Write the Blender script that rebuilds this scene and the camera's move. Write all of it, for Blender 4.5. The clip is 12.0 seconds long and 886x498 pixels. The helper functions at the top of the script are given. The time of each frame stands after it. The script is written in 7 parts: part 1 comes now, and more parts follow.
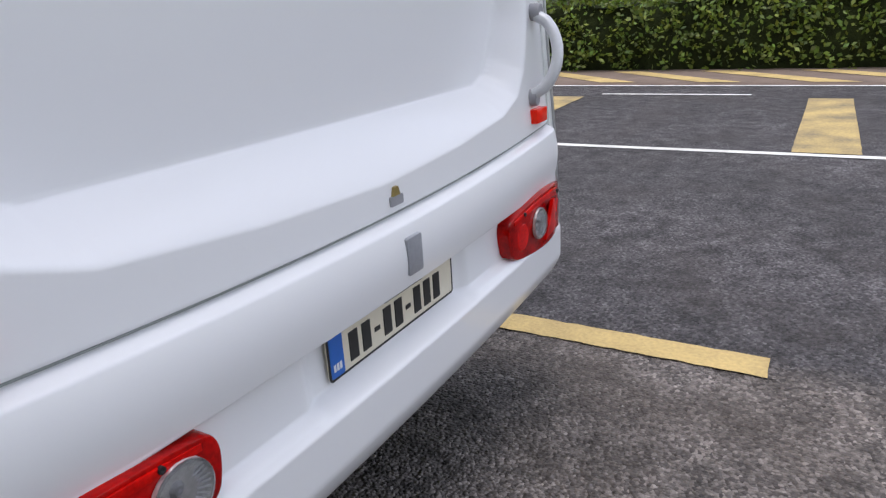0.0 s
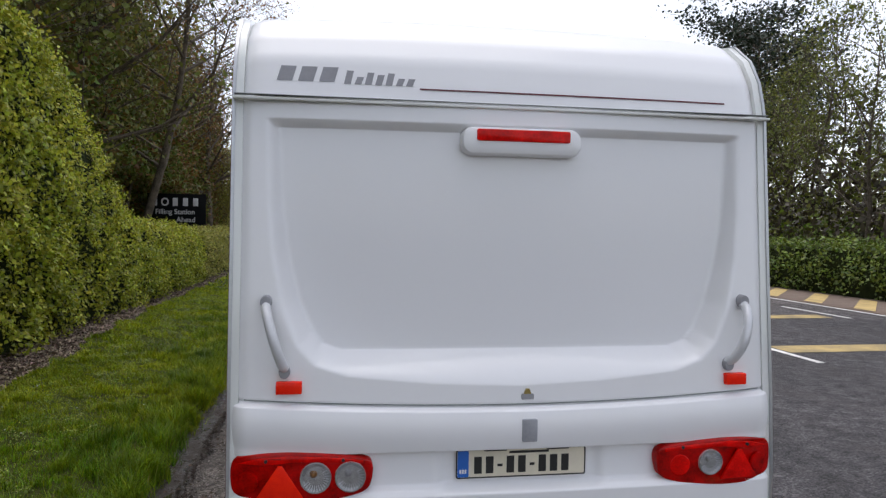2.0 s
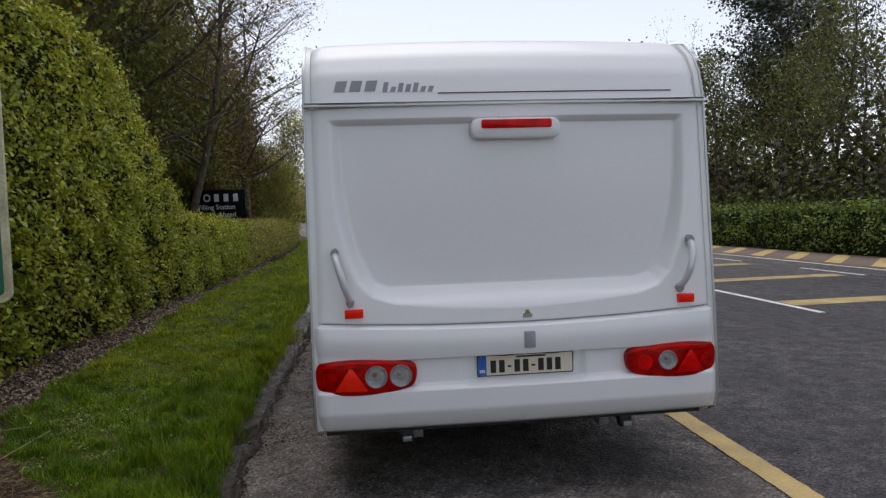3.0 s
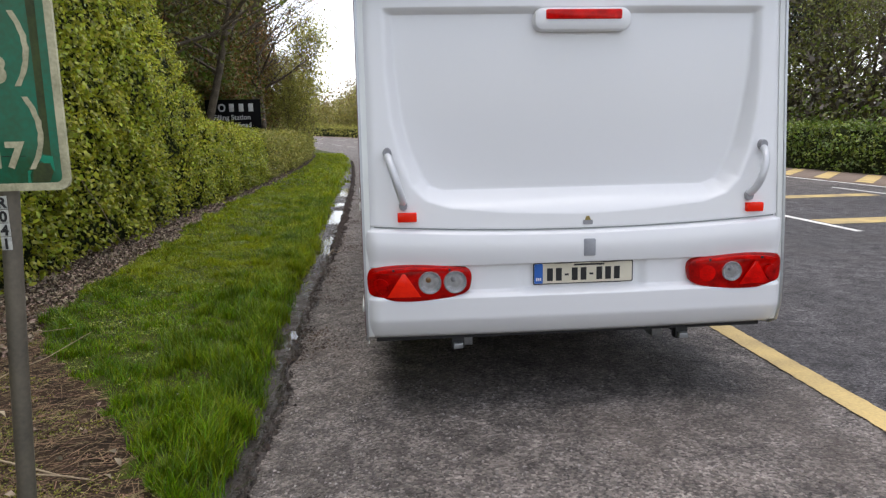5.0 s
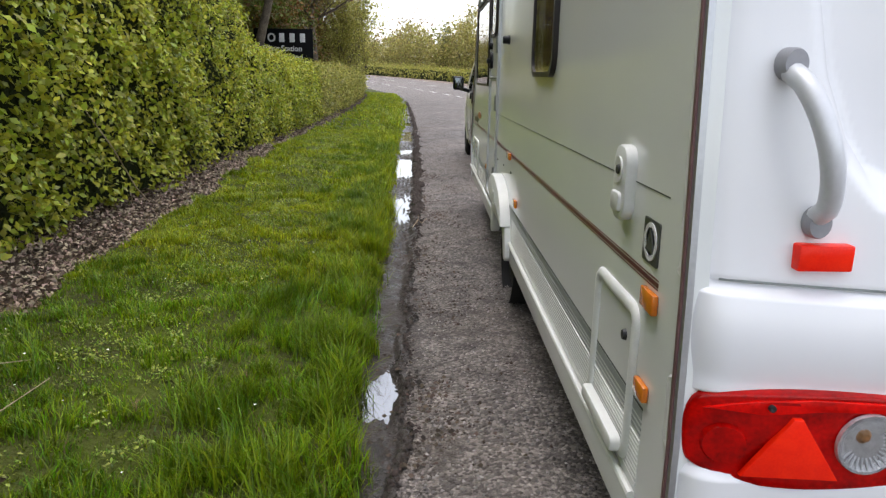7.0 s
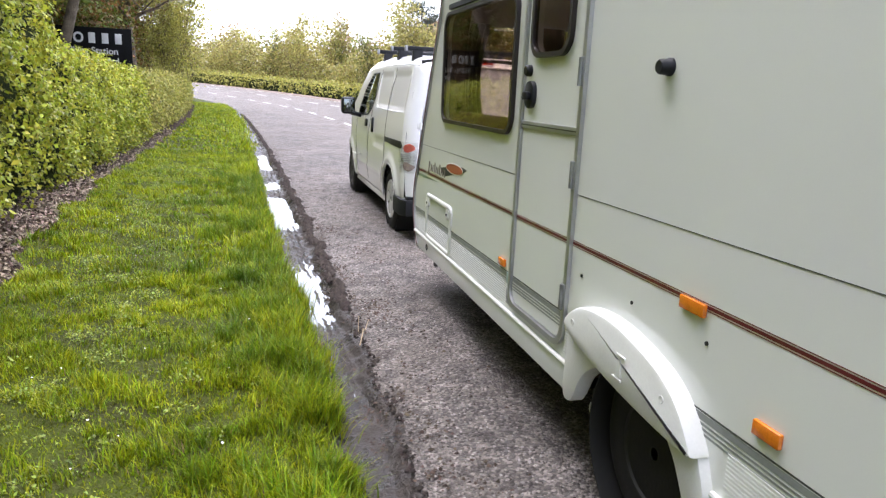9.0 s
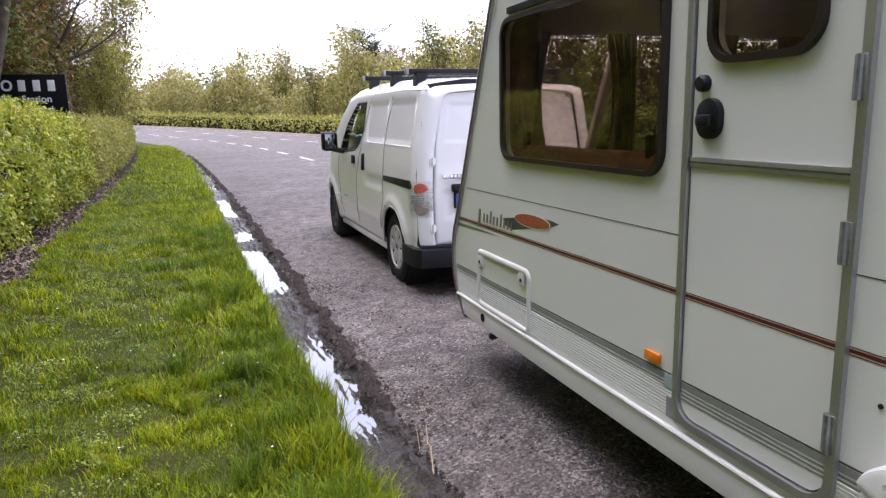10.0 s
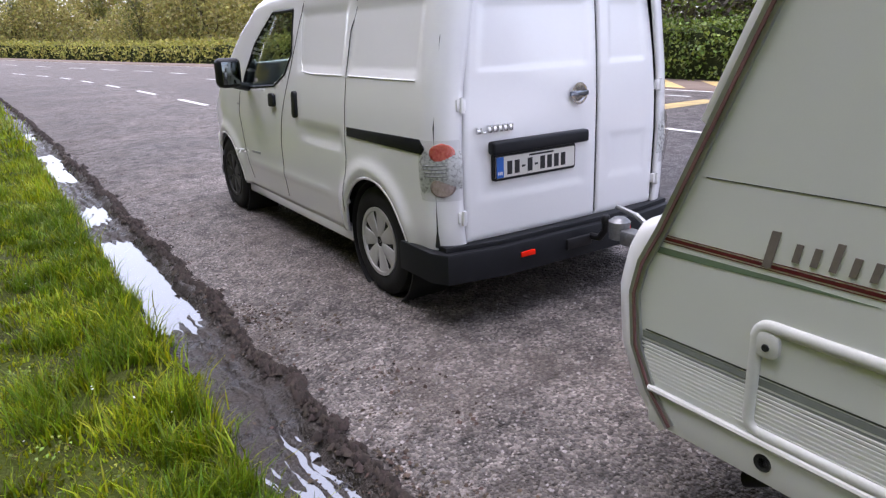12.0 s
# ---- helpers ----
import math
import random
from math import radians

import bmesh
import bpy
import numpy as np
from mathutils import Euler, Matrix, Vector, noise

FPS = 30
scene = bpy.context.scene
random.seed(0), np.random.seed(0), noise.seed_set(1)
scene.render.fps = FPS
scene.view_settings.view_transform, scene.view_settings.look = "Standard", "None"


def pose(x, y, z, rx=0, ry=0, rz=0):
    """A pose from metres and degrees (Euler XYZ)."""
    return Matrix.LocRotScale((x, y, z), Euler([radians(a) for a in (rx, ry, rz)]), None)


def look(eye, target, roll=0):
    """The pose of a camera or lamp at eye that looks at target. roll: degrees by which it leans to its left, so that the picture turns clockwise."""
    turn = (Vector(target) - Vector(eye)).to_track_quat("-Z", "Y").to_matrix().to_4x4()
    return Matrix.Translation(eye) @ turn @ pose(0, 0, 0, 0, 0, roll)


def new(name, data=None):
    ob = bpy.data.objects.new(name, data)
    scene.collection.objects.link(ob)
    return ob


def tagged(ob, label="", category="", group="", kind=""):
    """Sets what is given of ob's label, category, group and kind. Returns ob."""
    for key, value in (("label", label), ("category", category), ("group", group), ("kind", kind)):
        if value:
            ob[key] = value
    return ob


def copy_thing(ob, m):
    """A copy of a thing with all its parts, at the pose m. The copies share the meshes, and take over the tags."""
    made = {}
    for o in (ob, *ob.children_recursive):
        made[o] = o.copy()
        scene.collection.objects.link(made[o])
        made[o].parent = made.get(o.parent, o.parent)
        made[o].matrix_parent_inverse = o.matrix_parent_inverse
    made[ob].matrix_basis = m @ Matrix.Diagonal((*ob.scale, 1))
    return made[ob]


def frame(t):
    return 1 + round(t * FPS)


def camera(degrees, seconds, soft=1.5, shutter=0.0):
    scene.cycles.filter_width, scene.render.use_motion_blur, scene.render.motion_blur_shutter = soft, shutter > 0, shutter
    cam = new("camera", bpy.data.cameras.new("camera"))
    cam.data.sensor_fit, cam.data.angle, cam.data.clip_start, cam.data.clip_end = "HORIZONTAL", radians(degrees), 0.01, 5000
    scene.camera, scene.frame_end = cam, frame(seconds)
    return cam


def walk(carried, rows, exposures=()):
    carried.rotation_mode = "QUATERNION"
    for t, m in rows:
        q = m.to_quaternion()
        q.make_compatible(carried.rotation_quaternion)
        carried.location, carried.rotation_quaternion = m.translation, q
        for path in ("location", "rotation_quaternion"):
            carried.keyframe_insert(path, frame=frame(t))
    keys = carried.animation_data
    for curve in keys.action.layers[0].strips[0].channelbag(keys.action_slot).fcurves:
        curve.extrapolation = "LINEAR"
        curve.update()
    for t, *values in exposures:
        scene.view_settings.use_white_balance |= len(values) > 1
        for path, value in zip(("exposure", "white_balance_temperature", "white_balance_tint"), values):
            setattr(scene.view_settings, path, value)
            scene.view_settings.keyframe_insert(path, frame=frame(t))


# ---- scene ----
cam = camera(65.9, 12.0, 1.3)
PATH = [
    (0, (-1.201, -0.842, 1.411), (0.427, 0.113, 0.751), -3.5),
    (0.5, (-0.833, -1.258, 1.458), (0.279, 0.244, 0.745), 2.1),
    (1, (-0.613, -1.694, 1.497), (0.021, 0.175, 1.172), 0.4),
    (1.5, (-0.581, -2.141, 1.581), (-0.196, -0.179, 1.525), 1.8),
    (2, (-0.726, -2.59, 1.662), (-0.419, -0.614, 1.609), 0.8),
    (2.5, (-0.723, -3.123, 1.594), (-0.546, -1.131, 1.567), -2.0),
    (3, (-0.801, -3.561, 1.559), (-0.589, -1.574, 1.464), -2.0),
    (3.2, (-0.829, -3.668, 1.557), (-0.618, -1.693, 1.328), -1.2),
    (4.8, (-0.967, -3.606, 1.55), (-0.691, -1.65, 1.24), -2.1),
    (5, (-1.011, -3.379, 1.482), (-0.843, -1.415, 1.146), -1.2),
    (5.5, (-1.208, -2.836, 1.442), (-1.195, -0.885, 1.001), 0.7),
    (6, (-1.394, -2.36, 1.43), (-1.433, -0.428, 0.917), 0.7),
    (6.5, (-1.463, -1.708, 1.37), (-1.503, 0.214, 0.819), 0.2),
    (7, (-1.576, -1.115, 1.359), (-1.527, 0.823, 0.868), 1.0),
    (7.2, (-1.601, -0.865, 1.377), (-1.479, 1.056, 0.834), -3.3),
    (8.8, (-2.16, 1.014, 1.442), (-1.656, 2.895, 0.985), 3.7),
    (9, (-2.266, 1.18, 1.467), (-1.734, 3.055, 1.02), 2.6),
    (9.5, (-2.489, 1.692, 1.489), (-1.912, 3.569, 1.112), -0.3),
    (10, (-2.513, 2.347, 1.496), (-1.853, 4.196, 1.115), -1.3),
    (10.5, (-2.6, 2.964, 1.475), (-1.916, 4.799, 1.069), -3.6),
    (11, (-2.558, 3.647, 1.453), (-1.783, 5.425, 0.965), -4.3),
    (11.5, (-2.548, 4.237, 1.454), (-1.729, 5.987, 0.935), -2.2),
    (12, (-2.542, 4.818, 1.467), (-1.531, 6.435, 0.866), -2.3),
]
walk(cam, [(t, look(eye, target, roll)) for t, eye, target, roll in PATH], [(0, 1.15, 6400, 14), (0.6, 0.9, 6400, 14), (1.0, 0.95, 6400, 13), (2.0, 0.85, 6500, 13), (2.5, 0.62, 6500, 13), (3.2, 0.4, 6500, 13), (4.8, 1.18, 6600, 12), (7.2, 1.78, 6600, 12), (8.8, 2.5, 6300, 16), (9.6, 2.35, 6200, 22), (10.5, 1.75, 6100, 25), (12.0, 1.85, 6100, 22)])


# ---- light ----
world = bpy.data.worlds.new("sky")
scene.world = world
world.use_nodes = True
wn = world.node_tree
sky = wn.nodes.new("ShaderNodeTexSky")
sky.sky_type, sky.sun_disc = "NISHITA", False
sky.sun_elevation, sky.sun_rotation = radians(78), radians(338)
sky.air_density, sky.dust_density, sky.ozone_density = 1.0, 1.5, 1.0
haze = wn.nodes.new("ShaderNodeHueSaturation")
haze.inputs["Saturation"].default_value = 0.40
wn.links.new(sky.outputs[0], haze.inputs["Color"])
wn.links.new(haze.outputs[0], wn.nodes["Background"].inputs[0])
wn.nodes["Background"].inputs[1].default_value = 0.15
sun = new("sun", bpy.data.lights.new("sun", "SUN"))
sun.data.energy, sun.data.angle, sun.data.color = 0.7, radians(60), (1.0, 0.97, 0.93)
sun.matrix_world = look((0, 0, 0), (0.08, -0.19, -0.98))


# ---- materials ----
def mat(name, col, rough=0.5, metal=0.0, var=0.12, scale=6.0, fine=90.0, bump=0.05, spec=0.5, col2=None, rnd=0.0, coat=0.0, depth=0.004):
    """A painted, plastic, earth or leaf surface: base colour broken up at two scales, with fine relief."""
    m = bpy.data.materials.new(name)
    m.use_nodes = True
    nt = m.node_tree
    b = nt.nodes["Principled BSDF"]
    tc = nt.nodes.new("ShaderNodeTexCoord")
    n1, n2 = nt.nodes.new("ShaderNodeTexNoise"), nt.nodes.new("ShaderNodeTexNoise")
    n1.inputs["Scale"].default_value, n1.inputs["Detail"].default_value = scale, 5
    n2.inputs["Scale"].default_value, n2.inputs["Detail"].default_value = fine, 4
    nt.links.new(tc.outputs["Object"], n1.inputs["Vector"])
    nt.links.new(tc.outputs["Object"], n2.inputs["Vector"])
    mix = nt.nodes.new("ShaderNodeMix")
    mix.data_type = "RGBA"
    lo = col2 or tuple(c * (1 - 2 * var) for c in col)
    mix.inputs["A"].default_value, mix.inputs["B"].default_value = (*lo, 1), (*col, 1)
    ramp = nt.nodes.new("ShaderNodeMapRange")
    ramp.inputs["From Min"].default_value, ramp.inputs["From Max"].default_value = 0.32, 0.62
    add = nt.nodes.new("ShaderNodeMath")
    add.operation = "MULTIPLY_ADD"
    add.inputs[1].default_value = 0.35
    nt.links.new(n2.outputs["Fac"], add.inputs[0])
    sub = nt.nodes.new("ShaderNodeMath")
    sub.operation = "MULTIPLY"
    sub.inputs[1].default_value = 0.65
    nt.links.new(n1.outputs["Fac"], sub.inputs[0])
    nt.links.new(sub.outputs[0], add.inputs[2])
    nt.links.new(add.outputs[0], ramp.inputs["Value"])
    nt.links.new(ramp.outputs[0], mix.inputs["Factor"])
    last = mix.outputs["Result"]
    if rnd:
        geo = nt.nodes.new("ShaderNodeNewGeometry")
        hsv = nt.nodes.new("ShaderNodeHueSaturation")
        val, hue = nt.nodes.new("ShaderNodeMapRange"), nt.nodes.new("ShaderNodeMapRange")
        val.inputs["To Min"].default_value, val.inputs["To Max"].default_value = 1 - rnd, 1 + rnd
        wn2 = nt.nodes.new("ShaderNodeTexWhiteNoise")
        wn2.noise_dimensions = "1D"
        nt.links.new(geo.outputs["Random Per Island"], wn2.inputs["W"])
        hue.inputs["To Min"].default_value, hue.inputs["To Max"].default_value = 0.5 - 0.06 * rnd, 0.5 + 0.05 * rnd
        nt.links.new(geo.outputs["Random Per Island"], val.inputs["Value"])
        nt.links.new(wn2.outputs["Value"], hue.inputs["Value"])
        nt.links.new(val.outputs[0], hsv.inputs["Value"])
        nt.links.new(hue.outputs[0], hsv.inputs["Hue"])
        nt.links.new(last, hsv.inputs["Color"])
        last = hsv.outputs[0]
    nt.links.new(last, b.inputs["Base Color"])
    b.inputs["Metallic"].default_value = metal
    b.inputs["Specular IOR Level"].default_value = spec
    b.inputs["Coat Weight"].default_value = coat
    b.inputs["Coat Roughness"].default_value = 0.06
    rr = nt.nodes.new("ShaderNodeMapRange")
    rr.inputs["To Min"].default_value, rr.inputs["To Max"].default_value = rough * (1 - min(0.2, var)), min(1, rough * (1 + min(0.2, var)))
    nt.links.new(n1.outputs["Fac"], rr.inputs["Value"])
    nt.links.new(rr.outputs[0], b.inputs["Roughness"])
    if bump:
        bp = nt.nodes.new("ShaderNodeBump")
        bp.inputs["Strength"].default_value, bp.inputs["Distance"].default_value = bump, depth
        nt.links.new(n2.outputs["Fac"], bp.inputs["Height"])
        nt.links.new(bp.outputs[0], b.inputs["Normal"])
    return m


def leafy(name, col, col2, rnd=0.45, thin=0.35, rough=0.45, scale=1.5):
    """Leaf or grass blade: colour differs from piece to piece, some light comes through."""
    m = mat(name, col, rough, 0, 0.2, scale, 12, 0, 0.35, col2, rnd)
    nt = m.node_tree
    b = nt.nodes["Principled BSDF"]
    tr, ms = nt.nodes.new("ShaderNodeBsdfTranslucent"), nt.nodes.new("ShaderNodeMixShader")
    nt.links.new(b.inputs["Base Color"].links[0].from_socket, tr.inputs["Color"])
    ms.inputs[0].default_value = thin
    nt.links.new(b.outputs[0], ms.inputs[1])
    nt.links.new(tr.outputs[0], ms.inputs[2])
    nt.links.new(ms.outputs[0], nt.nodes["Material Output"].inputs["Surface"])
    return m


def glass(name, col, rough=0.02, clear=0.6):
    """Thin tinted pane: part clear, part glossy by Fresnel."""
    m = bpy.data.materials.new(name)
    m.use_nodes = True
    nt = m.node_tree
    nt.nodes.remove(nt.nodes["Principled BSDF"])
    t, g, ms, lw, fr, sc = (nt.nodes.new(k) for k in ("ShaderNodeBsdfTransparent", "ShaderNodeBsdfGlossy", "ShaderNodeMixShader", "ShaderNodeLayerWeight", "ShaderNodeMath", "ShaderNodeMath"))
    t.inputs[0].default_value = (*(c * clear for c in col), 1)
    g.inputs["Roughness"].default_value = rough
    lw.inputs["Blend"].default_value = 0.5
    fr.operation, sc.operation = "POWER", "MULTIPLY_ADD"
    fr.inputs[1].default_value, sc.inputs[1].default_value, sc.inputs[2].default_value = 4.0, 0.9, 0.03
    nt.links.new(lw.outputs["Facing"], fr.inputs[0])
    nt.links.new(fr.outputs[0], sc.inputs[0])
    nz, bp = nt.nodes.new("ShaderNodeTexNoise"), nt.nodes.new("ShaderNodeBump")
    nz.inputs["Scale"].default_value = 3.0
    bp.inputs["Strength"].default_value, bp.inputs["Distance"].default_value = 0.06, 0.02
    nt.links.new(nz.outputs["Fac"], bp.inputs["Height"])
    nt.links.new(bp.outputs[0], g.inputs["Normal"])
    nt.links.new(sc.outputs[0], ms.inputs[0])
    nt.links.new(t.outputs[0], ms.inputs[1])
    nt.links.new(g.outputs[0], ms.inputs[2])
    nt.links.new(ms.outputs[0], nt.nodes["Material Output"].inputs["Surface"])
    return m


def asphalt(name):
    """Coarse surface dressing: pale and dark chippings in dark binder, worn wheel tracks, damp patches."""
    m = bpy.data.materials.new(name)
    m.use_nodes = True
    nt = m.node_tree
    b = nt.nodes["Principled BSDF"]
    tc = nt.nodes.new("ShaderNodeTexCoord")
    vo = nt.nodes.new("ShaderNodeTexVoronoi")
    vo.inputs["Scale"].default_value = 78
    vo2 = nt.nodes.new("ShaderNodeTexVoronoi")
    vo2.inputs["Scale"].default_value = 34
    big, mid = nt.nodes.new("ShaderNodeTexNoise"), nt.nodes.new("ShaderNodeTexNoise")
    big.inputs["Scale"].default_value, big.inputs["Detail"].default_value = 0.55, 6
    mid.inputs["Scale"].default_value, mid.inputs["Detail"].default_value = 7, 6
    for n in (vo, vo2, big, mid):
        nt.links.new(tc.outputs["Object"], n.inputs["Vector"])
    cr = nt.nodes.new("ShaderNodeValToRGB")
    e = cr.color_ramp.elements
    e[0].position, e[0].color = 0.0, (0.070, 0.060, 0.055, 1)
    e[1].position, e[1].color = 1.0, (0.36, 0.32, 0.29, 1)
    e.new(0.55).color = (0.165, 0.144, 0.132, 1)
    e.new(0.9).color = (0.265, 0.232, 0.210, 1)
    sep = nt.nodes.new("ShaderNodeSeparateColor")
    nt.links.new(vo.outputs["Color"], sep.inputs[0])
    nt.links.new(sep.outputs[0], cr.inputs[0])
    mul = nt.nodes.new("ShaderNodeMix")
    mul.data_type, mul.blend_type = "RGBA", "MULTIPLY"
    mul.inputs["Factor"].default_value = 1
    cr2 = nt.nodes.new("ShaderNodeMapRange")
    cr2.inputs["From Min"].default_value, cr2.inputs["From Max"].default_value = 0.3, 0.7
    cr2.inputs["To Min"].default_value, cr2.inputs["To Max"].default_value = 0.5, 1.38
    nt.links.new(mid.outputs["Fac"], cr2.inputs["Value"])
    cr3 = nt.nodes.new("ShaderNodeMapRange")
    cr3.inputs["From Min"].default_value, cr3.inputs["From Max"].default_value = 0.35, 0.65
    cr3.inputs["To Min"].default_value, cr3.inputs["To Max"].default_value = 0.72, 1.12
    nt.links.new(big.outputs["Fac"], cr3.inputs["Value"])
    mm = nt.nodes.new("ShaderNodeMath")
    mm.operation = "MULTIPLY"
    nt.links.new(cr2.outputs[0], mm.inputs[0])
    nt.links.new(cr3.outputs[0], mm.inputs[1])
    nt.links.new(cr.outputs[0], mul.inputs["A"])
    nt.links.new(mm.outputs[0], mul.inputs["B"])
    # brown dirt trodden into the surface in patches
    dirt, fac = nt.nodes.new("ShaderNodeMix"), nt.nodes.new("ShaderNodeMapRange")
    dn = nt.nodes.new("ShaderNodeTexNoise")
    dn.inputs["Scale"].default_value, dn.inputs["Detail"].default_value = 1.4, 8
    nt.links.new(tc.outputs["Object"], dn.inputs["Vector"])
    fac.inputs["From Min"].default_value, fac.inputs["From Max"].default_value = 0.48, 0.68
    fac.inputs["To Max"].default_value = 0.45
    nt.links.new(dn.outputs["Fac"], fac.inputs["Value"])
    dirt.data_type = "RGBA"
    dirt.inputs["B"].default_value = (0.115, 0.093, 0.077, 1)
    nt.links.new(fac.outputs[0], dirt.inputs["Factor"])
    nt.links.new(mul.outputs["Result"], dirt.inputs["A"])
    # the lane beyond the edge line carries an older, darker, bluer dressing
    sx = nt.nodes.new("ShaderNodeSeparateXYZ")
    nt.links.new(tc.outputs["Object"], sx.inputs[0])
    wob, lane = nt.nodes.new("ShaderNodeMath"), nt.nodes.new("ShaderNodeMapRange")
    wob.operation = "MULTIPLY_ADD"
    wob.inputs[1].default_value = 0.25
    nt.links.new(mid.outputs["Fac"], wob.inputs[0])
    nt.links.new(sx.outputs["X"], wob.inputs[2])
    lane.inputs["From Min"].default_value, lane.inputs["From Max"].default_value = 1.42, 1.60
    nt.links.new(wob.outputs[0], lane.inputs["Value"])
    stop, both = nt.nodes.new("ShaderNodeMapRange"), nt.nodes.new("ShaderNodeMath")
    stop.inputs["From Min"].default_value, stop.inputs["From Max"].default_value = 16.0, 9.0
    nt.links.new(sx.outputs["Y"], stop.inputs["Value"])
    both.operation = "MULTIPLY"
    nt.links.new(lane.outputs[0], both.inputs[0])
    nt.links.new(stop.outputs[0], both.inputs[1])
    old = nt.nodes.new("ShaderNodeMix")
    old.data_type, old.blend_type = "RGBA", "MULTIPLY"
    old.inputs["B"].default_value = (0.50, 0.53, 0.60, 1)
    nt.links.new(both.outputs[0], old.inputs["Factor"])
    nt.links.new(dirt.outputs["Result"], old.inputs["A"])
    nt.links.new(old.outputs["Result"], b.inputs["Base Color"])
    rr = nt.nodes.new("ShaderNodeMapRange")
    rr.inputs["To Min"].default_value, rr.inputs["To Max"].default_value = 0.55, 0.95
    nt.links.new(big.outputs["Fac"], rr.inputs["Value"])
    nt.links.new(rr.outputs[0], b.inputs["Roughness"])
    b.inputs["Specular IOR Level"].default_value = 0.35
    hsum = nt.nodes.new("ShaderNodeMath")
    hsum.operation = "ADD"
    nt.links.new(vo.outputs["Distance"], hsum.inputs[0])
    nt.links.new(vo2.outputs["Distance"], hsum.inputs[1])
    bp = nt.nodes.new("ShaderNodeBump")
    bp.invert = True
    bp.inputs["Strength"].default_value, bp.inputs["Distance"].default_value = 1.0, 0.016
    nt.links.new(hsum.outputs[0], bp.inputs["Height"])
    nt.links.new(bp.outputs[0], b.inputs["Normal"])
    return m


ASPHALT = asphalt("asphalt")
EARTH = mat("wet_earth", (0.052, 0.042, 0.036), 0.34, 0, 0.3, 9, 60, 1.0, 0.4, (0.016, 0.013, 0.012), depth=0.02)
rough_in = EARTH.node_tree.nodes["Principled BSDF"].inputs["Roughness"].links[0].from_node.inputs
rough_in["From Min"].default_value, rough_in["From Max"].default_value = 0.38, 0.62
rough_in["To Min"].default_value, rough_in["To Max"].default_value = 0.16, 0.80
BAREE = mat("bare_brown_earth", (0.062, 0.040, 0.026), 0.9, 0, 0.3, 7, 55, 1.0, 0.1, (0.022, 0.016, 0.011), depth=0.03)
STRAW = mat("dry_straw", (0.22, 0.155, 0.09), 0.8, 0, 0.2, 8, 60, 0.1, 0.2, (0.09, 0.058, 0.035), rnd=0.6)
SOIL = mat("grass_soil", (0.060, 0.078, 0.011), 0.9, 0, 0.3, 3, 40, 0.8, 0.1, (0.034, 0.032, 0.012), depth=0.03)
FIELD = mat("field_grass", (0.07, 0.11, 0.03), 0.9, 0, 0.3, 0.2, 6, 0.4, 0.2, (0.05, 0.07, 0.02), depth=0.05)
WATER = mat("puddle_water", (0.03, 0.026, 0.022), 0.03, 0, 0.1, 2, 9, 0.03, 1.0, depth=0.01)
WATER.node_tree.nodes["Principled BSDF"].inputs["IOR"].default_value = 2.2
YELLOW = mat("yellow_road_paint", (0.60, 0.44, 0.18), 0.7, 0, 0.15, 3, 55, 0.5, 0.3, (0.34, 0.25, 0.11), depth=0.006)
WORN = mat("worn_yellow_paint", (0.50, 0.37, 0.15), 0.75, 0, 0.2, 2.5, 45, 0.5, 0.3, (0.17, 0.14, 0.09), depth=0.006)
LINEW = mat("white_road_paint", (0.75, 0.74, 0.70), 0.7, 0, 0.1, 4, 60, 0.4, 0.3, (0.5, 0.49, 0.46), depth=0.005)
PATHM = mat("brown_path", (0.20, 0.15, 0.12), 0.85, 0, 0.15, 3, 60, 0.4, 0.3, depth=0.006)
WHITE = mat("white_gelcoat", (0.80, 0.80, 0.81), 0.28, 0, 0.02, 1.2, 140, 0.01, 0.5, (0.7985, 0.7985, 0.8085), coat=0.3)
RIMB = mat("brown_black_rim", (0.022, 0.016, 0.014), 0.4, 0, 0.2, 8, 150, 0.1, 0.4)
MINT = mat("stucco_aluminium_paint", (0.73, 0.75, 0.72), 0.13, 0, 0.02, 1.5, 260, 0.04, 0.6, (0.705, 0.72, 0.705), depth=0.0012)
VANW = mat("van_white_paint", (0.87, 0.87, 0.87), 0.2, 0, 0.01, 1.5, 100, 0.0, 0.5, (0.85, 0.85, 0.85), coat=0.6)
PLASTW = mat("white_plastic", (0.70, 0.71, 0.68), 0.42, 0, 0.04, 5, 120, 0.03, 0.5, (0.62, 0.63, 0.60))
BLACKP = mat("black_plastic", (0.009, 0.010, 0.013), 0.5, 0, 0.2, 8, 150, 0.1, 0.3)
RUBBER = mat("tyre_rubber", (0.014, 0.014, 0.014), 0.75, 0, 0.2, 10, 80, 0.3, 0.3)
ALU = mat("dull_aluminium", (0.50, 0.51, 0.52), 0.38, 0.8, 0.1, 6, 120, 0.05, 0.5, (0.40, 0.41, 0.42))
GREYT = mat("grey_trim", (0.28, 0.29, 0.29), 0.5, 0.2, 0.1, 6, 120, 0.05)
MAROON = mat("maroon_stripe", (0.12, 0.010, 0.018), 0.4, 0, 0.15, 8, 90, 0.02)
GREEN = mat("grey_green_stripe", (0.17, 0.24, 0.16), 0.4, 0, 0.1, 8, 90, 0.02)
GREYS = mat("grey_stripe", (0.25, 0.27, 0.26), 0.4, 0, 0.1, 6, 90, 0.02)
DARKL = mat("dark_line", (0.06, 0.065, 0.06), 0.5, 0, 0.1, 8, 90, 0.02)
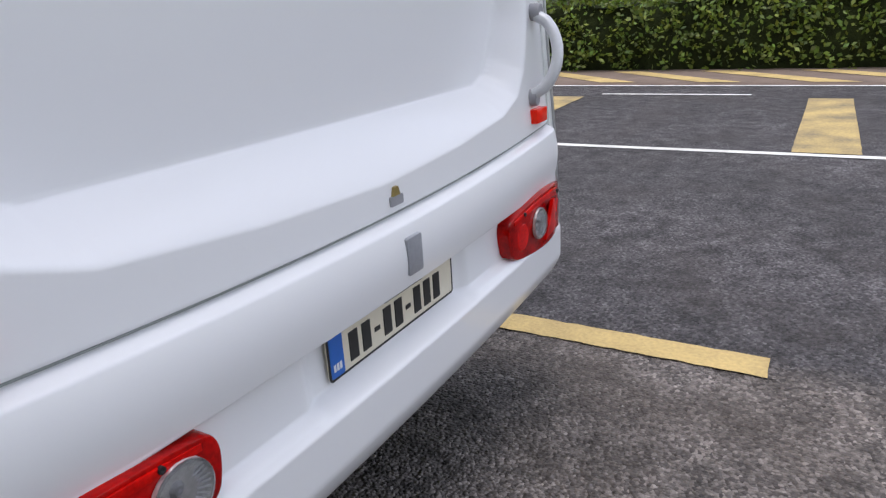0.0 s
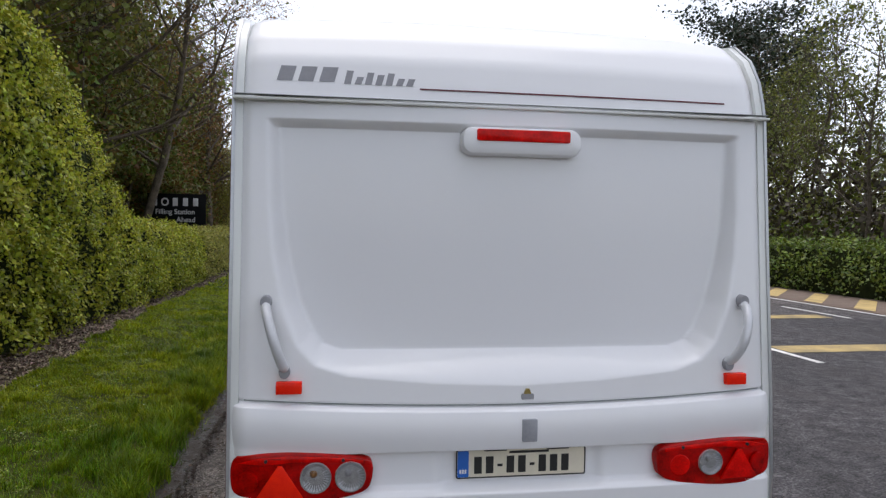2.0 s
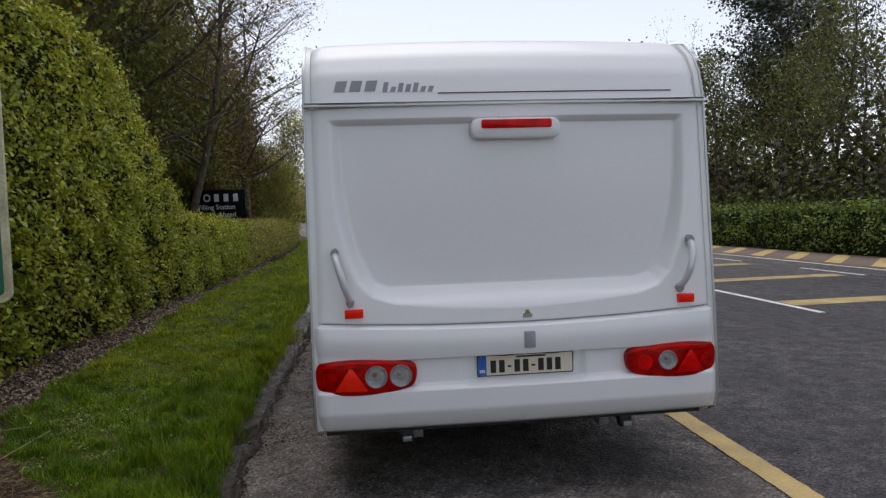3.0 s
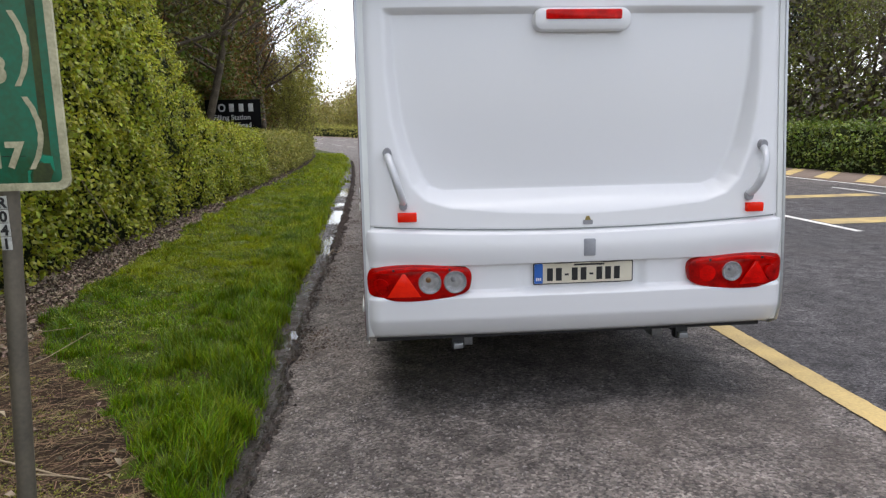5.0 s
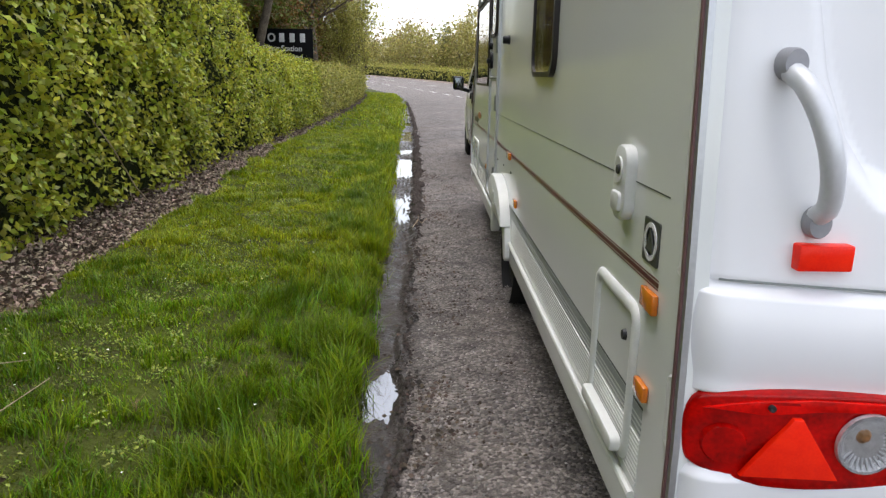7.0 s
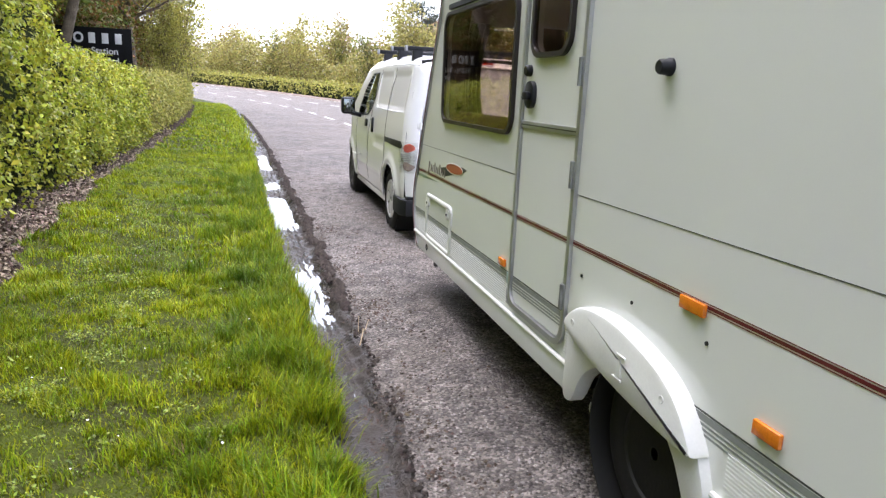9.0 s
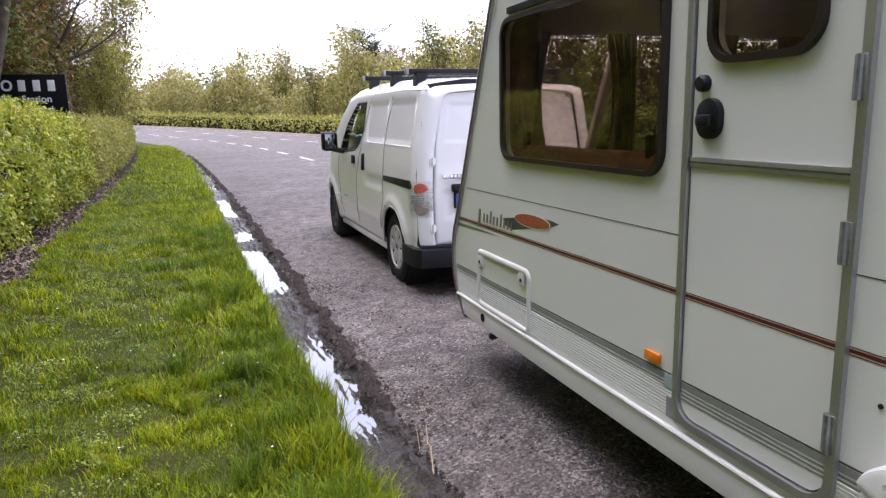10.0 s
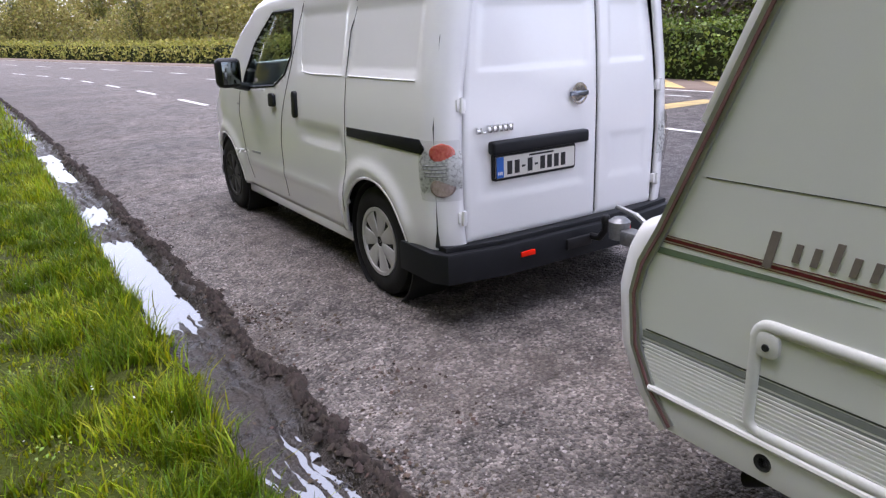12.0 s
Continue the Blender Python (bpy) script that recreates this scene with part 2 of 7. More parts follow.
TAUPE = mat("taupe_lettering", (0.22, 0.19, 0.17), 0.4, 0, 0.15, 12, 90, 0.02)
LOGOG = mat("grey_lettering", (0.27, 0.27, 0.29), 0.4, 0, 0.1, 12, 90, 0.02)
ORANGE = mat("rust_orange_decal", (0.42, 0.10, 0.04), 0.4, 0, 0.2, 14, 90, 0.02)
# near black stands for the shade in gaps, slots and wheel wells
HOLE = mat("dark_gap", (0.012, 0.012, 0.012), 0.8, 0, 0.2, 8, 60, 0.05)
SILVER = mat("silver_handle", (0.66, 0.67, 0.69), 0.34, 0.15, 0.06, 8, 100, 0.03)
SOCKET = mat("grey_socket", (0.33, 0.33, 0.35), 0.5, 0.1, 0.1, 9, 100, 0.05)
CHROME = mat("chrome", (0.75, 0.75, 0.75), 0.12, 1, 0.04, 9, 100, 0.02)
WHEELC = mat("wheel_trim_silver", (0.58, 0.58, 0.57), 0.4, 0.3, 0.12, 9, 80, 0.1, 0.5, (0.42, 0.41, 0.39))
STEELB = mat("black_steel", (0.02, 0.02, 0.022), 0.5, 0.3, 0.2, 9, 80, 0.1)
STEELG = mat("galvanised_steel", (0.34, 0.35, 0.36), 0.5, 0.7, 0.2, 14, 60, 0.15)
PLATE = mat("cream_number_plate", (0.72, 0.66, 0.52), 0.35, 0, 0.04, 10, 100, 0.02)
PLATEW = mat("white_number_plate", (0.72, 0.70, 0.64), 0.35, 0, 0.04, 10, 100, 0.02)
BLUE = mat("blue_band", (0.02, 0.13, 0.5), 0.35, 0, 0.05, 10, 100, 0.02)
INK = mat("black_ink", (0.012, 0.012, 0.012), 0.5, 0, 0.1, 10, 100, 0.02)
SIGNG = mat("weathered_green_sign", (0.005, 0.16, 0.085), 0.5, 0, 0.3, 3.5, 45, 0.1, 0.4, (0.03, 0.085, 0.03))
SIGNF = mat("bright_green_patch", (0.0, 0.30, 0.16), 0.5, 0, 0.2, 10, 60, 0.1)
SIGNO = mat("algae_olive", (0.055, 0.08, 0.02), 0.7, 0, 0.3, 12, 60, 0.2)
SIGNW = mat("lichen_cream_border", (0.62, 0.58, 0.38), 0.6, 0, 0.25, 9, 60, 0.2, 0.3, (0.30, 0.28, 0.17))
POSTM = mat("stained_steel_post", (0.19, 0.165, 0.125), 0.55, 0.4, 0.3, 4, 60, 0.15, 0.4, (0.11, 0.10, 0.08))
TAPE = mat("pale_sticker", (0.62, 0.62, 0.56), 0.5, 0, 0.2, 20, 90, 0.05)
BOARD = mat("black_sign_board", (0.010, 0.010, 0.011), 0.8, 0, 0.2, 2, 50, 0.05, 0.1)
SIGNT = mat("white_sign_paint", (0.75, 0.75, 0.75), 0.5, 0, 0.05, 8, 80, 0.02)
BARK = mat("bark", (0.155, 0.125, 0.09), 0.9, 0, 0.3, 5, 35, 0.8, 0.2, (0.045, 0.036, 0.028), depth=0.03)
TWIGM = mat("dry_twig", (0.42, 0.33, 0.22), 0.8, 0, 0.2, 20, 80, 0.3, 0.2, (0.22, 0.17, 0.11))
LITTER = mat("leaf_litter", (0.29, 0.225, 0.165), 0.7, 0, 0.3, 2.0, 40, 0.1, 0.25, (0.13, 0.095, 0.068), rnd=0.75)
CURTAIN = mat("beige_curtain", (0.24, 0.18, 0.14), 0.9, 0, 0.15, 20, 120, 0.2, 0.2)
SEATM = mat("brown_upholstery", (0.20, 0.10, 0.075), 0.9, 0, 0.2, 14, 90, 0.2, 0.2)
INNER = mat("interior_board", (0.17, 0.12, 0.09), 0.6, 0, 0.1, 5, 80, 0.05, 0.3)
# near black: the shade deep between the leaves is put into this colour
HEDGE_IN = mat("hedge_inner_shade", (0.03, 0.04, 0.012), 0.95, 0, 0.3, 6, 40, 0.8, 0.1, (0.012, 0.015, 0.006), depth=0.05)
GRASS = leafy("grass_blade", (0.31, 0.365, 0.007), (0.085, 0.155, 0.004), 0.65, 0.36)
GRASSG = leafy("lush_grass_blade", (0.185, 0.295, 0.005), (0.05, 0.12, 0.003), 0.65, 0.36)
TUFT = leafy("dark_grass_blade", (0.18, 0.26, 0.008), (0.06, 0.125, 0.004), 0.5, 0.4)
CLOVER = leafy("clover_leaf", (0.27, 0.34, 0.055), (0.11, 0.155, 0.02), 0.65, 0.3)
MOSS = leafy("earth_moss", (0.24, 0.24, 0.025), (0.08, 0.10, 0.014), 0.45, 0.2)
DAISY = mat("daisy_white", (0.8, 0.8, 0.76), 0.6, 0, 0.05, 20, 60, 0)
BEECH = leafy("hedge_leaf", (0.46, 0.47, 0.045), (0.26, 0.32, 0.03), 0.5, 0.35, 0.35)
FARLEAF = leafy("far_spring_leaf", (0.36, 0.32, 0.09), (0.22, 0.205, 0.06), 0.45, 0.35)
BEECHY = leafy("yellow_green_leaf", (0.41, 0.385, 0.085), (0.26, 0.265, 0.05), 0.4, 0.4)
PRIVET = leafy("dark_hedge_leaf", (0.155, 0.215, 0.027), (0.065, 0.105, 0.013), 0.5, 0.25, 0.4)
OLIVE = leafy("olive_leaf", (0.17, 0.185, 0.035), (0.085, 0.10, 0.02), 0.45, 0.3)
RUST = leafy("russet_bud", (0.26, 0.14, 0.04), (0.14, 0.09, 0.03), 0.45, 0.3)
CANOPY = leafy("spring_canopy_leaf", (0.25, 0.24, 0.05), (0.13, 0.13, 0.03), 0.5, 0.35)
RUSTF = leafy("far_brown_twigs", (0.30, 0.215, 0.11), (0.19, 0.14, 0.075), 0.4, 0.3)
NEEDLE = leafy("pine_needle", (0.025, 0.04, 0.02), (0.012, 0.022, 0.012), 0.4, 0.1)
LAMPW = mat("pale_lamp_reflector", (0.78, 0.80, 0.79), 0.28, 0.25, 0.2, 60, 160, 0.3)
GLASSB = glass("tinted_acrylic", (0.84, 0.77, 0.72), 0.02, 0.92)
GLASSV = glass("car_glass", (0.76, 0.83, 0.80), 0.01, 1.0)
CLEARL = glass("clear_lens", (0.95, 0.95, 0.95), 0.05, 0.9)
REDL = mat("red_lens", (0.80, 0.004, 0.002), 0.12, 0, 0.25, 16, 120, 0.05, 0.18, (0.36, 0.002, 0.001))
REDD = mat("dark_red_lens", (0.50, 0.002, 0.001), 0.10, 0, 0.3, 18, 120, 0.05, 0.2, (0.13, 0.001, 0.001))
REDT = mat("red_reflector_triangle", (0.98, 0.026, 0.005), 0.15, 0, 0.12, 25, 240, 0.15, 0.2, (0.85, 0.012, 0.004))
AMBER = mat("amber_lens", (0.85, 0.22, 0.012), 0.2, 0, 0.15, 20, 150, 0.1, 0.5, coat=0.8)


# ---- builders ----
def obj(name, data, material, parent=None, label=""):
    ob = new(name, data)
    if material and not data.materials:
        data.materials.append(material)
    if parent:
        ob.parent = parent
    if label:
        ob["label"] = label
    return ob


def done(bm, name, smooth=35):
    me = bpy.data.meshes.new(name)
    bmesh.ops.recalc_face_normals(bm, faces=bm.faces)
    bm.to_mesh(me)
    bm.free()
    if smooth:
        me.shade_smooth()
        me.set_sharp_from_angle(angle=radians(smooth))
    return me


def part(name, bm, material, parent, label="", smooth=35):
    return obj(name, done(bm, name, smooth), material, parent, label)


def thing(name, at, label, category, group="", rz=0.0, kind=""):
    e = new(name)
    e.empty_display_size = 0.2
    e.matrix_world = pose(*at, 0, 0, rz)
    return tagged(e, label, category, group, kind)


def from_np(name, verts, faces, smooth=False):
    """verts (n,3); faces (m,k) of equal size."""
    me = bpy.data.meshes.new(name)
    verts, faces = np.asarray(verts, np.float32), np.asarray(faces, np.int32)
    k = faces.shape[1]
    me.vertices.add(len(verts))
    me.vertices.foreach_set("co", verts.ravel())
    me.loops.add(faces.size)
    me.loops.foreach_set("vertex_index", faces.ravel())
    me.polygons.add(len(faces))
    me.polygons.foreach_set("loop_start", np.arange(0, faces.size, k, dtype=np.int32))
    me.update(calc_edges=True)
    if smooth:
        me.shade_smooth()
    return me


def box(x0, x1, y0, y1, z0, z1, bev=0.0, seg=2):
    bm = bmesh.new()
    bmesh.ops.create_cube(bm, size=1)
    for v in bm.verts:
        v.co = ((x0 + x1) / 2 + v.co.x * (x1 - x0), (y0 + y1) / 2 + v.co.y * (y1 - y0), (z0 + z1) / 2 + v.co.z * (z1 - z0))
    if bev:
        bmesh.ops.bevel(bm, geom=bm.edges[:], offset=bev, segments=seg, affect="EDGES", profile=0.5)
    return bm


def rounded(u0, u1, v0, v1, r, n=5):
    """A rectangle with round corners, as a list of points."""
    out = []
    for cu, cv, a in ((u1 - r, v1 - r, 0), (u0 + r, v1 - r, 90), (u0 + r, v0 + r, 180), (u1 - r, v0 + r, 270)):
        out += [(cu + r * math.cos(radians(a + 90 * i / n)), cv + r * math.sin(radians(a + 90 * i / n))) for i in range(n + 1)]
    return out


def lay(p, axis, h):
    """A flat point (u, v) at height h along an axis: x takes (y, z), y takes (x, z), z takes (x, y)."""
    return {"x": (h, p[0], p[1]), "y": (p[0], h, p[1]), "z": (p[0], p[1], h)}[axis]


def slab(outline, axis, h0, h1, holes=(), bev=0.0):
    """A plate with the given outline and holes between two heights."""
    bm = bmesh.new()
    loops, edges = [], []
    for ring in (outline, *holes):
        vs = [bm.verts.new(lay(p, axis, h1)) for p in ring]
        es = [bm.edges.new((vs[i], vs[(i + 1) % len(vs)])) for i in range(len(vs))]
        loops.append(vs)
        edges += es
    if holes:
        bmesh.ops.triangle_fill(bm, use_beauty=True, edges=edges)
    else:
        bm.faces.new(loops[0])
    top = bm.faces[:]
    ext = bmesh.ops.extrude_face_region(bm, geom=top)
    d = Vector(lay((0, 0), axis, h0 - h1))
    new_faces = [f for f in ext["geom"] if isinstance(f, bmesh.types.BMFace)]
    bmesh.ops.translate(bm, verts=[v for v in ext["geom"] if isinstance(v, bmesh.types.BMVert)], vec=d)
    if bev and not holes:
        bmesh.ops.recalc_face_normals(bm, faces=bm.faces)
        rim = [e for f in top if f.is_valid for e in f.edges]
        bmesh.ops.bevel(bm, geom=rim, offset=bev, segments=2, affect="EDGES", profile=0.5)
    return bm


def tube(points, radius, seg=10, caps=True, bm=None):
    """A round bar along points; radius may be one number or one for each point."""
    bm = bm or bmesh.new()
    pts = [Vector(p) for p in points]
    rad = radius if isinstance(radius, (list, tuple)) else [radius] * len(pts)
    rings, ref = [], None
    for i, p in enumerate(pts):
        d = (pts[min(i + 1, len(pts) - 1)] - pts[max(i - 1, 0)]).normalized()
        if ref is None:
            ref = d.orthogonal().normalized()
        ref = (ref - d * ref.dot(d)).normalized()
        w = d.cross(ref)
        rings.append([bm.verts.new(p + rad[i] * (math.cos(2 * math.pi * k / seg) * ref + math.sin(2 * math.pi * k / seg) * w)) for k in range(seg)])
    for a, b in zip(rings, rings[1:]):
        for k in range(seg):
            bm.faces.new((a[k], a[(k + 1) % seg], b[(k + 1) % seg], b[k]))
    if caps:
        bm.faces.new(rings[0][::-1])
        bm.faces.new(rings[-1])
    return bm


def lathe(profile, axis="x", seg=32, at=(0, 0, 0)):
    """Turn (height, radius) pairs round an axis."""
    bm = bmesh.new()
    rings = []
    for h, r in profile:
        ring = []
        for k in range(seg):
            a = 2 * math.pi * k / seg
            c, s = r * math.cos(a), r * math.sin(a)
            p = {"x": (h, c, s), "y": (c, h, s), "z": (c, s, h)}[axis]
            ring.append(bm.verts.new(Vector(p) + Vector(at)))
        rings.append(ring)
    for a, b in zip(rings, rings[1:]):
        for k in range(seg):
            bm.faces.new((a[k], a[(k + 1) % seg], b[(k + 1) % seg], b[k]))
    if profile[0][1] > 1e-4:
        bm.faces.new(rings[0])
    if profile[-1][1] > 1e-4:
        bm.faces.new(rings[-1])
    bmesh.ops.remove_doubles(bm, verts=bm.verts, dist=1e-5)
    return bm


def merge(*bms):
    out = bmesh.new()
    for b in bms:
        me = bpy.data.meshes.new("tmp")
        b.to_mesh(me)
        b.free()
        out.from_mesh(me)
        bpy.data.meshes.remove(me)
    return out


def words(text, size, material, parent, name, m, label="", bold=0.0):
    cu = bpy.data.curves.new(name, "FONT")
    cu.body, cu.size, cu.extrude, cu.align_x, cu.offset = text, size, 0.002, "CENTER", bold
    tmp = new("tmp", cu)
    bpy.context.view_layer.update()
    me = bpy.data.meshes.new_from_object(tmp.evaluated_get(bpy.context.evaluated_depsgraph_get()))
    bpy.data.objects.remove(tmp)
    me.materials.clear()
    ob = obj(name, me, material, parent, label)
    ob.matrix_basis = m
    return ob


def vnoise(x, y, s=1.0, seed=0.0):
    """Smooth cheap noise on arrays, about -1 to 1."""
    x, y = np.asarray(x, float) * s, np.asarray(y, float) * s
    return (np.sin(1.7 * x + 2.3 * y + seed) + np.sin(-2.9 * x + 1.1 * y + 1.3 + 2 * seed) + np.sin(4.1 * x + 3.7 * y + 0.7 * seed) * 0.6 + np.sin(-6.3 * x + 5.9 * y + 2.1 + seed) * 0.4) / 3.0


def smooth01(a):
    a = np.clip(a, 0, 1)
    return a * a * (3 - 2 * a)


# ---- lie of the land ----
PUDDLES = ((1.1, 2.4, 0.62), (2.9, 3.6, 0.36), (5.3, 7.3, 0.78), (8.3, 11.0, 1.2), (11.3, 12.6, 0.85), (13.7, 16.8, 0.9), (18.6, 20.4, 0.8), (23.4, 26.6, 0.8), (29.0, 31.5, 0.8))
# heading of the road, in steps of 0.25 m: straight, a slow drift to the left, then the bend
_ps = np.arange(0, 220, 0.25)
_head = np.clip(_ps - 13, 0, 29) / 400 + np.clip(_ps - 42, 0, None) / 92
_px = -2.0 - np.r_[0, np.cumsum(np.sin(_head[:-1])) * 0.25]
_py = np.r_[0, np.cumsum(np.cos(_head[:-1])) * 0.25]


def along(s, off):
    """A place on the road plan: s metres along, off metres across."""
    s, off = np.asarray(s, float), np.asarray(off, float)
    h = np.interp(s, _ps, _head)
    x, y = np.interp(s, _ps, _px), np.where(s < 0, s, np.interp(s, _ps, _py))
    return x + (off + 2.0) * np.cos(h), y + (off + 2.0) * np.sin(h)


def rise(s):
    s = np.asarray(s, float)
    return np.where(s < 48, 0, np.where(s < 73, 0.0007 * (s - 48) ** 2, 0.4375 + 0.035 * (s - 73)))


def verge_edge(s):
    return np.interp(s, [-30, 0.4, 1.5, 3, 5, 6.5, 8.5, 10.5, 13.5, 20, 30, 40, 60, 150], [-1.73, -1.75, -1.84, -1.90, -1.91, -1.98, -2.06, -2.13, -2.20, -2.28, -2.32, -2.3, -2.3, -2.3]) + 0.035 * vnoise(s, 0 * np.asarray(s), 1.9) + 0.02 * vnoise(s, 0 * np.asarray(s) + 3, 6.0)


def road_edge(s):
    return np.interp(s, [-30, 0, 1, 2.3, 6, 9, 12, 18, 24, 30, 40, 150], [-1.62, -1.64, -1.66, -1.69, -1.68, -1.73, -1.79, -1.93, -2.03, -2.1, -2.12, -2.15]) + 0.04 * vnoise(s, 0 * np.asarray(s) + 7, 3.1) + 0.03 * vnoise(s, 0 * np.asarray(s) + 9, 8.3)


def road_z(s, off):
    return 0.048 * smooth01((np.asarray(off) + 1.62) / 0.6) + 0.005 * smooth01((np.asarray(s, float) - 4) / 4) * (np.asarray(off) > -1.3) + rise(s)


def land_z(s, off):
    """Height of the open ground: muddy channel, verge, hedge bank, and below the road."""
    s, off = np.asarray(s, float), np.asarray(off, float)
    ve, re = verge_edge(s), road_edge(s)
    k = np.clip((off - ve) / np.maximum(re - ve, 0.05), 0, 1)
    # a wheel rut: wet floor with zigzag tread grooves and deeper puddle beds, a crumbled wall on the road side
    wet = 0 * s
    for a, b, w in PUDDLES:
        wet = np.maximum(wet, w * smooth01((s - a) / 0.45) * smooth01((b - s) / 0.45))
    floor = -0.040 - 0.036 * wet * (0.92 + 0.45 * vnoise(s, off * 2, 2.3, 4))
    mud = floor * (1 - smooth01((k - 0.74) / 0.22)) + 0.010 * vnoise(s, off * 4, 1.7) + 0.005 * vnoise(s * 1.2, off * 5, 5.1)
    mud = mud + 0.012 * vnoise(s * 2.2, off * 7, 4.3, 1) * smooth01((k - 0.62) / 0.15) * (k < 1)
    zig = 0.007 * (np.abs((s * 16) % 2 - 1) * 2 - 1)
    for line in (0.22, 0.40, 0.58):
        mud = mud + (s > 4.3) * (s < 16) * (0.45 + 0.55 * smooth01((k - 0.35) / 0.15)) * (0.008 * np.exp(-(((k - line - 0.07) * (re - ve)) / 0.012) ** 2) - 0.014 * np.exp(-(((k - line) * (re - ve) + zig) / 0.009) ** 2))
    bank = 0.035 + 0.05 * smooth01((ve - off) / 1.6) + 0.018 * vnoise(s, off, 2.4)
    z = np.where(off < ve, -0.03 + (bank + 0.03) * smooth01((ve - off) / 0.10), mud)
    z = np.where(off > re + 0.03, -0.06, z)
    return z + rise(s)


# ---- ground, road, markings ----
def sheet(name, ss, offs, zf, material, lift=0.0, smooth=True):
    S, O = np.meshgrid(ss, offs, indexing="ij")
    X, Y = along(S, O)
    V = np.stack([X, Y, zf(S, O) + lift], -1).reshape(-1, 3)
    n, m = len(ss), len(offs)
    i = np.arange(n - 1)[:, None] * m + np.arange(m - 1)[None]
    F = np.stack([i, i + m, i + m + 1, i + 1], -1).reshape(-1, 4)[:, ::-1]
    return obj(name, from_np(name, V, F, smooth), material)


def bare(S, O):
    """Where the verge carries no grass: the litter strip under the hedge and the worn patch by the post."""
    strip = O < -3.80 + 0.12 * vnoise(S, O, 1.1) + 0.06 * vnoise(S, O, 4.0) - 0.42 * smooth01((S - 2.5) / 9)
    worn = (O < np.interp(S, [-4, -0.7, 0, 0.4, 0.85, 1.25, 1.9, 2.4], [-1.9, -2.03, -2.40, -2.62, -3.05, -3.32, -3.66, -3.85]) + 0.10 * vnoise(S, O, 3.0) + 0.05 * vnoise(S, O, 9.0)) & (S < 2.4)
    return strip | worn


ss = np.r_[np.linspace(-600, -25, 12), np.arange(-24, -5, 1.0), np.arange(-5, 4.4, 0.07), np.arange(4.4, 12, 0.024), np.arange(12, 16, 0.07), np.arange(16, 46, 0.4), np.arange(46, 180, 3.0)]
oo = np.r_[np.linspace(-700, -60, 8), np.arange(-50, -6, 2.0), np.arange(-6, -2.1, 0.14), np.arange(-2.1, -1.42, 0.0095), np.arange(-1.4, 12, 1.2), np.arange(12, 60, 3.0), np.linspace(70, 700, 8)]
near = oo[oo > -60]


gx, gy = np.meshgrid(np.linspace(-2500, 2500, 60), np.linspace(-2500, 2500, 60), indexing="ij")
ground = sheet("ground", ss[ss > -200], near, land_z, None)
ground.data.materials.append(EARTH)
ground.data.materials.append(SOIL)
ground.data.materials.append(FIELD)
ground.data.materials.append(BAREE)
tagged(ground, "muddy roadside earth with grass verge and wet channel", "ground", kind="structure")
_s, _o = ss[ss > -200], near
cs, co = (_s[1:] + _s[:-1]) / 2, (_o[1:] + _o[:-1]) / 2
CS, CO = np.meshgrid(cs, co, indexing="ij")
lawn = CO < verge_edge(CS) - 0.02
idx = np.where((CO < -7) | (CO > 13), 2, np.where(lawn & bare(CS, CO), 3, np.where(lawn, 1, 0))).astype(np.int32)
ground.data.polygons.foreach_set("material_index", idx.ravel())
far_land = np.stack([gx, gy, np.full(gx.shape, -1.2)], -1).reshape(-1, 3)
n = 60
i = np.arange(n - 1)[:, None] * n + np.arange(n - 1)[None]
fields = obj("ground_distance", from_np("ground_distance", far_land, np.stack([i, i + n, i + n + 1, i + 1], -1).reshape(-1, 4)), FIELD)
tagged(fields, "flat green fields out to the horizon", "ground", kind="structure")

rs = np.r_[np.arange(-60, -6, 1.5), np.arange(-6, 16, 0.08), np.arange(16, 46, 0.5), np.arange(46, 178, 2.5)]
k = np.r_[0, 0.03, 0.08, 0.15, 0.25, 0.4, 0.6, 0.9, np.linspace(1.4, 13.5, 14)]
Rs, Ks = np.meshgrid(rs, k, indexing="ij")
Ro = np.minimum(road_edge(Rs) + Ks, 10.45)
Rx, Ry = along(Rs, Ro)
crumble = np.where(Ks == 0, -0.05, np.where(Ks < 0.1, -0.012 + 0.008 * vnoise(Rs, Ks * 9, 7.0), 0.004 * vnoise(Rs, Ro, 4.0)))
Rz = road_z(Rs, Ro) + crumble
n, m = Rs.shape
i = np.arange(n - 1)[:, None] * m + np.arange(m - 1)[None]
road = obj("road", from_np("road", np.stack([Rx, Ry, Rz], -1).reshape(-1, 3), np.stack([i, i + m, i + m + 1, i + 1], -1).reshape(-1, 4)[:, ::-1], True), ASPHALT)
tagged(road, "coarse grey chipped asphalt road with a broken edge", "road", kind="structure")

ps = np.r_[np.arange(-30, 46, 2.0), np.arange(46, 178, 4.0)]
path = sheet("pavement", ps, np.array([10.4, 10.42, 11.3, 12.7]), lambda s, o: road_z(s, o) + np.where(o < 10.41, -0.06, 0.03), PATHM)
tagged(path, "brown strip beside the road painted with yellow bars", "pavement", kind="structure")


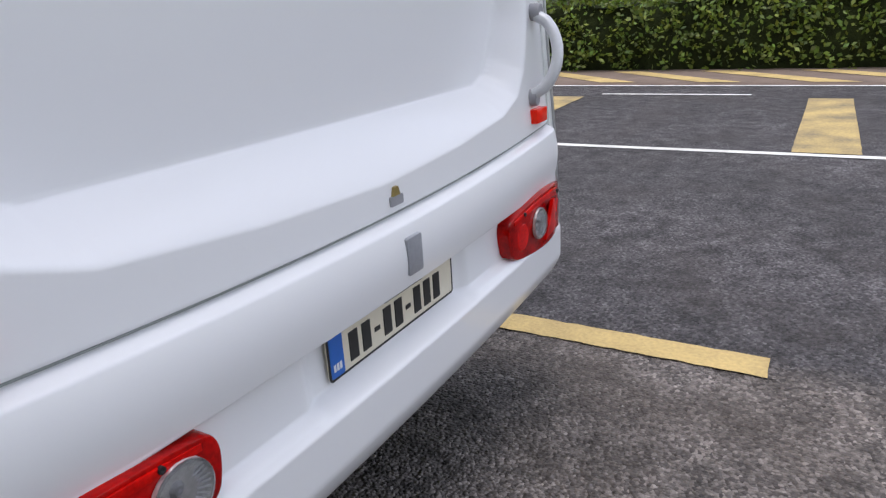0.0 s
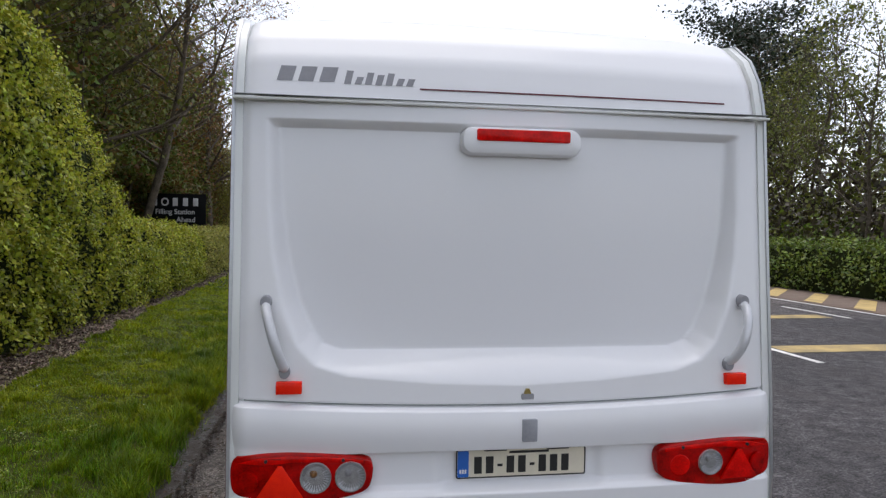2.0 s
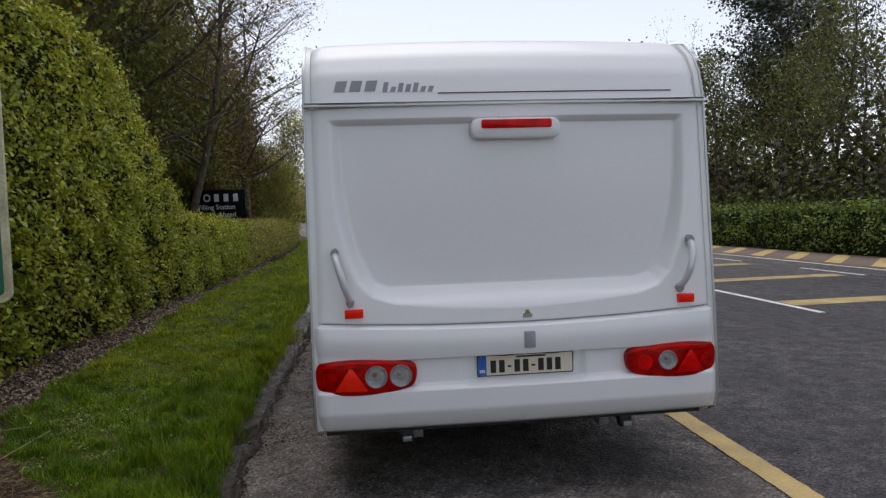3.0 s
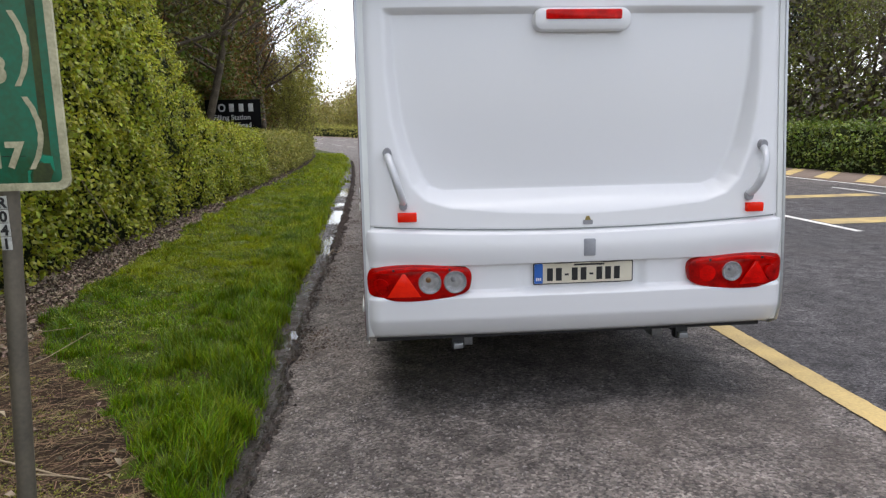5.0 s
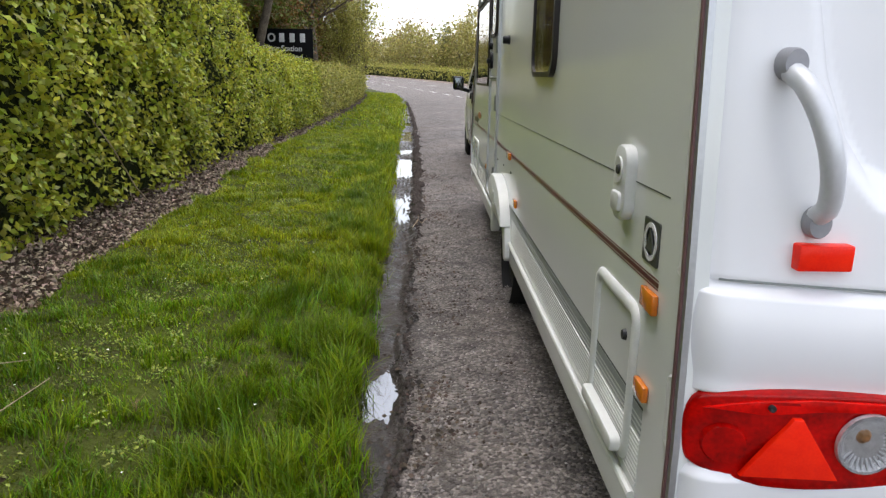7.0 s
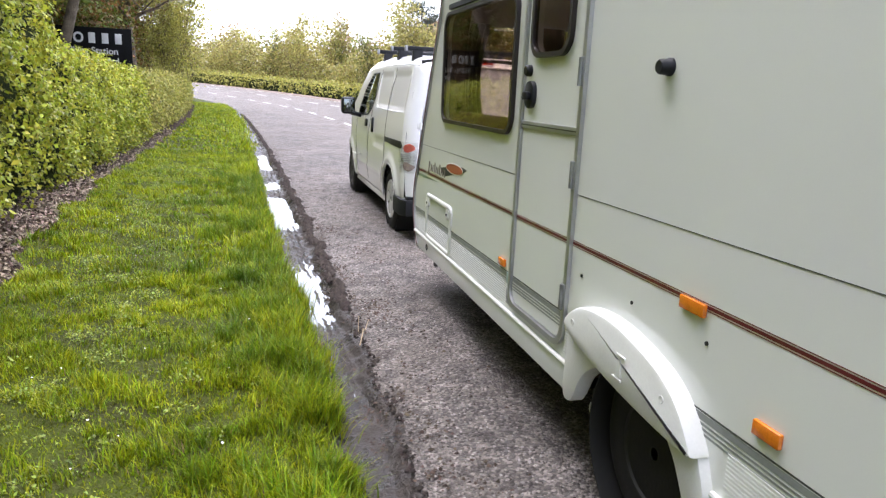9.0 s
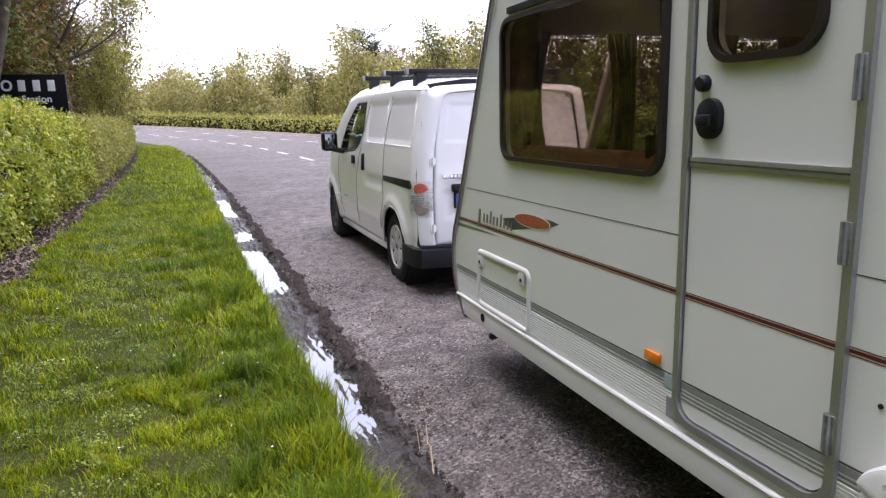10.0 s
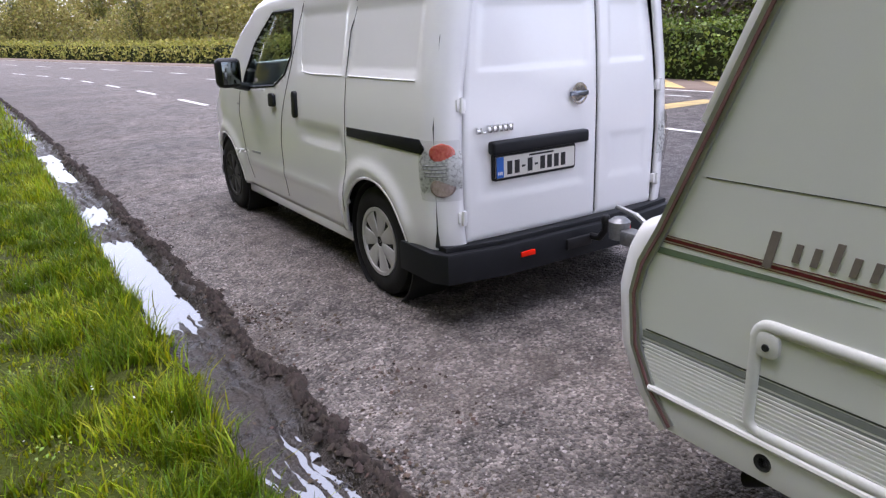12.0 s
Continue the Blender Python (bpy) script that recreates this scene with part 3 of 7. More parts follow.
def marking(name, quad, material, label, lift=0.007, div=24):
    """A painted marking: a four-sided patch on the road from corners (s, off), with a ragged edge."""
    a, b, c, d = (np.array(q, float) for q in quad)
    u, v = np.meshgrid(np.linspace(0, 1, div), np.linspace(0, 1, 4), indexing="ij")
    P = (1 - u)[..., None] * ((1 - v)[..., None] * a + v[..., None] * d) + u[..., None] * ((1 - v)[..., None] * b + v[..., None] * c)
    ragged = 0.006 * vnoise(P[..., 0], P[..., 1], 17.0) * (np.abs(v - 0.5) > 0.4)
    S, O = P[..., 0] + ragged, P[..., 1] + ragged
    X, Y = along(S, O)
    V = np.stack([X, Y, road_z(S, O) + lift + np.where(O > 10.4, 0.03, 0)], -1).reshape(-1, 3)
    n, m = u.shape
    i = np.arange(n - 1)[:, None] * m + np.arange(m - 1)[None]
    ob = obj(name, from_np(name, V, np.stack([i, i + m, i + m + 1, i + 1], -1).reshape(-1, 4), True), material)
    return tagged(ob, label, "road marking", kind="structure")


marking("yellow_line", ((-0.73, 1.30), (2.35, 1.32), (2.35, 1.48), (-0.73, 1.46)), YELLOW, "thick yellow edge line on grey asphalt", div=60)
for a, b in ((-16, 3.0), (5.2, 34)):
    marking("white_line", ((a, 5.31), (b, 5.31), (b, 5.42), (a, 5.42)), LINEW, "thin solid white line on asphalt", div=80)
for i in range(-2, 7):
    c = -0.78 + 3.5 * i
    marking("yellow_band", ((c - 0.30, 5.46), (c - 0.24, 8.95), (c + 0.26, 8.95), (c + 0.24, 5.46)), WORN, "worn yellow bar across the hatched island", lift=0.006)
for i in range(-2, 7):
    c = 0.2 + 4.6 * i
    marking("white_dash", ((c, 9.2), (c + 2.1, 9.2), (c + 2.1, 9.3), (c, 9.3)), LINEW, "thin white lane dash", lift=0.008)
for a in np.arange(-30, 170, 10.0):
    marking("edge_line", ((a, 10.24), (a + 10.0, 10.24), (a + 10.0, 10.34), (a, 10.34)), LINEW, "white edge line along the far side", lift=0.009)
for c in np.arange(-6, 24, 1.62):
    marking("yellow_bar", ((c, 10.5), (c + 2.0, 12.3), (c + 2.55, 12.3), (c + 0.62, 10.5)), YELLOW, "yellow diagonal bar on the brown strip", lift=0.009)
for i in range(18):
    c = 16.4 + 5.25 * i
    marking("white_dash", ((c, 1.62), (c + 2.55, 1.62), (c + 2.55, 1.76), (c, 1.76)), LINEW, "short white dash of the broken lane line")
for i in range(14):
    c = 40 + 5.6 * i
    marking("white_dash", ((c, 6.3), (c + 2.8, 6.3), (c + 2.8, 6.45), (c, 6.45)), LINEW, "white dash of the centre line")

# standing water in the channel
ws = np.arange(-4, 40, 0.06)
water = sheet("puddle", ws, np.linspace(0, 1, 9), lambda s, k: rise(s), WATER)
S, K = np.meshgrid(ws, np.linspace(0, 1, 9), indexing="ij")
O = verge_edge(S) - 0.03 + K * (road_edge(S) - verge_edge(S) + 0.06)
X, Y = along(S, O)
level = np.full(S.shape, -0.057) + 0.0006 * vnoise(S, O, 3.0)
water.data.vertices.foreach_set("co", np.stack([X, Y, level], -1).astype(np.float32).ravel())
tagged(water, "still muddy puddles reflecting white sky along the verge", "puddle", kind="structure")


# ---- leaves, grass, litter ----
RNG = np.random.default_rng(4)


def scatter_leaves(P, N, size, bend=0.25, slim=0.62, spread=0.9):
    """Folded leaves (4 triangles each) at points P, turned loosely to directions N. Gives verts and faces."""
    n = len(P)
    nn = N + spread * RNG.normal(size=(n, 3))
    nn /= np.linalg.norm(nn, axis=1, keepdims=True)
    t = RNG.normal(size=(n, 3))
    t -= nn * (t * nn).sum(1, keepdims=True)
    t /= np.linalg.norm(t, axis=1, keepdims=True)
    b = np.cross(nn, t)
    L = (size * RNG.uniform(0.6, 1.25, n))[:, None]
    W = L * slim * 0.5
    a0, a1 = P - 0.5 * L * t, P + 0.5 * L * t - bend * 0.35 * L * nn
    mid = P + bend * 0.12 * L * nn
    l, r = P + W * b + bend * 0.5 * W * nn, P - W * b + bend * 0.5 * W * nn
    V = np.stack([a0, l, a1, r, mid], 1).reshape(-1, 3)
    o = np.arange(n)[:, None] * 5
    F = np.concatenate([o + np.array([[0, 4, 1]]), o + np.array([[4, 2, 1]]), o + np.array([[0, 3, 4]]), o + np.array([[4, 3, 2]])])
    return V, F


def flat_leaves(P, N, size, slim=0.6, spread=1.0):
    """Two-triangle leaves for far foliage."""
    n = len(P)
    nn = N + spread * RNG.normal(size=(n, 3))
    nn /= np.linalg.norm(nn, axis=1, keepdims=True)
    t = RNG.normal(size=(n, 3))
    t -= nn * (t * nn).sum(1, keepdims=True)
    t /= np.linalg.norm(t, axis=1, keepdims=True)
    b = np.cross(nn, t)
    L = (size * RNG.uniform(0.55, 1.3, n))[:, None]
    V = np.stack([P - 0.5 * L * t, P + 0.5 * slim * L * b, P + 0.5 * L * t, P - 0.5 * slim * L * b], 1).reshape(-1, 3)
    o = np.arange(n)[:, None] * 4
    return V, np.concatenate([o + np.array([[0, 1, 2]]), o + np.array([[0, 2, 3]])])


def blades(S, O, height, width, heading=None):
    """Bent grass blades rooted at (s, off), leaning at random or about a heading."""
    n = len(S)
    X, Y = along(S, O)
    Z = land_z(S, O) - 0.005
    h = height * (RNG.uniform(0.5, 1.25, n) + 0.5 * (RNG.uniform(0, 1, n) > 0.96))
    a = RNG.uniform(0, 2 * np.pi, n) if heading is None else heading + RNG.normal(0, 0.7, n)
    lean = h * RNG.uniform(0.15, 1.15, n)
    fx = np.cos(a) * lean + 0.12 * h * vnoise(X, Y, 1.3)
    fy = np.sin(a) * lean + 0.12 * h * vnoise(X, Y, 1.3, 4)
    w = width * RNG.uniform(0.6, 1.3, n)
    wa = a + np.pi / 2 + RNG.uniform(-0.5, 0.5, n)
    wx, wy = np.cos(wa) * w / 2, np.sin(wa) * w / 2
    base, side = np.stack([X, Y, Z], 1), np.stack([wx, wy, 0 * wx], 1)
    midp = base + np.stack([fx * 0.35, fy * 0.35, h * 0.62], 1)
    tip = base + np.stack([fx, fy, h], 1)
    V = np.stack([base - side, base + side, midp + side * 0.75, midp - side * 0.75, tip], 1).reshape(-1, 3)
    o = np.arange(n)[:, None] * 5
    F = np.concatenate([o + np.array([[0, 1, 2]]), o + np.array([[0, 2, 3]]), o + np.array([[3, 2, 4]])])
    return V, F


def grass(name, s0, s1, count, height, width, label, material=GRASS):
    """Short turf with tufts, taller along the road edge, thin where weeds take over."""
    per = 13
    m = count // per
    count = m * per
    S = RNG.uniform(s0, s1, m)
    O = verge_edge(S) - (1 - RNG.uniform(0, 1, m) ** 1.25) * 2.75
    # each clump of blades fans out from one root and leans its own way
    loose = np.repeat(RNG.uniform(0.5, 1.5, m), per) * 4.2 * width
    heading = np.repeat(RNG.uniform(0, 2 * np.pi, m), per)
    vigour = np.repeat(RNG.uniform(0.65, 1.35, m), per)
    S, O = np.repeat(S, per) + RNG.normal(0, 1, count) * loose, np.repeat(O, per) + RNG.normal(0, 1, count) * loose
    edge = smooth01(1 - (verge_edge(S) - O) / 0.55)
    tuft = smooth01(0.45 + 0.75 * vnoise(S, O, 3.6) + 0.6 * vnoise(S, O, 8.0, 2))
    weeds = weedy(S, O)
    keep = ~bare(S, O) & (RNG.uniform(0, 1, count) < np.clip(0.50 + 0.55 * tuft + 0.5 * edge - 0.4 * weeds, 0.35, 1))
    S, O, tuft, edge, weeds, heading, vigour = (a[keep] for a in (S, O, tuft, edge, weeds, heading, vigour))
    h = height * vigour * (0.24 + 0.60 * tuft + 0.80 * edge * (0.2 + 0.8 * tuft) - 0.15 * weeds)
    V, F = blades(S, O, np.maximum(h, height * 0.25), width, heading)
    return tagged(obj(name, from_np(name, V, F), material), label, "grass", kind="stuff")


def weedy(S, O):
    """1 where low clover and weeds take over from the grass."""
    mid = np.exp(-((O + 2.85 + 0.05 * S) / 0.42) ** 2)
    return smooth01(mid * (0.75 + 0.6 * vnoise(S, O, 2.1, 3)) + 0.35 * (vnoise(S, O, 1.3, 5) > 0.45))


grass("grass", -1.6, 3.4, 180000, 0.080, 0.0052, "lush green verge grass in uneven tufts", GRASSG)
grass("grass", 3.0, 6.4, 165000, 0.074, 0.0054, "bright green verge grass in uneven tufts")
grass("grass", 6.0, 16.0, 130000, 0.085, 0.0085, "bright green verge grass beside the puddles")
grass("grass", 16.0, 50.0, 55000, 0.10, 0.022, "green verge grass along the hedge")
grass("dry_grass", -1.6, 12.0, 11000, 0.06, 0.0042, "pale dry blades among the green grass", STRAW)
# lush dark tufts, thickest near the road edge
m = 150
S0 = np.r_[RNG.uniform(-0.6, 2.0, 34), RNG.uniform(2.0, 13, m - 34)]
O0 = verge_edge(S0) - 0.06 - np.abs(RNG.normal(0, 0.30, m))
big = RNG.uniform(0.5, 1.2, m)
S, O = (np.repeat(a, 170) + RNG.normal(0, 0.055, m * 170) * np.repeat(big, 170) for a in (S0, O0))
ok = ~bare(S, O) & (O < verge_edge(S) + 0.02)
V, F = blades(S[ok], O[ok], 0.12 * np.repeat(big, 170)[ok], 0.0062)
tagged(obj("dark_grass", from_np("dark_grass", V, F), TUFT), "lush darker green tufts in the verge grass", "grass", kind="stuff")
# broad-leaved weeds and clover, in low clumps
n = 7500
S, O = RNG.uniform(-1.5, 14, n), RNG.uniform(-4.2, -1.9, n)
patch = (RNG.uniform(0, 1, n) < (0.05 + 0.75 * weedy(S, O) ** 1.5) * smooth01(0.55 + vnoise(S, O, 6.0, 1))) & ~bare(S, O) & (O < verge_edge(S) - 0.10)
S, O = S[patch], O[patch]
k = 22
big = np.repeat(RNG.uniform(0.6, 1.4, len(S)), k)
S, O = np.repeat(S, k) + RNG.normal(0, 0.030, len(S) * k) * big, np.repeat(O, k) + RNG.normal(0, 0.030, len(O) * k) * big
X, Y = along(S, O)
V, F = scatter_leaves(np.stack([X, Y, land_z(S, O) + RNG.uniform(0.01, 0.045, len(S)) * big], 1), np.tile([0, 0, 1.3], (len(S), 1)), 0.015 * big, bend=0.7, slim=0.62, spread=0.55)
tagged(obj("clover", from_np("clover", V, F), CLOVER), "low clumps of clover and broad-leaved weeds in the grass", "weeds", kind="stuff")
# moss on the bare patch
n = 80000
S, O = RNG.uniform(-2.2, 2.4, n), RNG.uniform(-4.4, -1.9, n)
ok = bare(S, O) & (O > -3.75) & (vnoise(S, O, 2.6, 1) + 0.5 * vnoise(S, O, 7.0) > -0.08)
S, O = S[ok], O[ok]
X, Y = along(S, O)
V, F = flat_leaves(np.stack([X, Y, land_z(S, O) + RNG.uniform(0.0, 0.012, len(S))], 1), np.tile([0, 0, 1.5], (len(S), 1)), np.full(len(S), 0.014), slim=0.6, spread=0.9)
tagged(obj("moss", from_np("moss", V, F), MOSS), "yellow-green moss on bare earth", "moss", kind="stuff")
# dead stalks and bits of twig on the bare patch
n = 22000
S, O = RNG.uniform(-2.2, 2.6, n), RNG.uniform(-4.4, -1.9, n)
ok = bare(S, O)
S, O = S[ok], O[ok]
X, Y = along(S, O)
c = np.stack([X, Y, land_z(S, O) + RNG.uniform(0.004, 0.022, len(S))], 1)
a = RNG.uniform(0, np.pi, len(S))
half = np.stack([np.cos(a), np.sin(a), RNG.normal(0, 0.12, len(S))], 1) * (0.008 + 0.075 * RNG.uniform(0, 1, len(S)) ** 3)[:, None]
w = np.stack([-np.sin(a), np.cos(a), 0 * a], 1) * RNG.uniform(0.0006, 0.0018, len(S))[:, None]
up = np.array([0, 0, 0.0018])
V = np.stack([c - half - w, c - half + w, c - half + up, c + half - w, c + half + w, c + half + up], 1).reshape(-1, 3)
o = np.arange(len(S))[:, None] * 6
F = np.concatenate([o + np.array([[0, 2, 5, 3]]), o + np.array([[2, 1, 4, 5]])])
tagged(obj("dead_stalks", from_np("dead_stalks", V, F), STRAW), "dry brown stalks and twig bits on bare earth", "litter", kind="stuff")
n = 150
S, O = RNG.uniform(0, 14, n), RNG.uniform(-3.6, -2.1, n)
ok = ~bare(S, O)
S, O = S[ok], O[ok]
X, Y = along(S, O)
V, F = scatter_leaves(np.stack([X, Y, land_z(S, O) + RNG.uniform(0.035, 0.065, len(S))], 1), np.tile([0, 0, 3.0], (len(S), 1)), np.full(len(S), 0.013), slim=1.0, spread=0.5)
tagged(obj("daisies", from_np("daisies", V, F), DAISY), "small white daisies scattered in the grass", "flowers", kind="stuff")
# leaf litter under the hedge and by the post
n = 48000
S = RNG.uniform(-4, 22, n)
O = np.maximum(RNG.uniform(-5.0, -3.3, n), -5)
O = np.where(S < 2.5, np.minimum(O, -3.55 - 0.25 * vnoise(S, O, 2.0)), O)
k = RNG.uniform(0, 1, n) < np.where(S < 12, 1.0, 0.4)
ok = bare(S, O) & k
S2, O2 = RNG.uniform(-1.5, 2.2, 160), RNG.uniform(-4.2, -2.2, 160)
ok2 = bare(S2, O2)
S, O = np.r_[S[ok], S2[ok2]], np.r_[O[ok], O2[ok2]]
X, Y = along(S, O)
V, F = scatter_leaves(np.stack([X, Y, land_z(S, O) + RNG.uniform(0.0, 0.03, len(S))], 1), np.tile([0, 0, 1.0], (len(S), 1)), np.full(len(S), 0.045), bend=0.8, slim=0.55, spread=0.55)
tagged(obj("leaf_litter", from_np("leaf_litter", V, F), LITTER), "dead grey-brown leaves lying under the hedge", "leaf litter", kind="stuff")
# loose chippings near the verge
n = 11000
S = RNG.uniform(-2.8, 12, n)
O = road_edge(S) + np.abs(RNG.normal(0, 0.95, n)) + 0.05
X, Y = along(S, O)
sz = RNG.uniform(0.004, 0.011, n)[:, None]
Z = np.where(O > road_edge(S) + 0.08, road_z(S, O), land_z(S, O) + 0.006)
c = np.stack([X, Y, Z + 0.002], 1)
D = np.array([[1, 0, 0], [-0.5, 0.87, 0], [-0.5, -0.87, 0], [0.1, 0.1, 0.8]])
V = (c[:, None] + sz[:, None] * (D[None] * RNG.uniform(0.6, 1.3, (n, 4, 3)))).reshape(-1, 3)
o = np.arange(n)[:, None] * 4
STONE = mat("stone_chip", (0.24, 0.22, 0.21), 0.8, 0, 0.2, 20, 80, 0.1, 0.3, rnd=0.6)
tagged(obj("chippings", from_np("chippings", V, np.concatenate([o + np.array([[0, 1, 3]]), o + np.array([[1, 2, 3]]), o + np.array([[2, 0, 3]])])), STONE), "loose grey stone chippings on the road", "gravel", kind="stuff")
# dark mud clods thrown up along the broken edge
n = 10000
S = np.r_[RNG.uniform(5.6, 14, 7300), RNG.uniform(14, 36, 2000), RNG.uniform(-1.5, 5.6, 700)]
lane = 0.015 + 0.03 * vnoise(S, 0 * S, 0.9)
O = road_edge(S) + lane + RNG.normal(0, 0.017, n) * (1 + 0.8 * vnoise(S, 0 * S, 2.6, 1))
X, Y = along(S, O)
pile = np.exp(-((O - road_edge(S) - lane) / 0.05) ** 2) * (0.5 + 0.5 * vnoise(S, O, 1.3, 2)).clip(0.1, 1)
sz = (0.006 + 0.026 * RNG.uniform(0, 1, n) ** 3 * np.where(S < 14, np.where(S < 5.6, 0.4, 0.85), 1.8))[:, None]
D = np.array([[1, 0, -0.4], [0, 1, -0.4], [-1, 0, -0.4], [0, -1, -0.4], [0, 0, 0.8]])
V = (np.stack([X, Y, np.maximum(road_z(S, O) - 0.006, land_z(S, O)) + 0.004 + 0.035 * pile * RNG.uniform(0, 1, n)], 1)[:, None] + sz[:, None] * D[None] * RNG.uniform(0.5, 1.4, (n, 5, 3))).reshape(-1, 3)
o = np.arange(n)[:, None] * 5
MUD = mat("mud_clod", (0.046, 0.035, 0.029), 0.8, 0, 0.3, 30, 90, 0.3, 0.2, (0.014, 0.011, 0.010), rnd=0.5)
tagged(obj("mud_clods", from_np("mud_clods", V, np.concatenate([o + np.array([[0, 1, 4]]), o + np.array([[1, 2, 4]]), o + np.array([[2, 3, 4]]), o + np.array([[3, 0, 4]])])), MUD), "dark crumbled mud along the broken road edge", "mud", kind="stuff")

# brown crumbs of mud and rotten leaf scattered out over the tarmac from the broken edge
n = 15000
S = np.r_[RNG.uniform(1.0, 9.0, 11500), RNG.uniform(9.0, 18, 3500)]
O = road_edge(S) + 0.02 + np.abs(RNG.normal(0, 0.24, n)) * RNG.choice([1, 1, 1, -0.5], n)
ok = RNG.uniform(0, 1, n) < np.clip(0.25 + 0.9 * vnoise(S, O * 2, 1.6, 3) + 0.4 * vnoise(S, O, 6.0, 1), 0.04, 1)
S, O = S[ok], O[ok]
n = len(S)
X, Y = along(S, O)
sz = (0.003 + 0.011 * RNG.uniform(0, 1, n) ** 2.5)[:, None]
D = np.array([[1, 0, -0.3], [0, 1, -0.3], [-1, 0, -0.3], [0, -1, -0.3], [0, 0, 0.5]])
V = (np.stack([X, Y, np.where(O > road_edge(S) + 0.06, road_z(S, O), land_z(S, O)) + 0.003], 1)[:, None] + sz[:, None] * D[None] * RNG.uniform(0.5, 1.5, (n, 5, 3))).reshape(-1, 3)
o = np.arange(n)[:, None] * 5
CRUMB = mat("mud_crumb", (0.085, 0.062, 0.046), 0.9, 0, 0.3, 30, 90, 0.2, 0.2, (0.035, 0.026, 0.020), rnd=0.6)
tagged(obj("mud_crumbs", from_np("mud_crumbs", V, np.concatenate([o + np.array([[0, 1, 4]]), o + np.array([[1, 2, 4]]), o + np.array([[2, 3, 4]]), o + np.array([[3, 0, 4]])])), CRUMB), "brown crumbs of dried mud scattered on the tarmac", "mud", kind="stuff")


def twig(points, r, label):
    pts = [(*np.array(along(s, o)).tolist(), float(land_z(s, o)) + h) for s, o, h in points]
    e = tube(pts, [r, r, r * 0.8, r * 0.5][: len(pts)] if len(pts) <= 4 else r, 6)
    return tagged(obj("twig", done(e, "twig", 60), TWIGM), label, "twig")


twig([(4.80, -1.70, 0.065), (4.97, -1.655, 0.085), (5.12, -1.62, 0.085), (5.27, -1.575, 0.10)], 0.004, "thin pale forked twig lying on the road edge")
twig([(4.97, -1.655, 0.085), (5.10, -1.665, 0.075), (5.20, -1.65, 0.08)], 0.002, "short pale side shoot of a fallen twig")
twig([(0.40, -3.31, 0.03), (0.75, -3.27, 0.04), (1.0, -3.18, 0.05), (1.45, -3.08, 0.07)], 0.004, "long pale bent twig across grass and bare earth")
twig([(-0.35, -2.85, 0.02), (-0.45, -2.62, 0.03), (-0.52, -2.42, 0.02)], 0.005, "pale broken twig on bare earth")
twig([(-0.50, -2.55, 0.02), (-0.54, -2.40, 0.03), (-0.55, -2.30, 0.02)], 0.004, "pale broken twig on bare earth")
twig([(1.3, -3.9, 0.02), (1.6, -3.6, 0.04), (1.7, -3.3, 0.04)], 0.0035, "dry twig lying on leaf litter")
twig([(5.6, -4.30, 0.0), (5.35, -4.32, 0.2), (5.0, -4.35, 0.62), (4.65, -4.42, 1.0)], 0.006, "thin bare stem leaning against the hedge")


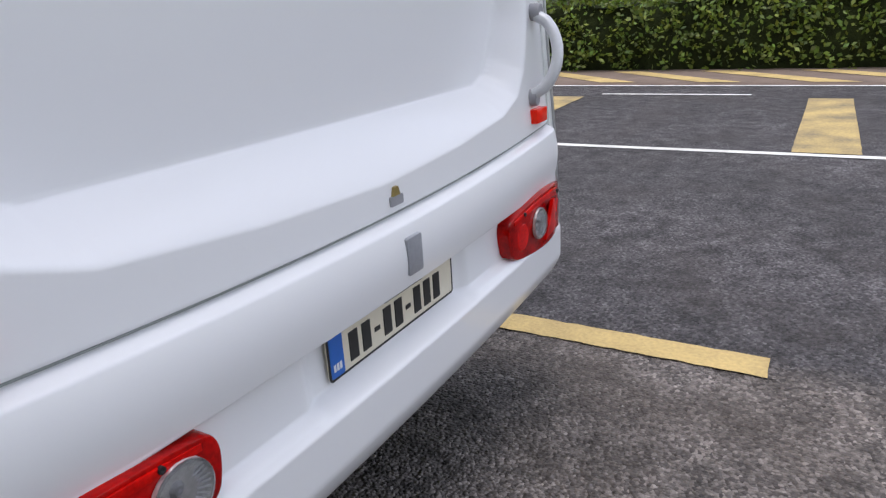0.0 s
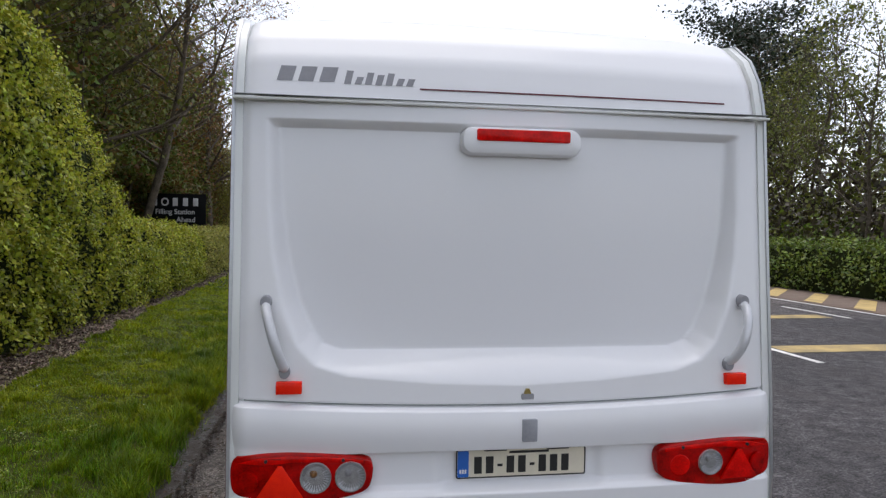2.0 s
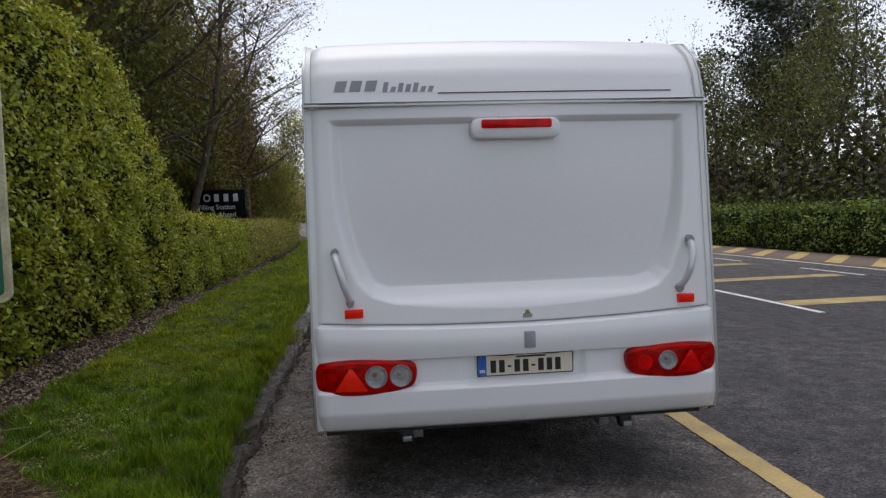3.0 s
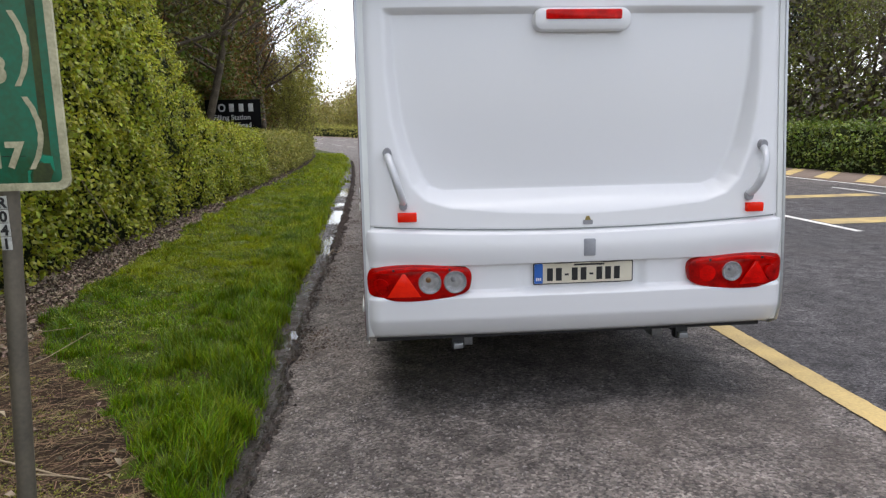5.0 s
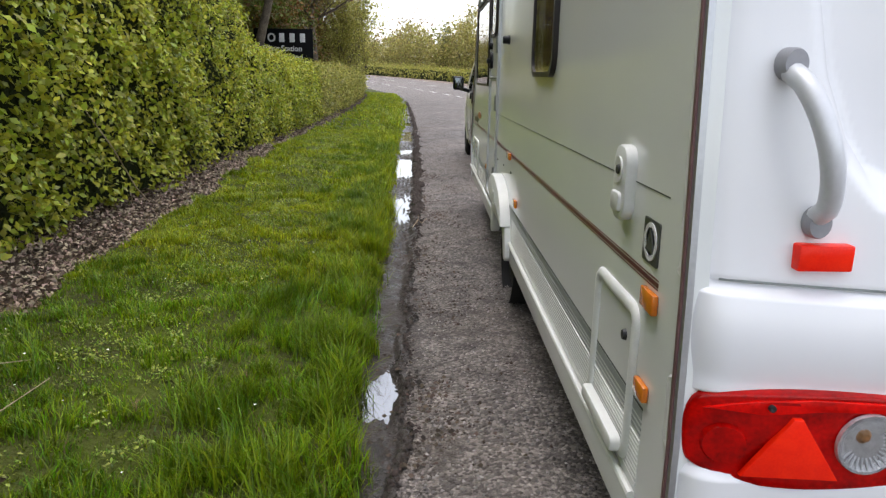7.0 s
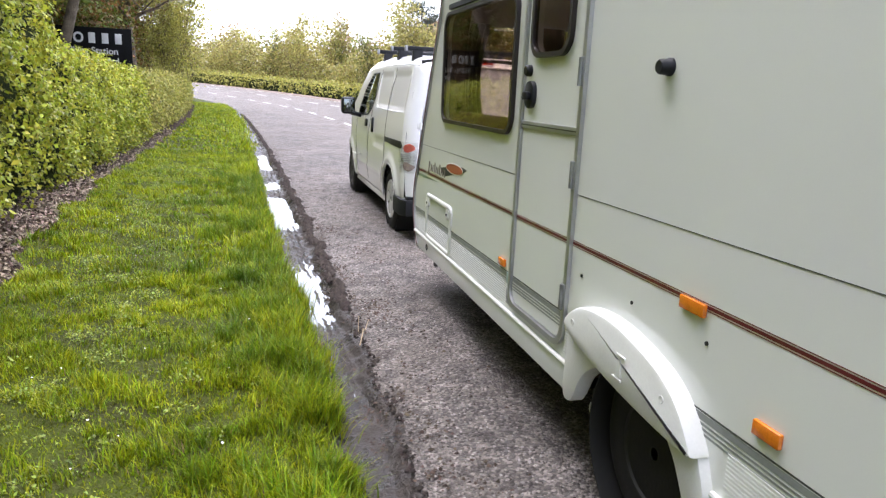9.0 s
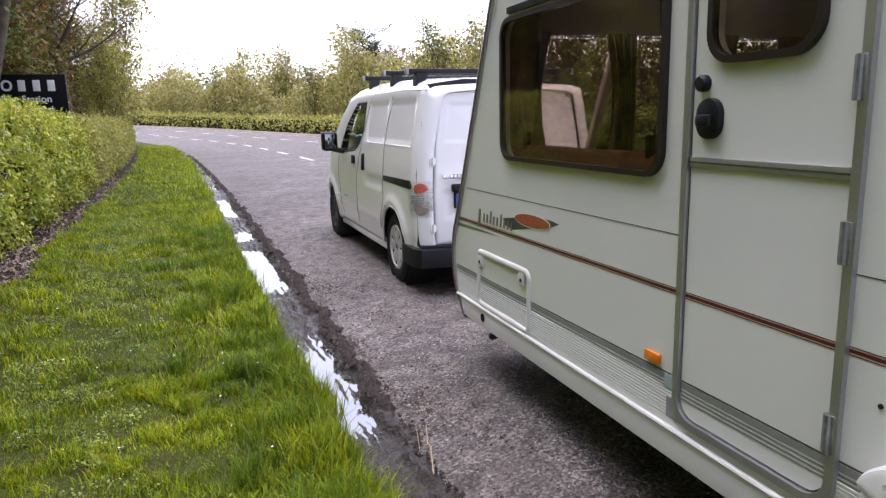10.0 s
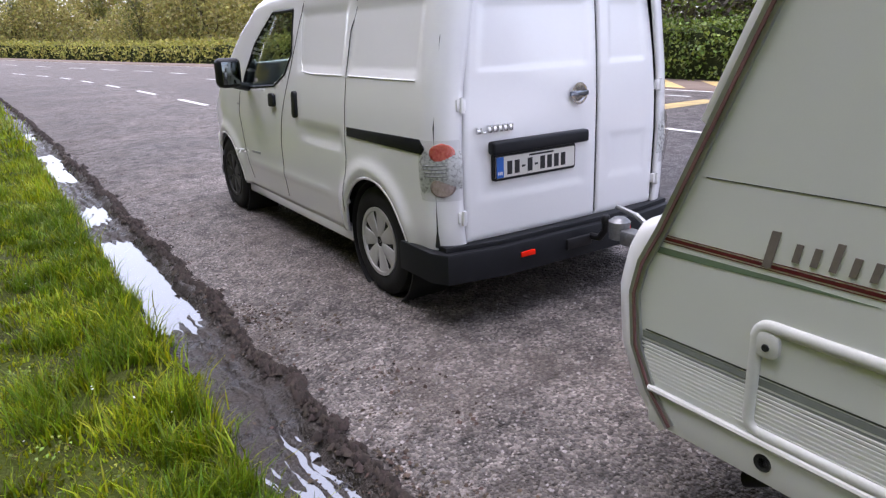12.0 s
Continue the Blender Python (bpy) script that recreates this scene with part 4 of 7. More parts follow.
# ---- hedges ----
def hedge(name, s0, s1, off0, off1, height, leaves, size, material, label, step=0.3, face="R", crisp=True, body=True):
    """A clipped hedge along the road plan: a core coloured near black for the shade inside, and a coat of leaves.
    height is a function of s.
    """
    e = thing(name, (0, 0, 0), label, "hedge")
    ss = np.arange(s0, s1, step)
    # core
    prof = np.linspace(0, 1, 15)
    w = off1 - off0
    S, T = np.meshgrid(ss, prof, indexing="ij")
    H = height(S)

    def shell(S, T, grow):
        H = height(S)
        per = 2 * H + w
        d = T * per
        o = np.where(d < H, off0, np.where(d < H + w, off0 + (d - H), off1))
        z = np.where(d < H, d, np.where(d < H + w, H, H - (d - H - w)))
        nx = np.where(d < H, -1.0, np.where(d < H + w, 0.0, 1.0))
        nz = np.where((d >= H) & (d < H + w), 1.0, 0.15)
        lump = 0.11 * vnoise(S, z * 1.3 + o, 1.6) + 0.085 * vnoise(S, z + o * 2, 3.9, 2) + 0.04 * vnoise(S, z + o * 2, 8.3, 1) + grow
        belly = 0.10 * np.sin(np.clip(z / H, 0, 1) * np.pi)
        return o + nx * (lump + belly), z + np.where(nz > 0.5, lump, 0), nx, nz

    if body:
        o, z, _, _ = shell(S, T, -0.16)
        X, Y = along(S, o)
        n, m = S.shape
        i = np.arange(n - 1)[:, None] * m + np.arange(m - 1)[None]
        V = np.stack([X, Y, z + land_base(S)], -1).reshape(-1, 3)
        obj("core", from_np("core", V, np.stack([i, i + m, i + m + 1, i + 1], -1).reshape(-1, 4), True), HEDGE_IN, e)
    # sprigs: clusters of leaves with dark gaps between them
    per = 11 if crisp else 7
    m = leaves // per
    lo, hi = {"R": (0.42, 1.0), "L": (0.0, 0.62), "B": (0, 1)}[face]
    S0, T0 = RNG.uniform(s0, s1, m), RNG.uniform(lo, hi, m)
    depth = -np.abs(RNG.normal(0, 0.085, m)) + 0.05
    o, z, nx, nz = shell(S0, T0, depth)
    thin = (z < 0.55) & (RNG.uniform(0, 1, m) < 0.75 * (1 - z / 0.55))
    hollow = vnoise(S0, z * 1.1 + o, 5.2, 3) + 0.5 * vnoise(S0, z * 1.2 + o, 11.0, 1)
    thin |= RNG.uniform(0, 1, m) < 0.75 * smooth01((-0.12 - hollow) / 0.45)
    S0, o, z, nx, nz = (np.repeat(a[~thin], per) for a in (S0, o, z, nx, nz))
    wide = size * 0.85
    S = S0 + RNG.normal(0, wide, len(S0))
    o = o + RNG.normal(0, wide * 0.8, len(S0))
    z = np.maximum(z + RNG.normal(0, wide, len(S0)), 0.02)
    X, Y = along(S, o)
    X2, Y2 = along(S, o + 0.1)
    P = np.stack([X, Y, z + land_base(S)], 1)
    N = np.stack([(X2 - X) * 10 * nx, (Y2 - Y) * 10 * nx, nz], 1)
    N[:, 2] += 0.45
    V, F = (scatter_leaves if crisp else flat_leaves)(P, N, np.full(len(P), size))
    tagged(obj("foliage", from_np("foliage", V, F), material, e), kind="stuff")
    return e


def land_base(S):
    return rise(S) + 0.03


def left_top(S):
    return np.interp(S, [-12, 6, 8.2, 9.4, 10.2, 10.9, 12, 14.5, 17, 20, 40], [4.25, 4.2, 3.75, 3.0, 2.3, 1.85, 1.70, 1.60, 1.54, 1.48, 1.48]) + 0.04 * vnoise(S, 0 * S, 1.2) + 0.05 * vnoise(S, 0 * S, 4.0)


hedge("hedge", -6, 0.2, -6.1, -4.55, left_top, 14000, 0.09, BEECH, "tall clipped green hedge with fresh spring leaves", crisp=False)
hedge("hedge", 0.2, 8, -6.1, -4.55, left_top, 56000, 0.074, BEECH, "tall clipped green hedge with fresh spring leaves")
hedge("hedge", 8, 18, -6.1, -4.6, left_top, 46000, 0.064, BEECH, "clipped green hedge above a grass verge")
hedge("hedge", 18, 40, -6.0, -4.6, left_top, 34000, 0.085, BEECHY, "clipped yellow-green hedge along the verge", crisp=False)
hedge("hedge", 40, 75, -6.0, -4.6, lambda S: 1.7 + 0 * S, 9000, 0.13, BEECHY, "clipped yellow-green hedge round the bend", crisp=False)
hedge("hedge", -14, 40, 12.5, 14.0, lambda S: 1.40 + 0.06 * vnoise(S, 0 * S, 1.1), 46000, 0.11, PRIVET, "clipped dark green hedge across the road", face="L", crisp=False)
hedge("hedge", 40, 175, 12.8, 14.4, lambda S: 1.35 + 0.05 * vnoise(S, 0 * S, 0.8), 34000, 0.24, BEECHY, "long clipped yellow-green hedge round the far bend", face="L", crisp=False, step=1.0)


# ---- caravan ----
HW = 1.092
REAR = [(0.10, 0.42), (0.03, 0.455), (0.0, 0.55), (0.0, 0.70), (0.015, 1.0), (0.055, 1.5), (0.105, 2.15)]
TOP = [(0.12, 2.22), (0.15, 2.32), (0.22, 2.43), (0.34, 2.52), (0.55, 2.565), (1.2, 2.58), (4.4, 2.58), (4.8, 2.565), (5.05, 2.52), (5.24, 2.42), (5.36, 2.28)]
FRONT = [(5.46, 2.12), (5.57, 1.88), (5.77, 1.45), (6.0, 0.95), (6.06, 0.84), (6.085, 0.74), (6.07, 0.58), (6.01, 0.46), (5.93, 0.37)]
OUTLINE = REAR + TOP + FRONT
caravan = thing("caravan", (-0.02, 0, 0), "white touring caravan with pale green-grey sides parked on asphalt", "caravan")
XL = -HW


def poly_dist(px, pz, poly):
    """Distance of points to a closed outline, positive inside."""
    d = np.full(px.shape, 1e9)
    inside = np.zeros(px.shape, bool)
    for (x0, z0), (x1, z1) in zip(poly, poly[1:] + poly[:1]):
        ex, ez = x1 - x0, z1 - z0
        t = np.clip(((px - x0) * ex + (pz - z0) * ez) / (ex * ex + ez * ez + 1e-12), 0, 1)
        d = np.minimum(d, np.hypot(px - x0 - t * ex, pz - z0 - t * ez))
        cross = ((z0 > pz) != (z1 > pz)) & (px < (x1 - x0) * (pz - z0) / (z1 - z0 + 1e-12) + x0)
        inside ^= cross
    return np.where(inside, d, -d)


# side walls with window and door openings
WIN_F, WIN_R = rounded(4.17, 5.36, 1.30, 1.915, 0.075), rounded(1.44, 1.93, 1.375, 1.95, 0.07)
DOOR = rounded(3.475, 4.045, 0.525, 2.27, 0.07)
CUT = [(3.305, 0.393), (3.26, 0.48), (3.18, 0.555), (3.06, 0.595), (2.93, 0.603), (2.78, 0.575), (2.69, 0.51), (2.63, 0.40)]
SIDE = OUTLINE + CUT
part("side_wall", slab(SIDE, "x", XL + 0.03, XL, [WIN_F, WIN_R, DOOR]), MINT, caravan, "pale green-grey stucco aluminium side", 30)
part("side_wall", slab(SIDE, "x", HW - 0.03, HW, [rounded(4.1, 5.3, 1.28, 1.93, 0.075), rounded(1.2, 2.2, 1.28, 1.93, 0.075)]), MINT, caravan, "pale green-grey stucco aluminium side", 30)


def glazing(y0, y1, z0, z1, r, x, out, parent, name="window"):
    """A top-hung acrylic window with a dark rubber rim, on a side wall."""
    s = -1 if out < 0 else 1
    outer, inner = rounded(y0 - 0.014, y1 + 0.014, z0 - 0.014, z1 + 0.014, r + 0.014, 7), rounded(y0 + 0.006, y1 - 0.006, z0 + 0.006, z1 - 0.006, r - 0.002, 7)
    w = part(name, slab(outer, "x", x - s * 0.004, x + s * 0.02, [inner]), RIMB, parent, "black rubber window rim")
    part("pane", slab(rounded(y0 + 0.003, y1 - 0.003, z0 + 0.003, z1 - 0.003, r - 0.002, 7), "x", x + s * 0.006, x + s * 0.014), GLASSB, w, "brown tinted acrylic pane")
    return w


w = glazing(4.17, 5.36, 1.30, 1.915, 0.075, XL, -1, caravan)
part("hinge_strip", slab([(4.16, 1.945), (5.30, 1.945), (5.30, 1.972), (4.16, 1.972)], "x", XL, XL - 0.016), BLACKP, w)
for y in (4.30, 5.22):
    part("catch", box(XL + 0.035, XL + 0.06, y - 0.015, y + 0.015, 1.33, 1.42, 0.004), BLACKP, w)
glazing(1.44, 1.93, 1.375, 1.95, 0.07, XL, -1, caravan)
glazing(4.1, 5.3, 1.28, 1.93, 0.075, HW, 1, caravan)
glazing(1.2, 2.2, 1.28, 1.93, 0.075, HW, 1, caravan)

# rear moulding: one shaped skin
PANEL_IN = [(-0.93, 2.055), (0.93, 2.055), (0.915, 1.75), (0.89, 1.55), (0.85, 1.38), (0.80, 1.27), (0.76, 1.215), (0.69, 1.19), (-0.69, 1.19), (-0.76, 1.215), (-0.80, 1.27), (-0.85, 1.38), (-0.89, 1.55), (-0.915, 1.75)]
PANEL_OUT = [(-0.975, 2.085), (0.975, 2.085), (0.965, 1.75), (0.945, 1.55), (0.905, 1.36), (0.85, 1.22), (0.78, 1.145), (0.66, 1.105), (0.35, 1.075), (0, 1.06), (-0.35, 1.075), (-0.66, 1.105), (-0.78, 1.145), (-0.85, 1.22), (-0.905, 1.36), (-0.945, 1.55), (-0.965, 1.75)]
LAMP = [(-1.088, 0.695), (-1.088, 0.812), (-1.02, 0.828), (-0.90, 0.836), (-0.74, 0.828), (-0.585, 0.812), (-0.562, 0.785), (-0.565, 0.735), (-0.58, 0.688), (-0.66, 0.663), (-0.80, 0.648), (-0.92, 0.648), (-1.0, 0.655), (-1.055, 0.672)]


def rear_skin(x, z):
    """y of the rear moulding at (x, z)."""
    ys, zs = np.array([p[0] for p in REAR]), np.array([p[1] for p in REAR])
    y = np.interp(z, zs, ys)
    edge = np.clip((np.abs(x) - (HW - 0.07)) / 0.07, 0, 1)
    y = y + 0.055 * (1 - np.sqrt(np.clip(1 - edge**2, 0, 1))) - 0.03 * (1 - (x / HW) ** 2)
    din, dout = -poly_dist(x, z, PANEL_IN), poly_dist(x, z, PANEL_OUT)
    t = np.where(dout <= 0, 0, np.where(din <= 0, 1, dout / (np.maximum(dout, 0) + np.maximum(din, 0) + 1e-9)))
    depth = 0.040 + 0.070 * np.clip((2.06 - z) / 0.86, 0, 1) ** 1.3
    y = y + depth * t**1.35
    seam = 0.985 + 0.037 * (x / HW) ** 2
    below = smooth01((seam - z) / 0.02)
    y = y - 0.018 * below - 0.014 * np.sin(np.clip((seam - z) / 0.17, 0, 1) * np.pi) * below
    y = y + 0.011 * np.exp(-(((z - seam) / 0.007) ** 2))
    # band between bumper mouldings, with the plate recess
    band = smooth01((0.822 - z) / 0.010) * smooth01((z - 0.672) / 0.020)
    y = y + 0.030 * band
    rec = smooth01((0.345 - np.abs(x - 0.015)) / 0.05) * smooth01((0.822 - z) / 0.012) * smooth01((z - 0.66) / 0.018)
    y = y + 0.022 * rec
    low = smooth01((0.675 - z) / 0.02)
    y = y - 0.012 * low + 0.05 * np.clip((0.56 - z) / 0.14, 0, 1) ** 2
    return y


zcol = np.r_[np.linspace(0.425, 0.64, 20)[:-1], np.linspace(0.64, 0.84, 60)[:-1], np.linspace(0.84, 0.95, 12)[:-1], np.linspace(0.95, 1.05, 50)[:-1], np.linspace(1.05, 1.26, 64)[:-1], np.linspace(1.26, 2.03, 44)[:-1], np.linspace(2.03, 2.10, 24)[:-1], np.linspace(2.10, 2.15, 6)]
nx, nz = 210, len(zcol)
gx, gz = np.meshgrid(np.linspace(-HW - 0.004, HW + 0.004, nx), zcol, indexing="ij")
gy = rear_skin(gx, gz)
i = np.arange(nx - 1)[:, None] * nz + np.arange(nz - 1)[None]
rear = obj("rear_panel", from_np("rear_panel", np.stack([gx, gy, gz], -1).reshape(-1, 3), np.stack([i, i + nz, i + nz + 1, i + 1], -1).reshape(-1, 4), True), WHITE, caravan, "white moulded rear panel with a recessed field")
sol = rear.modifiers.new("thickness", "SOLIDIFY")
sol.thickness, sol.offset = 0.012, -1

# the seam's shadow gap, drawn as a thin grey bar on the skin
sx_ = np.linspace(-HW + 0.05, HW - 0.05, 60)
sz_ = 0.985 + 0.037 * (sx_ / HW) ** 2 + 0.004
sy_ = rear_skin(sx_, sz_) - 0.0005
part("moulding_gap", tube([tuple(p) for p in np.stack([sx_, sy_, sz_], 1).tolist()], 0.0034, 6), GREYS, caravan, "thin grey line for the shadow gap above the lower moulding", 60)

# roof and front caps swept across the width, with round shoulders
def swept(prof, bow, name, label, shoulder=0.13, power=2.4):
    pts = []
    for a, b in zip(prof, prof[1:]):
        for t in np.linspace(0, 1, 5)[:-1]:
            pts.append((a[0] + (b[0] - a[0]) * t, a[1] + (b[1] - a[1]) * t))
    pts.append(prof[-1])
    P = np.array(pts)
    T = np.gradient(P, axis=0)
    T /= np.linalg.norm(T, axis=1, keepdims=True)
    Nn = np.stack([-T[:, 1], T[:, 0]], 1)
    us = np.r_[-1, -0.995, -0.98, -0.955, -0.92, -0.88, np.linspace(-0.8, 0.8, 9), 0.88, 0.92, 0.955, 0.98, 0.995, 1]
    V = []
    for p, nrm in zip(P, Nn):
        for u in us:
            e = np.clip((np.abs(u) - (1 - shoulder)) / shoulder, 0, 1)
            drop = shoulder * HW * 0.8 * (1 - np.sqrt(1 - e**2)) - bow * (1 - abs(u) ** power) * (smooth01((1.02 - p[1]) / 0.14) if power > 5 else 1)
            V.append((u * HW * 1.003, p[0] - nrm[0] * drop, p[1] - nrm[1] * drop))
    n, m = len(P), len(us)
    i = np.arange(n - 1)[:, None] * m + np.arange(m - 1)[None]
    me = from_np(name, V, np.stack([i, i + 1, i + m + 1, i + m], -1).reshape(-1, 4), True)
    return obj(name, me, WHITE, caravan, label)


roof_prof = [(0.103, 2.15)] + TOP + [(5.46, 2.12)]
roof = swept(roof_prof, 0.03, "roof", "white rounded roof cap", 0.10)
front = swept([(5.46, 2.12), (5.57, 1.88)], 0.05, "front_panel_top", "white front panel", 0.07)
swept([(5.86, 1.25), (6.0, 0.95), (6.06, 0.84), (6.085, 0.74), (6.07, 0.58), (6.01, 0.46), (5.93, 0.37)], 0.085, "front_panel", "white moulded front panel", 0.012, 70.0)
for x0, x1 in ((-HW, -0.98), (0.98, HW), (-0.34, -0.29), (0.29, 0.34)):
    bm = box(x0, x1, -0.02, 0.02, -0.36, 0.36, 0.006)
    tilt = Matrix.Translation((0, 5.735, 1.56)) @ Matrix.Rotation(radians(24.5), 4, "X")
    bmesh.ops.transform(bm, matrix=tilt, verts=bm.verts)
    part("front_pillar", bm, WHITE, caravan)
for x0, x1 in ((-0.98, -0.34), (-0.29, 0.29), (0.34, 0.98)):
    bm = box(x0, x1, -0.006, 0.006, -0.35, 0.35)
    bmesh.ops.transform(bm, matrix=tilt, verts=bm.verts)
    part("front_window", bm, GLASSB, caravan, "brown tinted front window")

# edge trim along the left and right outlines
def offset_outline(poly, d):
    P = np.array(poly)
    T = np.gradient(P, axis=0)
    T /= np.linalg.norm(T, axis=1, keepdims=True)
    return P + d * np.stack([T[:, 1], -T[:, 0]], 1)


for side in (-1, 1):
    a, b, c, d = (offset_outline(OUTLINE, k) for k in (-0.006, 0.030, 0.009, 0.018))
    x = side * HW
    part("edge_trim", slab([tuple(p) for p in a] + [tuple(p) for p in b[::-1]], "x", x - side * 0.002, x + side * 0.010), ALU, caravan, "dull aluminium corner trim")
    part("trim_insert", slab([tuple(p) for p in c] + [tuple(p) for p in d[::-1]], "x", x + side * 0.010, x + side * 0.014), mat("faded_maroon_insert", (0.20, 0.10, 0.10), 0.5, 0, 0.2, 5, 80, 0.05), caravan, "faded maroon insert of the corner trim")
part("roof_seam", box(-HW - 0.006, HW + 0.006, 0.066, 0.104, 2.148, 2.158, 0.003), PLASTW, caravan, "white seam strip under the roof cap")
part("roof_seam", box(-HW - 0.002, HW + 0.002, 0.070, 0.104, 2.1675, 2.1695), GREYT, caravan)
part("underbody", merge(box(-HW + 0.04, HW - 0.04, 0.12, 2.56, 0.40, 0.44), box(-0.80, 0.80, 2.56, 3.34, 0.40, 0.44), box(-HW + 0.04, HW - 0.04, 3.34, 5.95, 0.40, 0.44)), STEELB, caravan, "dark chassis floor")
for x in (-0.55, 0.55):
    part("chassis_rail", box(x - 0.03, x + 0.03, 0.3, 5.9, 0.30, 0.40, 0.004), STEELG, caravan)
part("axle", tube([(-0.95, 2.93, 0.33), (0.95, 2.93, 0.33)], 0.035, 10), STEELG, caravan)

# rear lamps, plate, handles
DISH = mat("silvered_bowl", (0.84, 0.84, 0.85), 0.2, 0.55, 0.2, 70, 200, 0.4)


def lamp_cluster(flip):
    f = -1 if flip else 1
    ring = LAMP
    for _ in range(2):
        ring = [q for a, b in zip(ring, ring[1:] + ring[:1]) for q in ((a[0] * 0.75 + b[0] * 0.25, a[1] * 0.75 + b[1] * 0.25), (a[0] * 0.25 + b[0] * 0.75, a[1] * 0.25 + b[1] * 0.75))]
    out = [(f * x, z) for x, z in ring]
    if flip:
        out = out[::-1]
    y0 = -0.043

    def bowed(bm):
        for v in bm.verts:
            v.co.y += 0.046 * max(0, (abs(v.co.x) - 0.86) / 0.23) ** 2
        return bm

    lamp = part("rear_lamp", bowed(slab(out, "y", 0.03, y0 - 0.004, bev=0.006)), REDD, caravan, "red rear lamp cluster with clear round lenses")
    strip = [(f * x, z) for x, z in ((-1.06, 0.795), (-0.98, 0.818), (-0.88, 0.826), (-0.74, 0.818), (-0.60, 0.803), (-0.60, 0.79), (-0.74, 0.80), (-0.86, 0.803), (-0.96, 0.792))]
    part("top_strip", bowed(slab(strip if not flip else strip[::-1], "y", y0, y0 - 0.007, bev=0.002)), REDL, lamp)
    tx = -0.905 if not flip else 0.925
    tri = [(tx - 0.085, 0.672), (tx + 0.085, 0.672), (tx + 0.008, 0.79), (tx - 0.008, 0.79)]
    part("triangle_reflector", bowed(slab(tri, "y", y0, y0 - 0.012, bev=0.002)), REDL if flip else REDT, lamp, "orange-red triangle reflector")
    part("side_light", bowed(lathe([(y0, 0.040), (y0 - 0.009, 0.036), (y0 - 0.011, 0.0)], "y", 20, (f * -1.02, 0, 0.728))), REDD, lamp)
    rounds = ((-0.775, True), (-0.648, False)) if not flip else ((0.795, False),)
    for cx, amber in rounds:
        r = 0.058 if not flip else 0.052
        dish = part("lens_dish", lathe([(y0 - 0.004, r), (y0 - 0.012, r * 0.98), (y0 - 0.012, r * 0.9), (y0 + 0.006, r * 0.5), (y0 + 0.016, 0.0)], "y", 28, (cx, 0, 0.743)), DISH, lamp, "faceted silver reflector bowl")
        ribs = merge(*[tube([(cx + r * 0.2 * math.cos(a), y0 + 0.004, 0.743 + r * 0.2 * math.sin(a)), (cx + r * 0.86 * math.cos(a), y0 - 0.010, 0.743 + r * 0.86 * math.sin(a))], 0.0022, 4) for a in np.linspace(-2.6, 0.6, 15)])
        part("lens_ribs", ribs, SILVER, dish)
        part("bulb", lathe([(y0 + 0.01, 0.014), (y0 - 0.004, 0.014), (y0 - 0.011, 0.008), (y0 - 0.013, 0.0)], "y", 14, (cx - 0.008, 0, 0.757)), mat("amber_bulb", (0.35, 0.16, 0.05), 0.3) if amber else SOCKET, dish)
        part("lens", lathe([(y0 - 0.012, r * 0.99), (y0 - 0.020, r * 0.8), (y0 - 0.025, r * 0.4), (y0 - 0.026, 0.0)], "y", 28, (cx, 0, 0.743)), CLEARL, dish).visible_shadow = False
    if flip:
        part("stop_light", lathe([(y0 - 0.002, 0.045), (y0 - 0.006, 0.04), (y0 - 0.008, 0.0)], "y", 20, (0.665, 0, 0.735)), REDL, lamp)
    for cx in (f * -0.955, f * -0.675):
        part("screw", lathe([(y0 - 0.004, 0.0065), (y0 - 0.011, 0.0065), (y0 - 0.011, 0.003), (y0 - 0.008, 0)], "y", 10, (cx, 0, 0.811 if abs(cx) > 0.8 else 0.806)), STEELB, lamp)
    return lamp


lamp_cluster(False)
lamp_cluster(True)


def number_plate(parent, w, h, y, x0, z0, material, label, seed, facing=-1):
    """A number plate whose characters are plain bars."""
    rnd = random.Random(seed)
    p = part("number_plate", slab(rounded(x0 - w / 2, x0 + w / 2, z0, z0 + h, 0.008, 3), "y", y, y - 0.006, bev=0.001), material, parent, label)
    part("plate_border", slab(rounded(x0 - w / 2 - 0.002, x0 + w / 2 + 0.002, z0 - 0.002, z0 + h + 0.002, 0.009, 3), "y", y - 0.005, y - 0.0068, [rounded(x0 - w / 2 + 0.003, x0 + w / 2 - 0.003, z0 + 0.003, z0 + h - 0.003, 0.006, 3)]), INK, p)
    part("blue_band", slab(rounded(x0 - w / 2 + 0.004, x0 - w / 2 + 0.048, z0 + 0.004, z0 + h - 0.004, 0.004, 3), "y", y - 0.006, y - 0.0072), BLUE, p)
    for i in range(3):
        part("bar", box(x0 - w / 2 + 0.012 + i * 0.010, x0 - w / 2 + 0.019 + i * 0.010, y - 0.008, y - 0.007, z0 + 0.018, z0 + 0.034), SIGNT, p)
    x = x0 - w / 2 + 0.07
    for i in range(9):
        dash = i in (2, 5 if material is PLATE else 4)
        bw = 0.020 if dash else 0.030
        zz = (z0 + 0.042, z0 + 0.052) if dash else (z0 + 0.016, z0 + 0.082)
        part("bar", box(x, x + bw, y - 0.0082, y - 0.006, *zz), INK, p, "black bar in place of a character")
        x += bw + 0.0165
    part("bar", box(x0 - 0.05, x0 + 0.11, y - 0.008, y - 0.006, z0 + h - 0.018, z0 + h - 0.009), INK, p)
    return p


number_plate(caravan, 0.52, 0.11, 0.000, 0.02, 0.703, PLATE, "cream number plate with a blue band", 1)
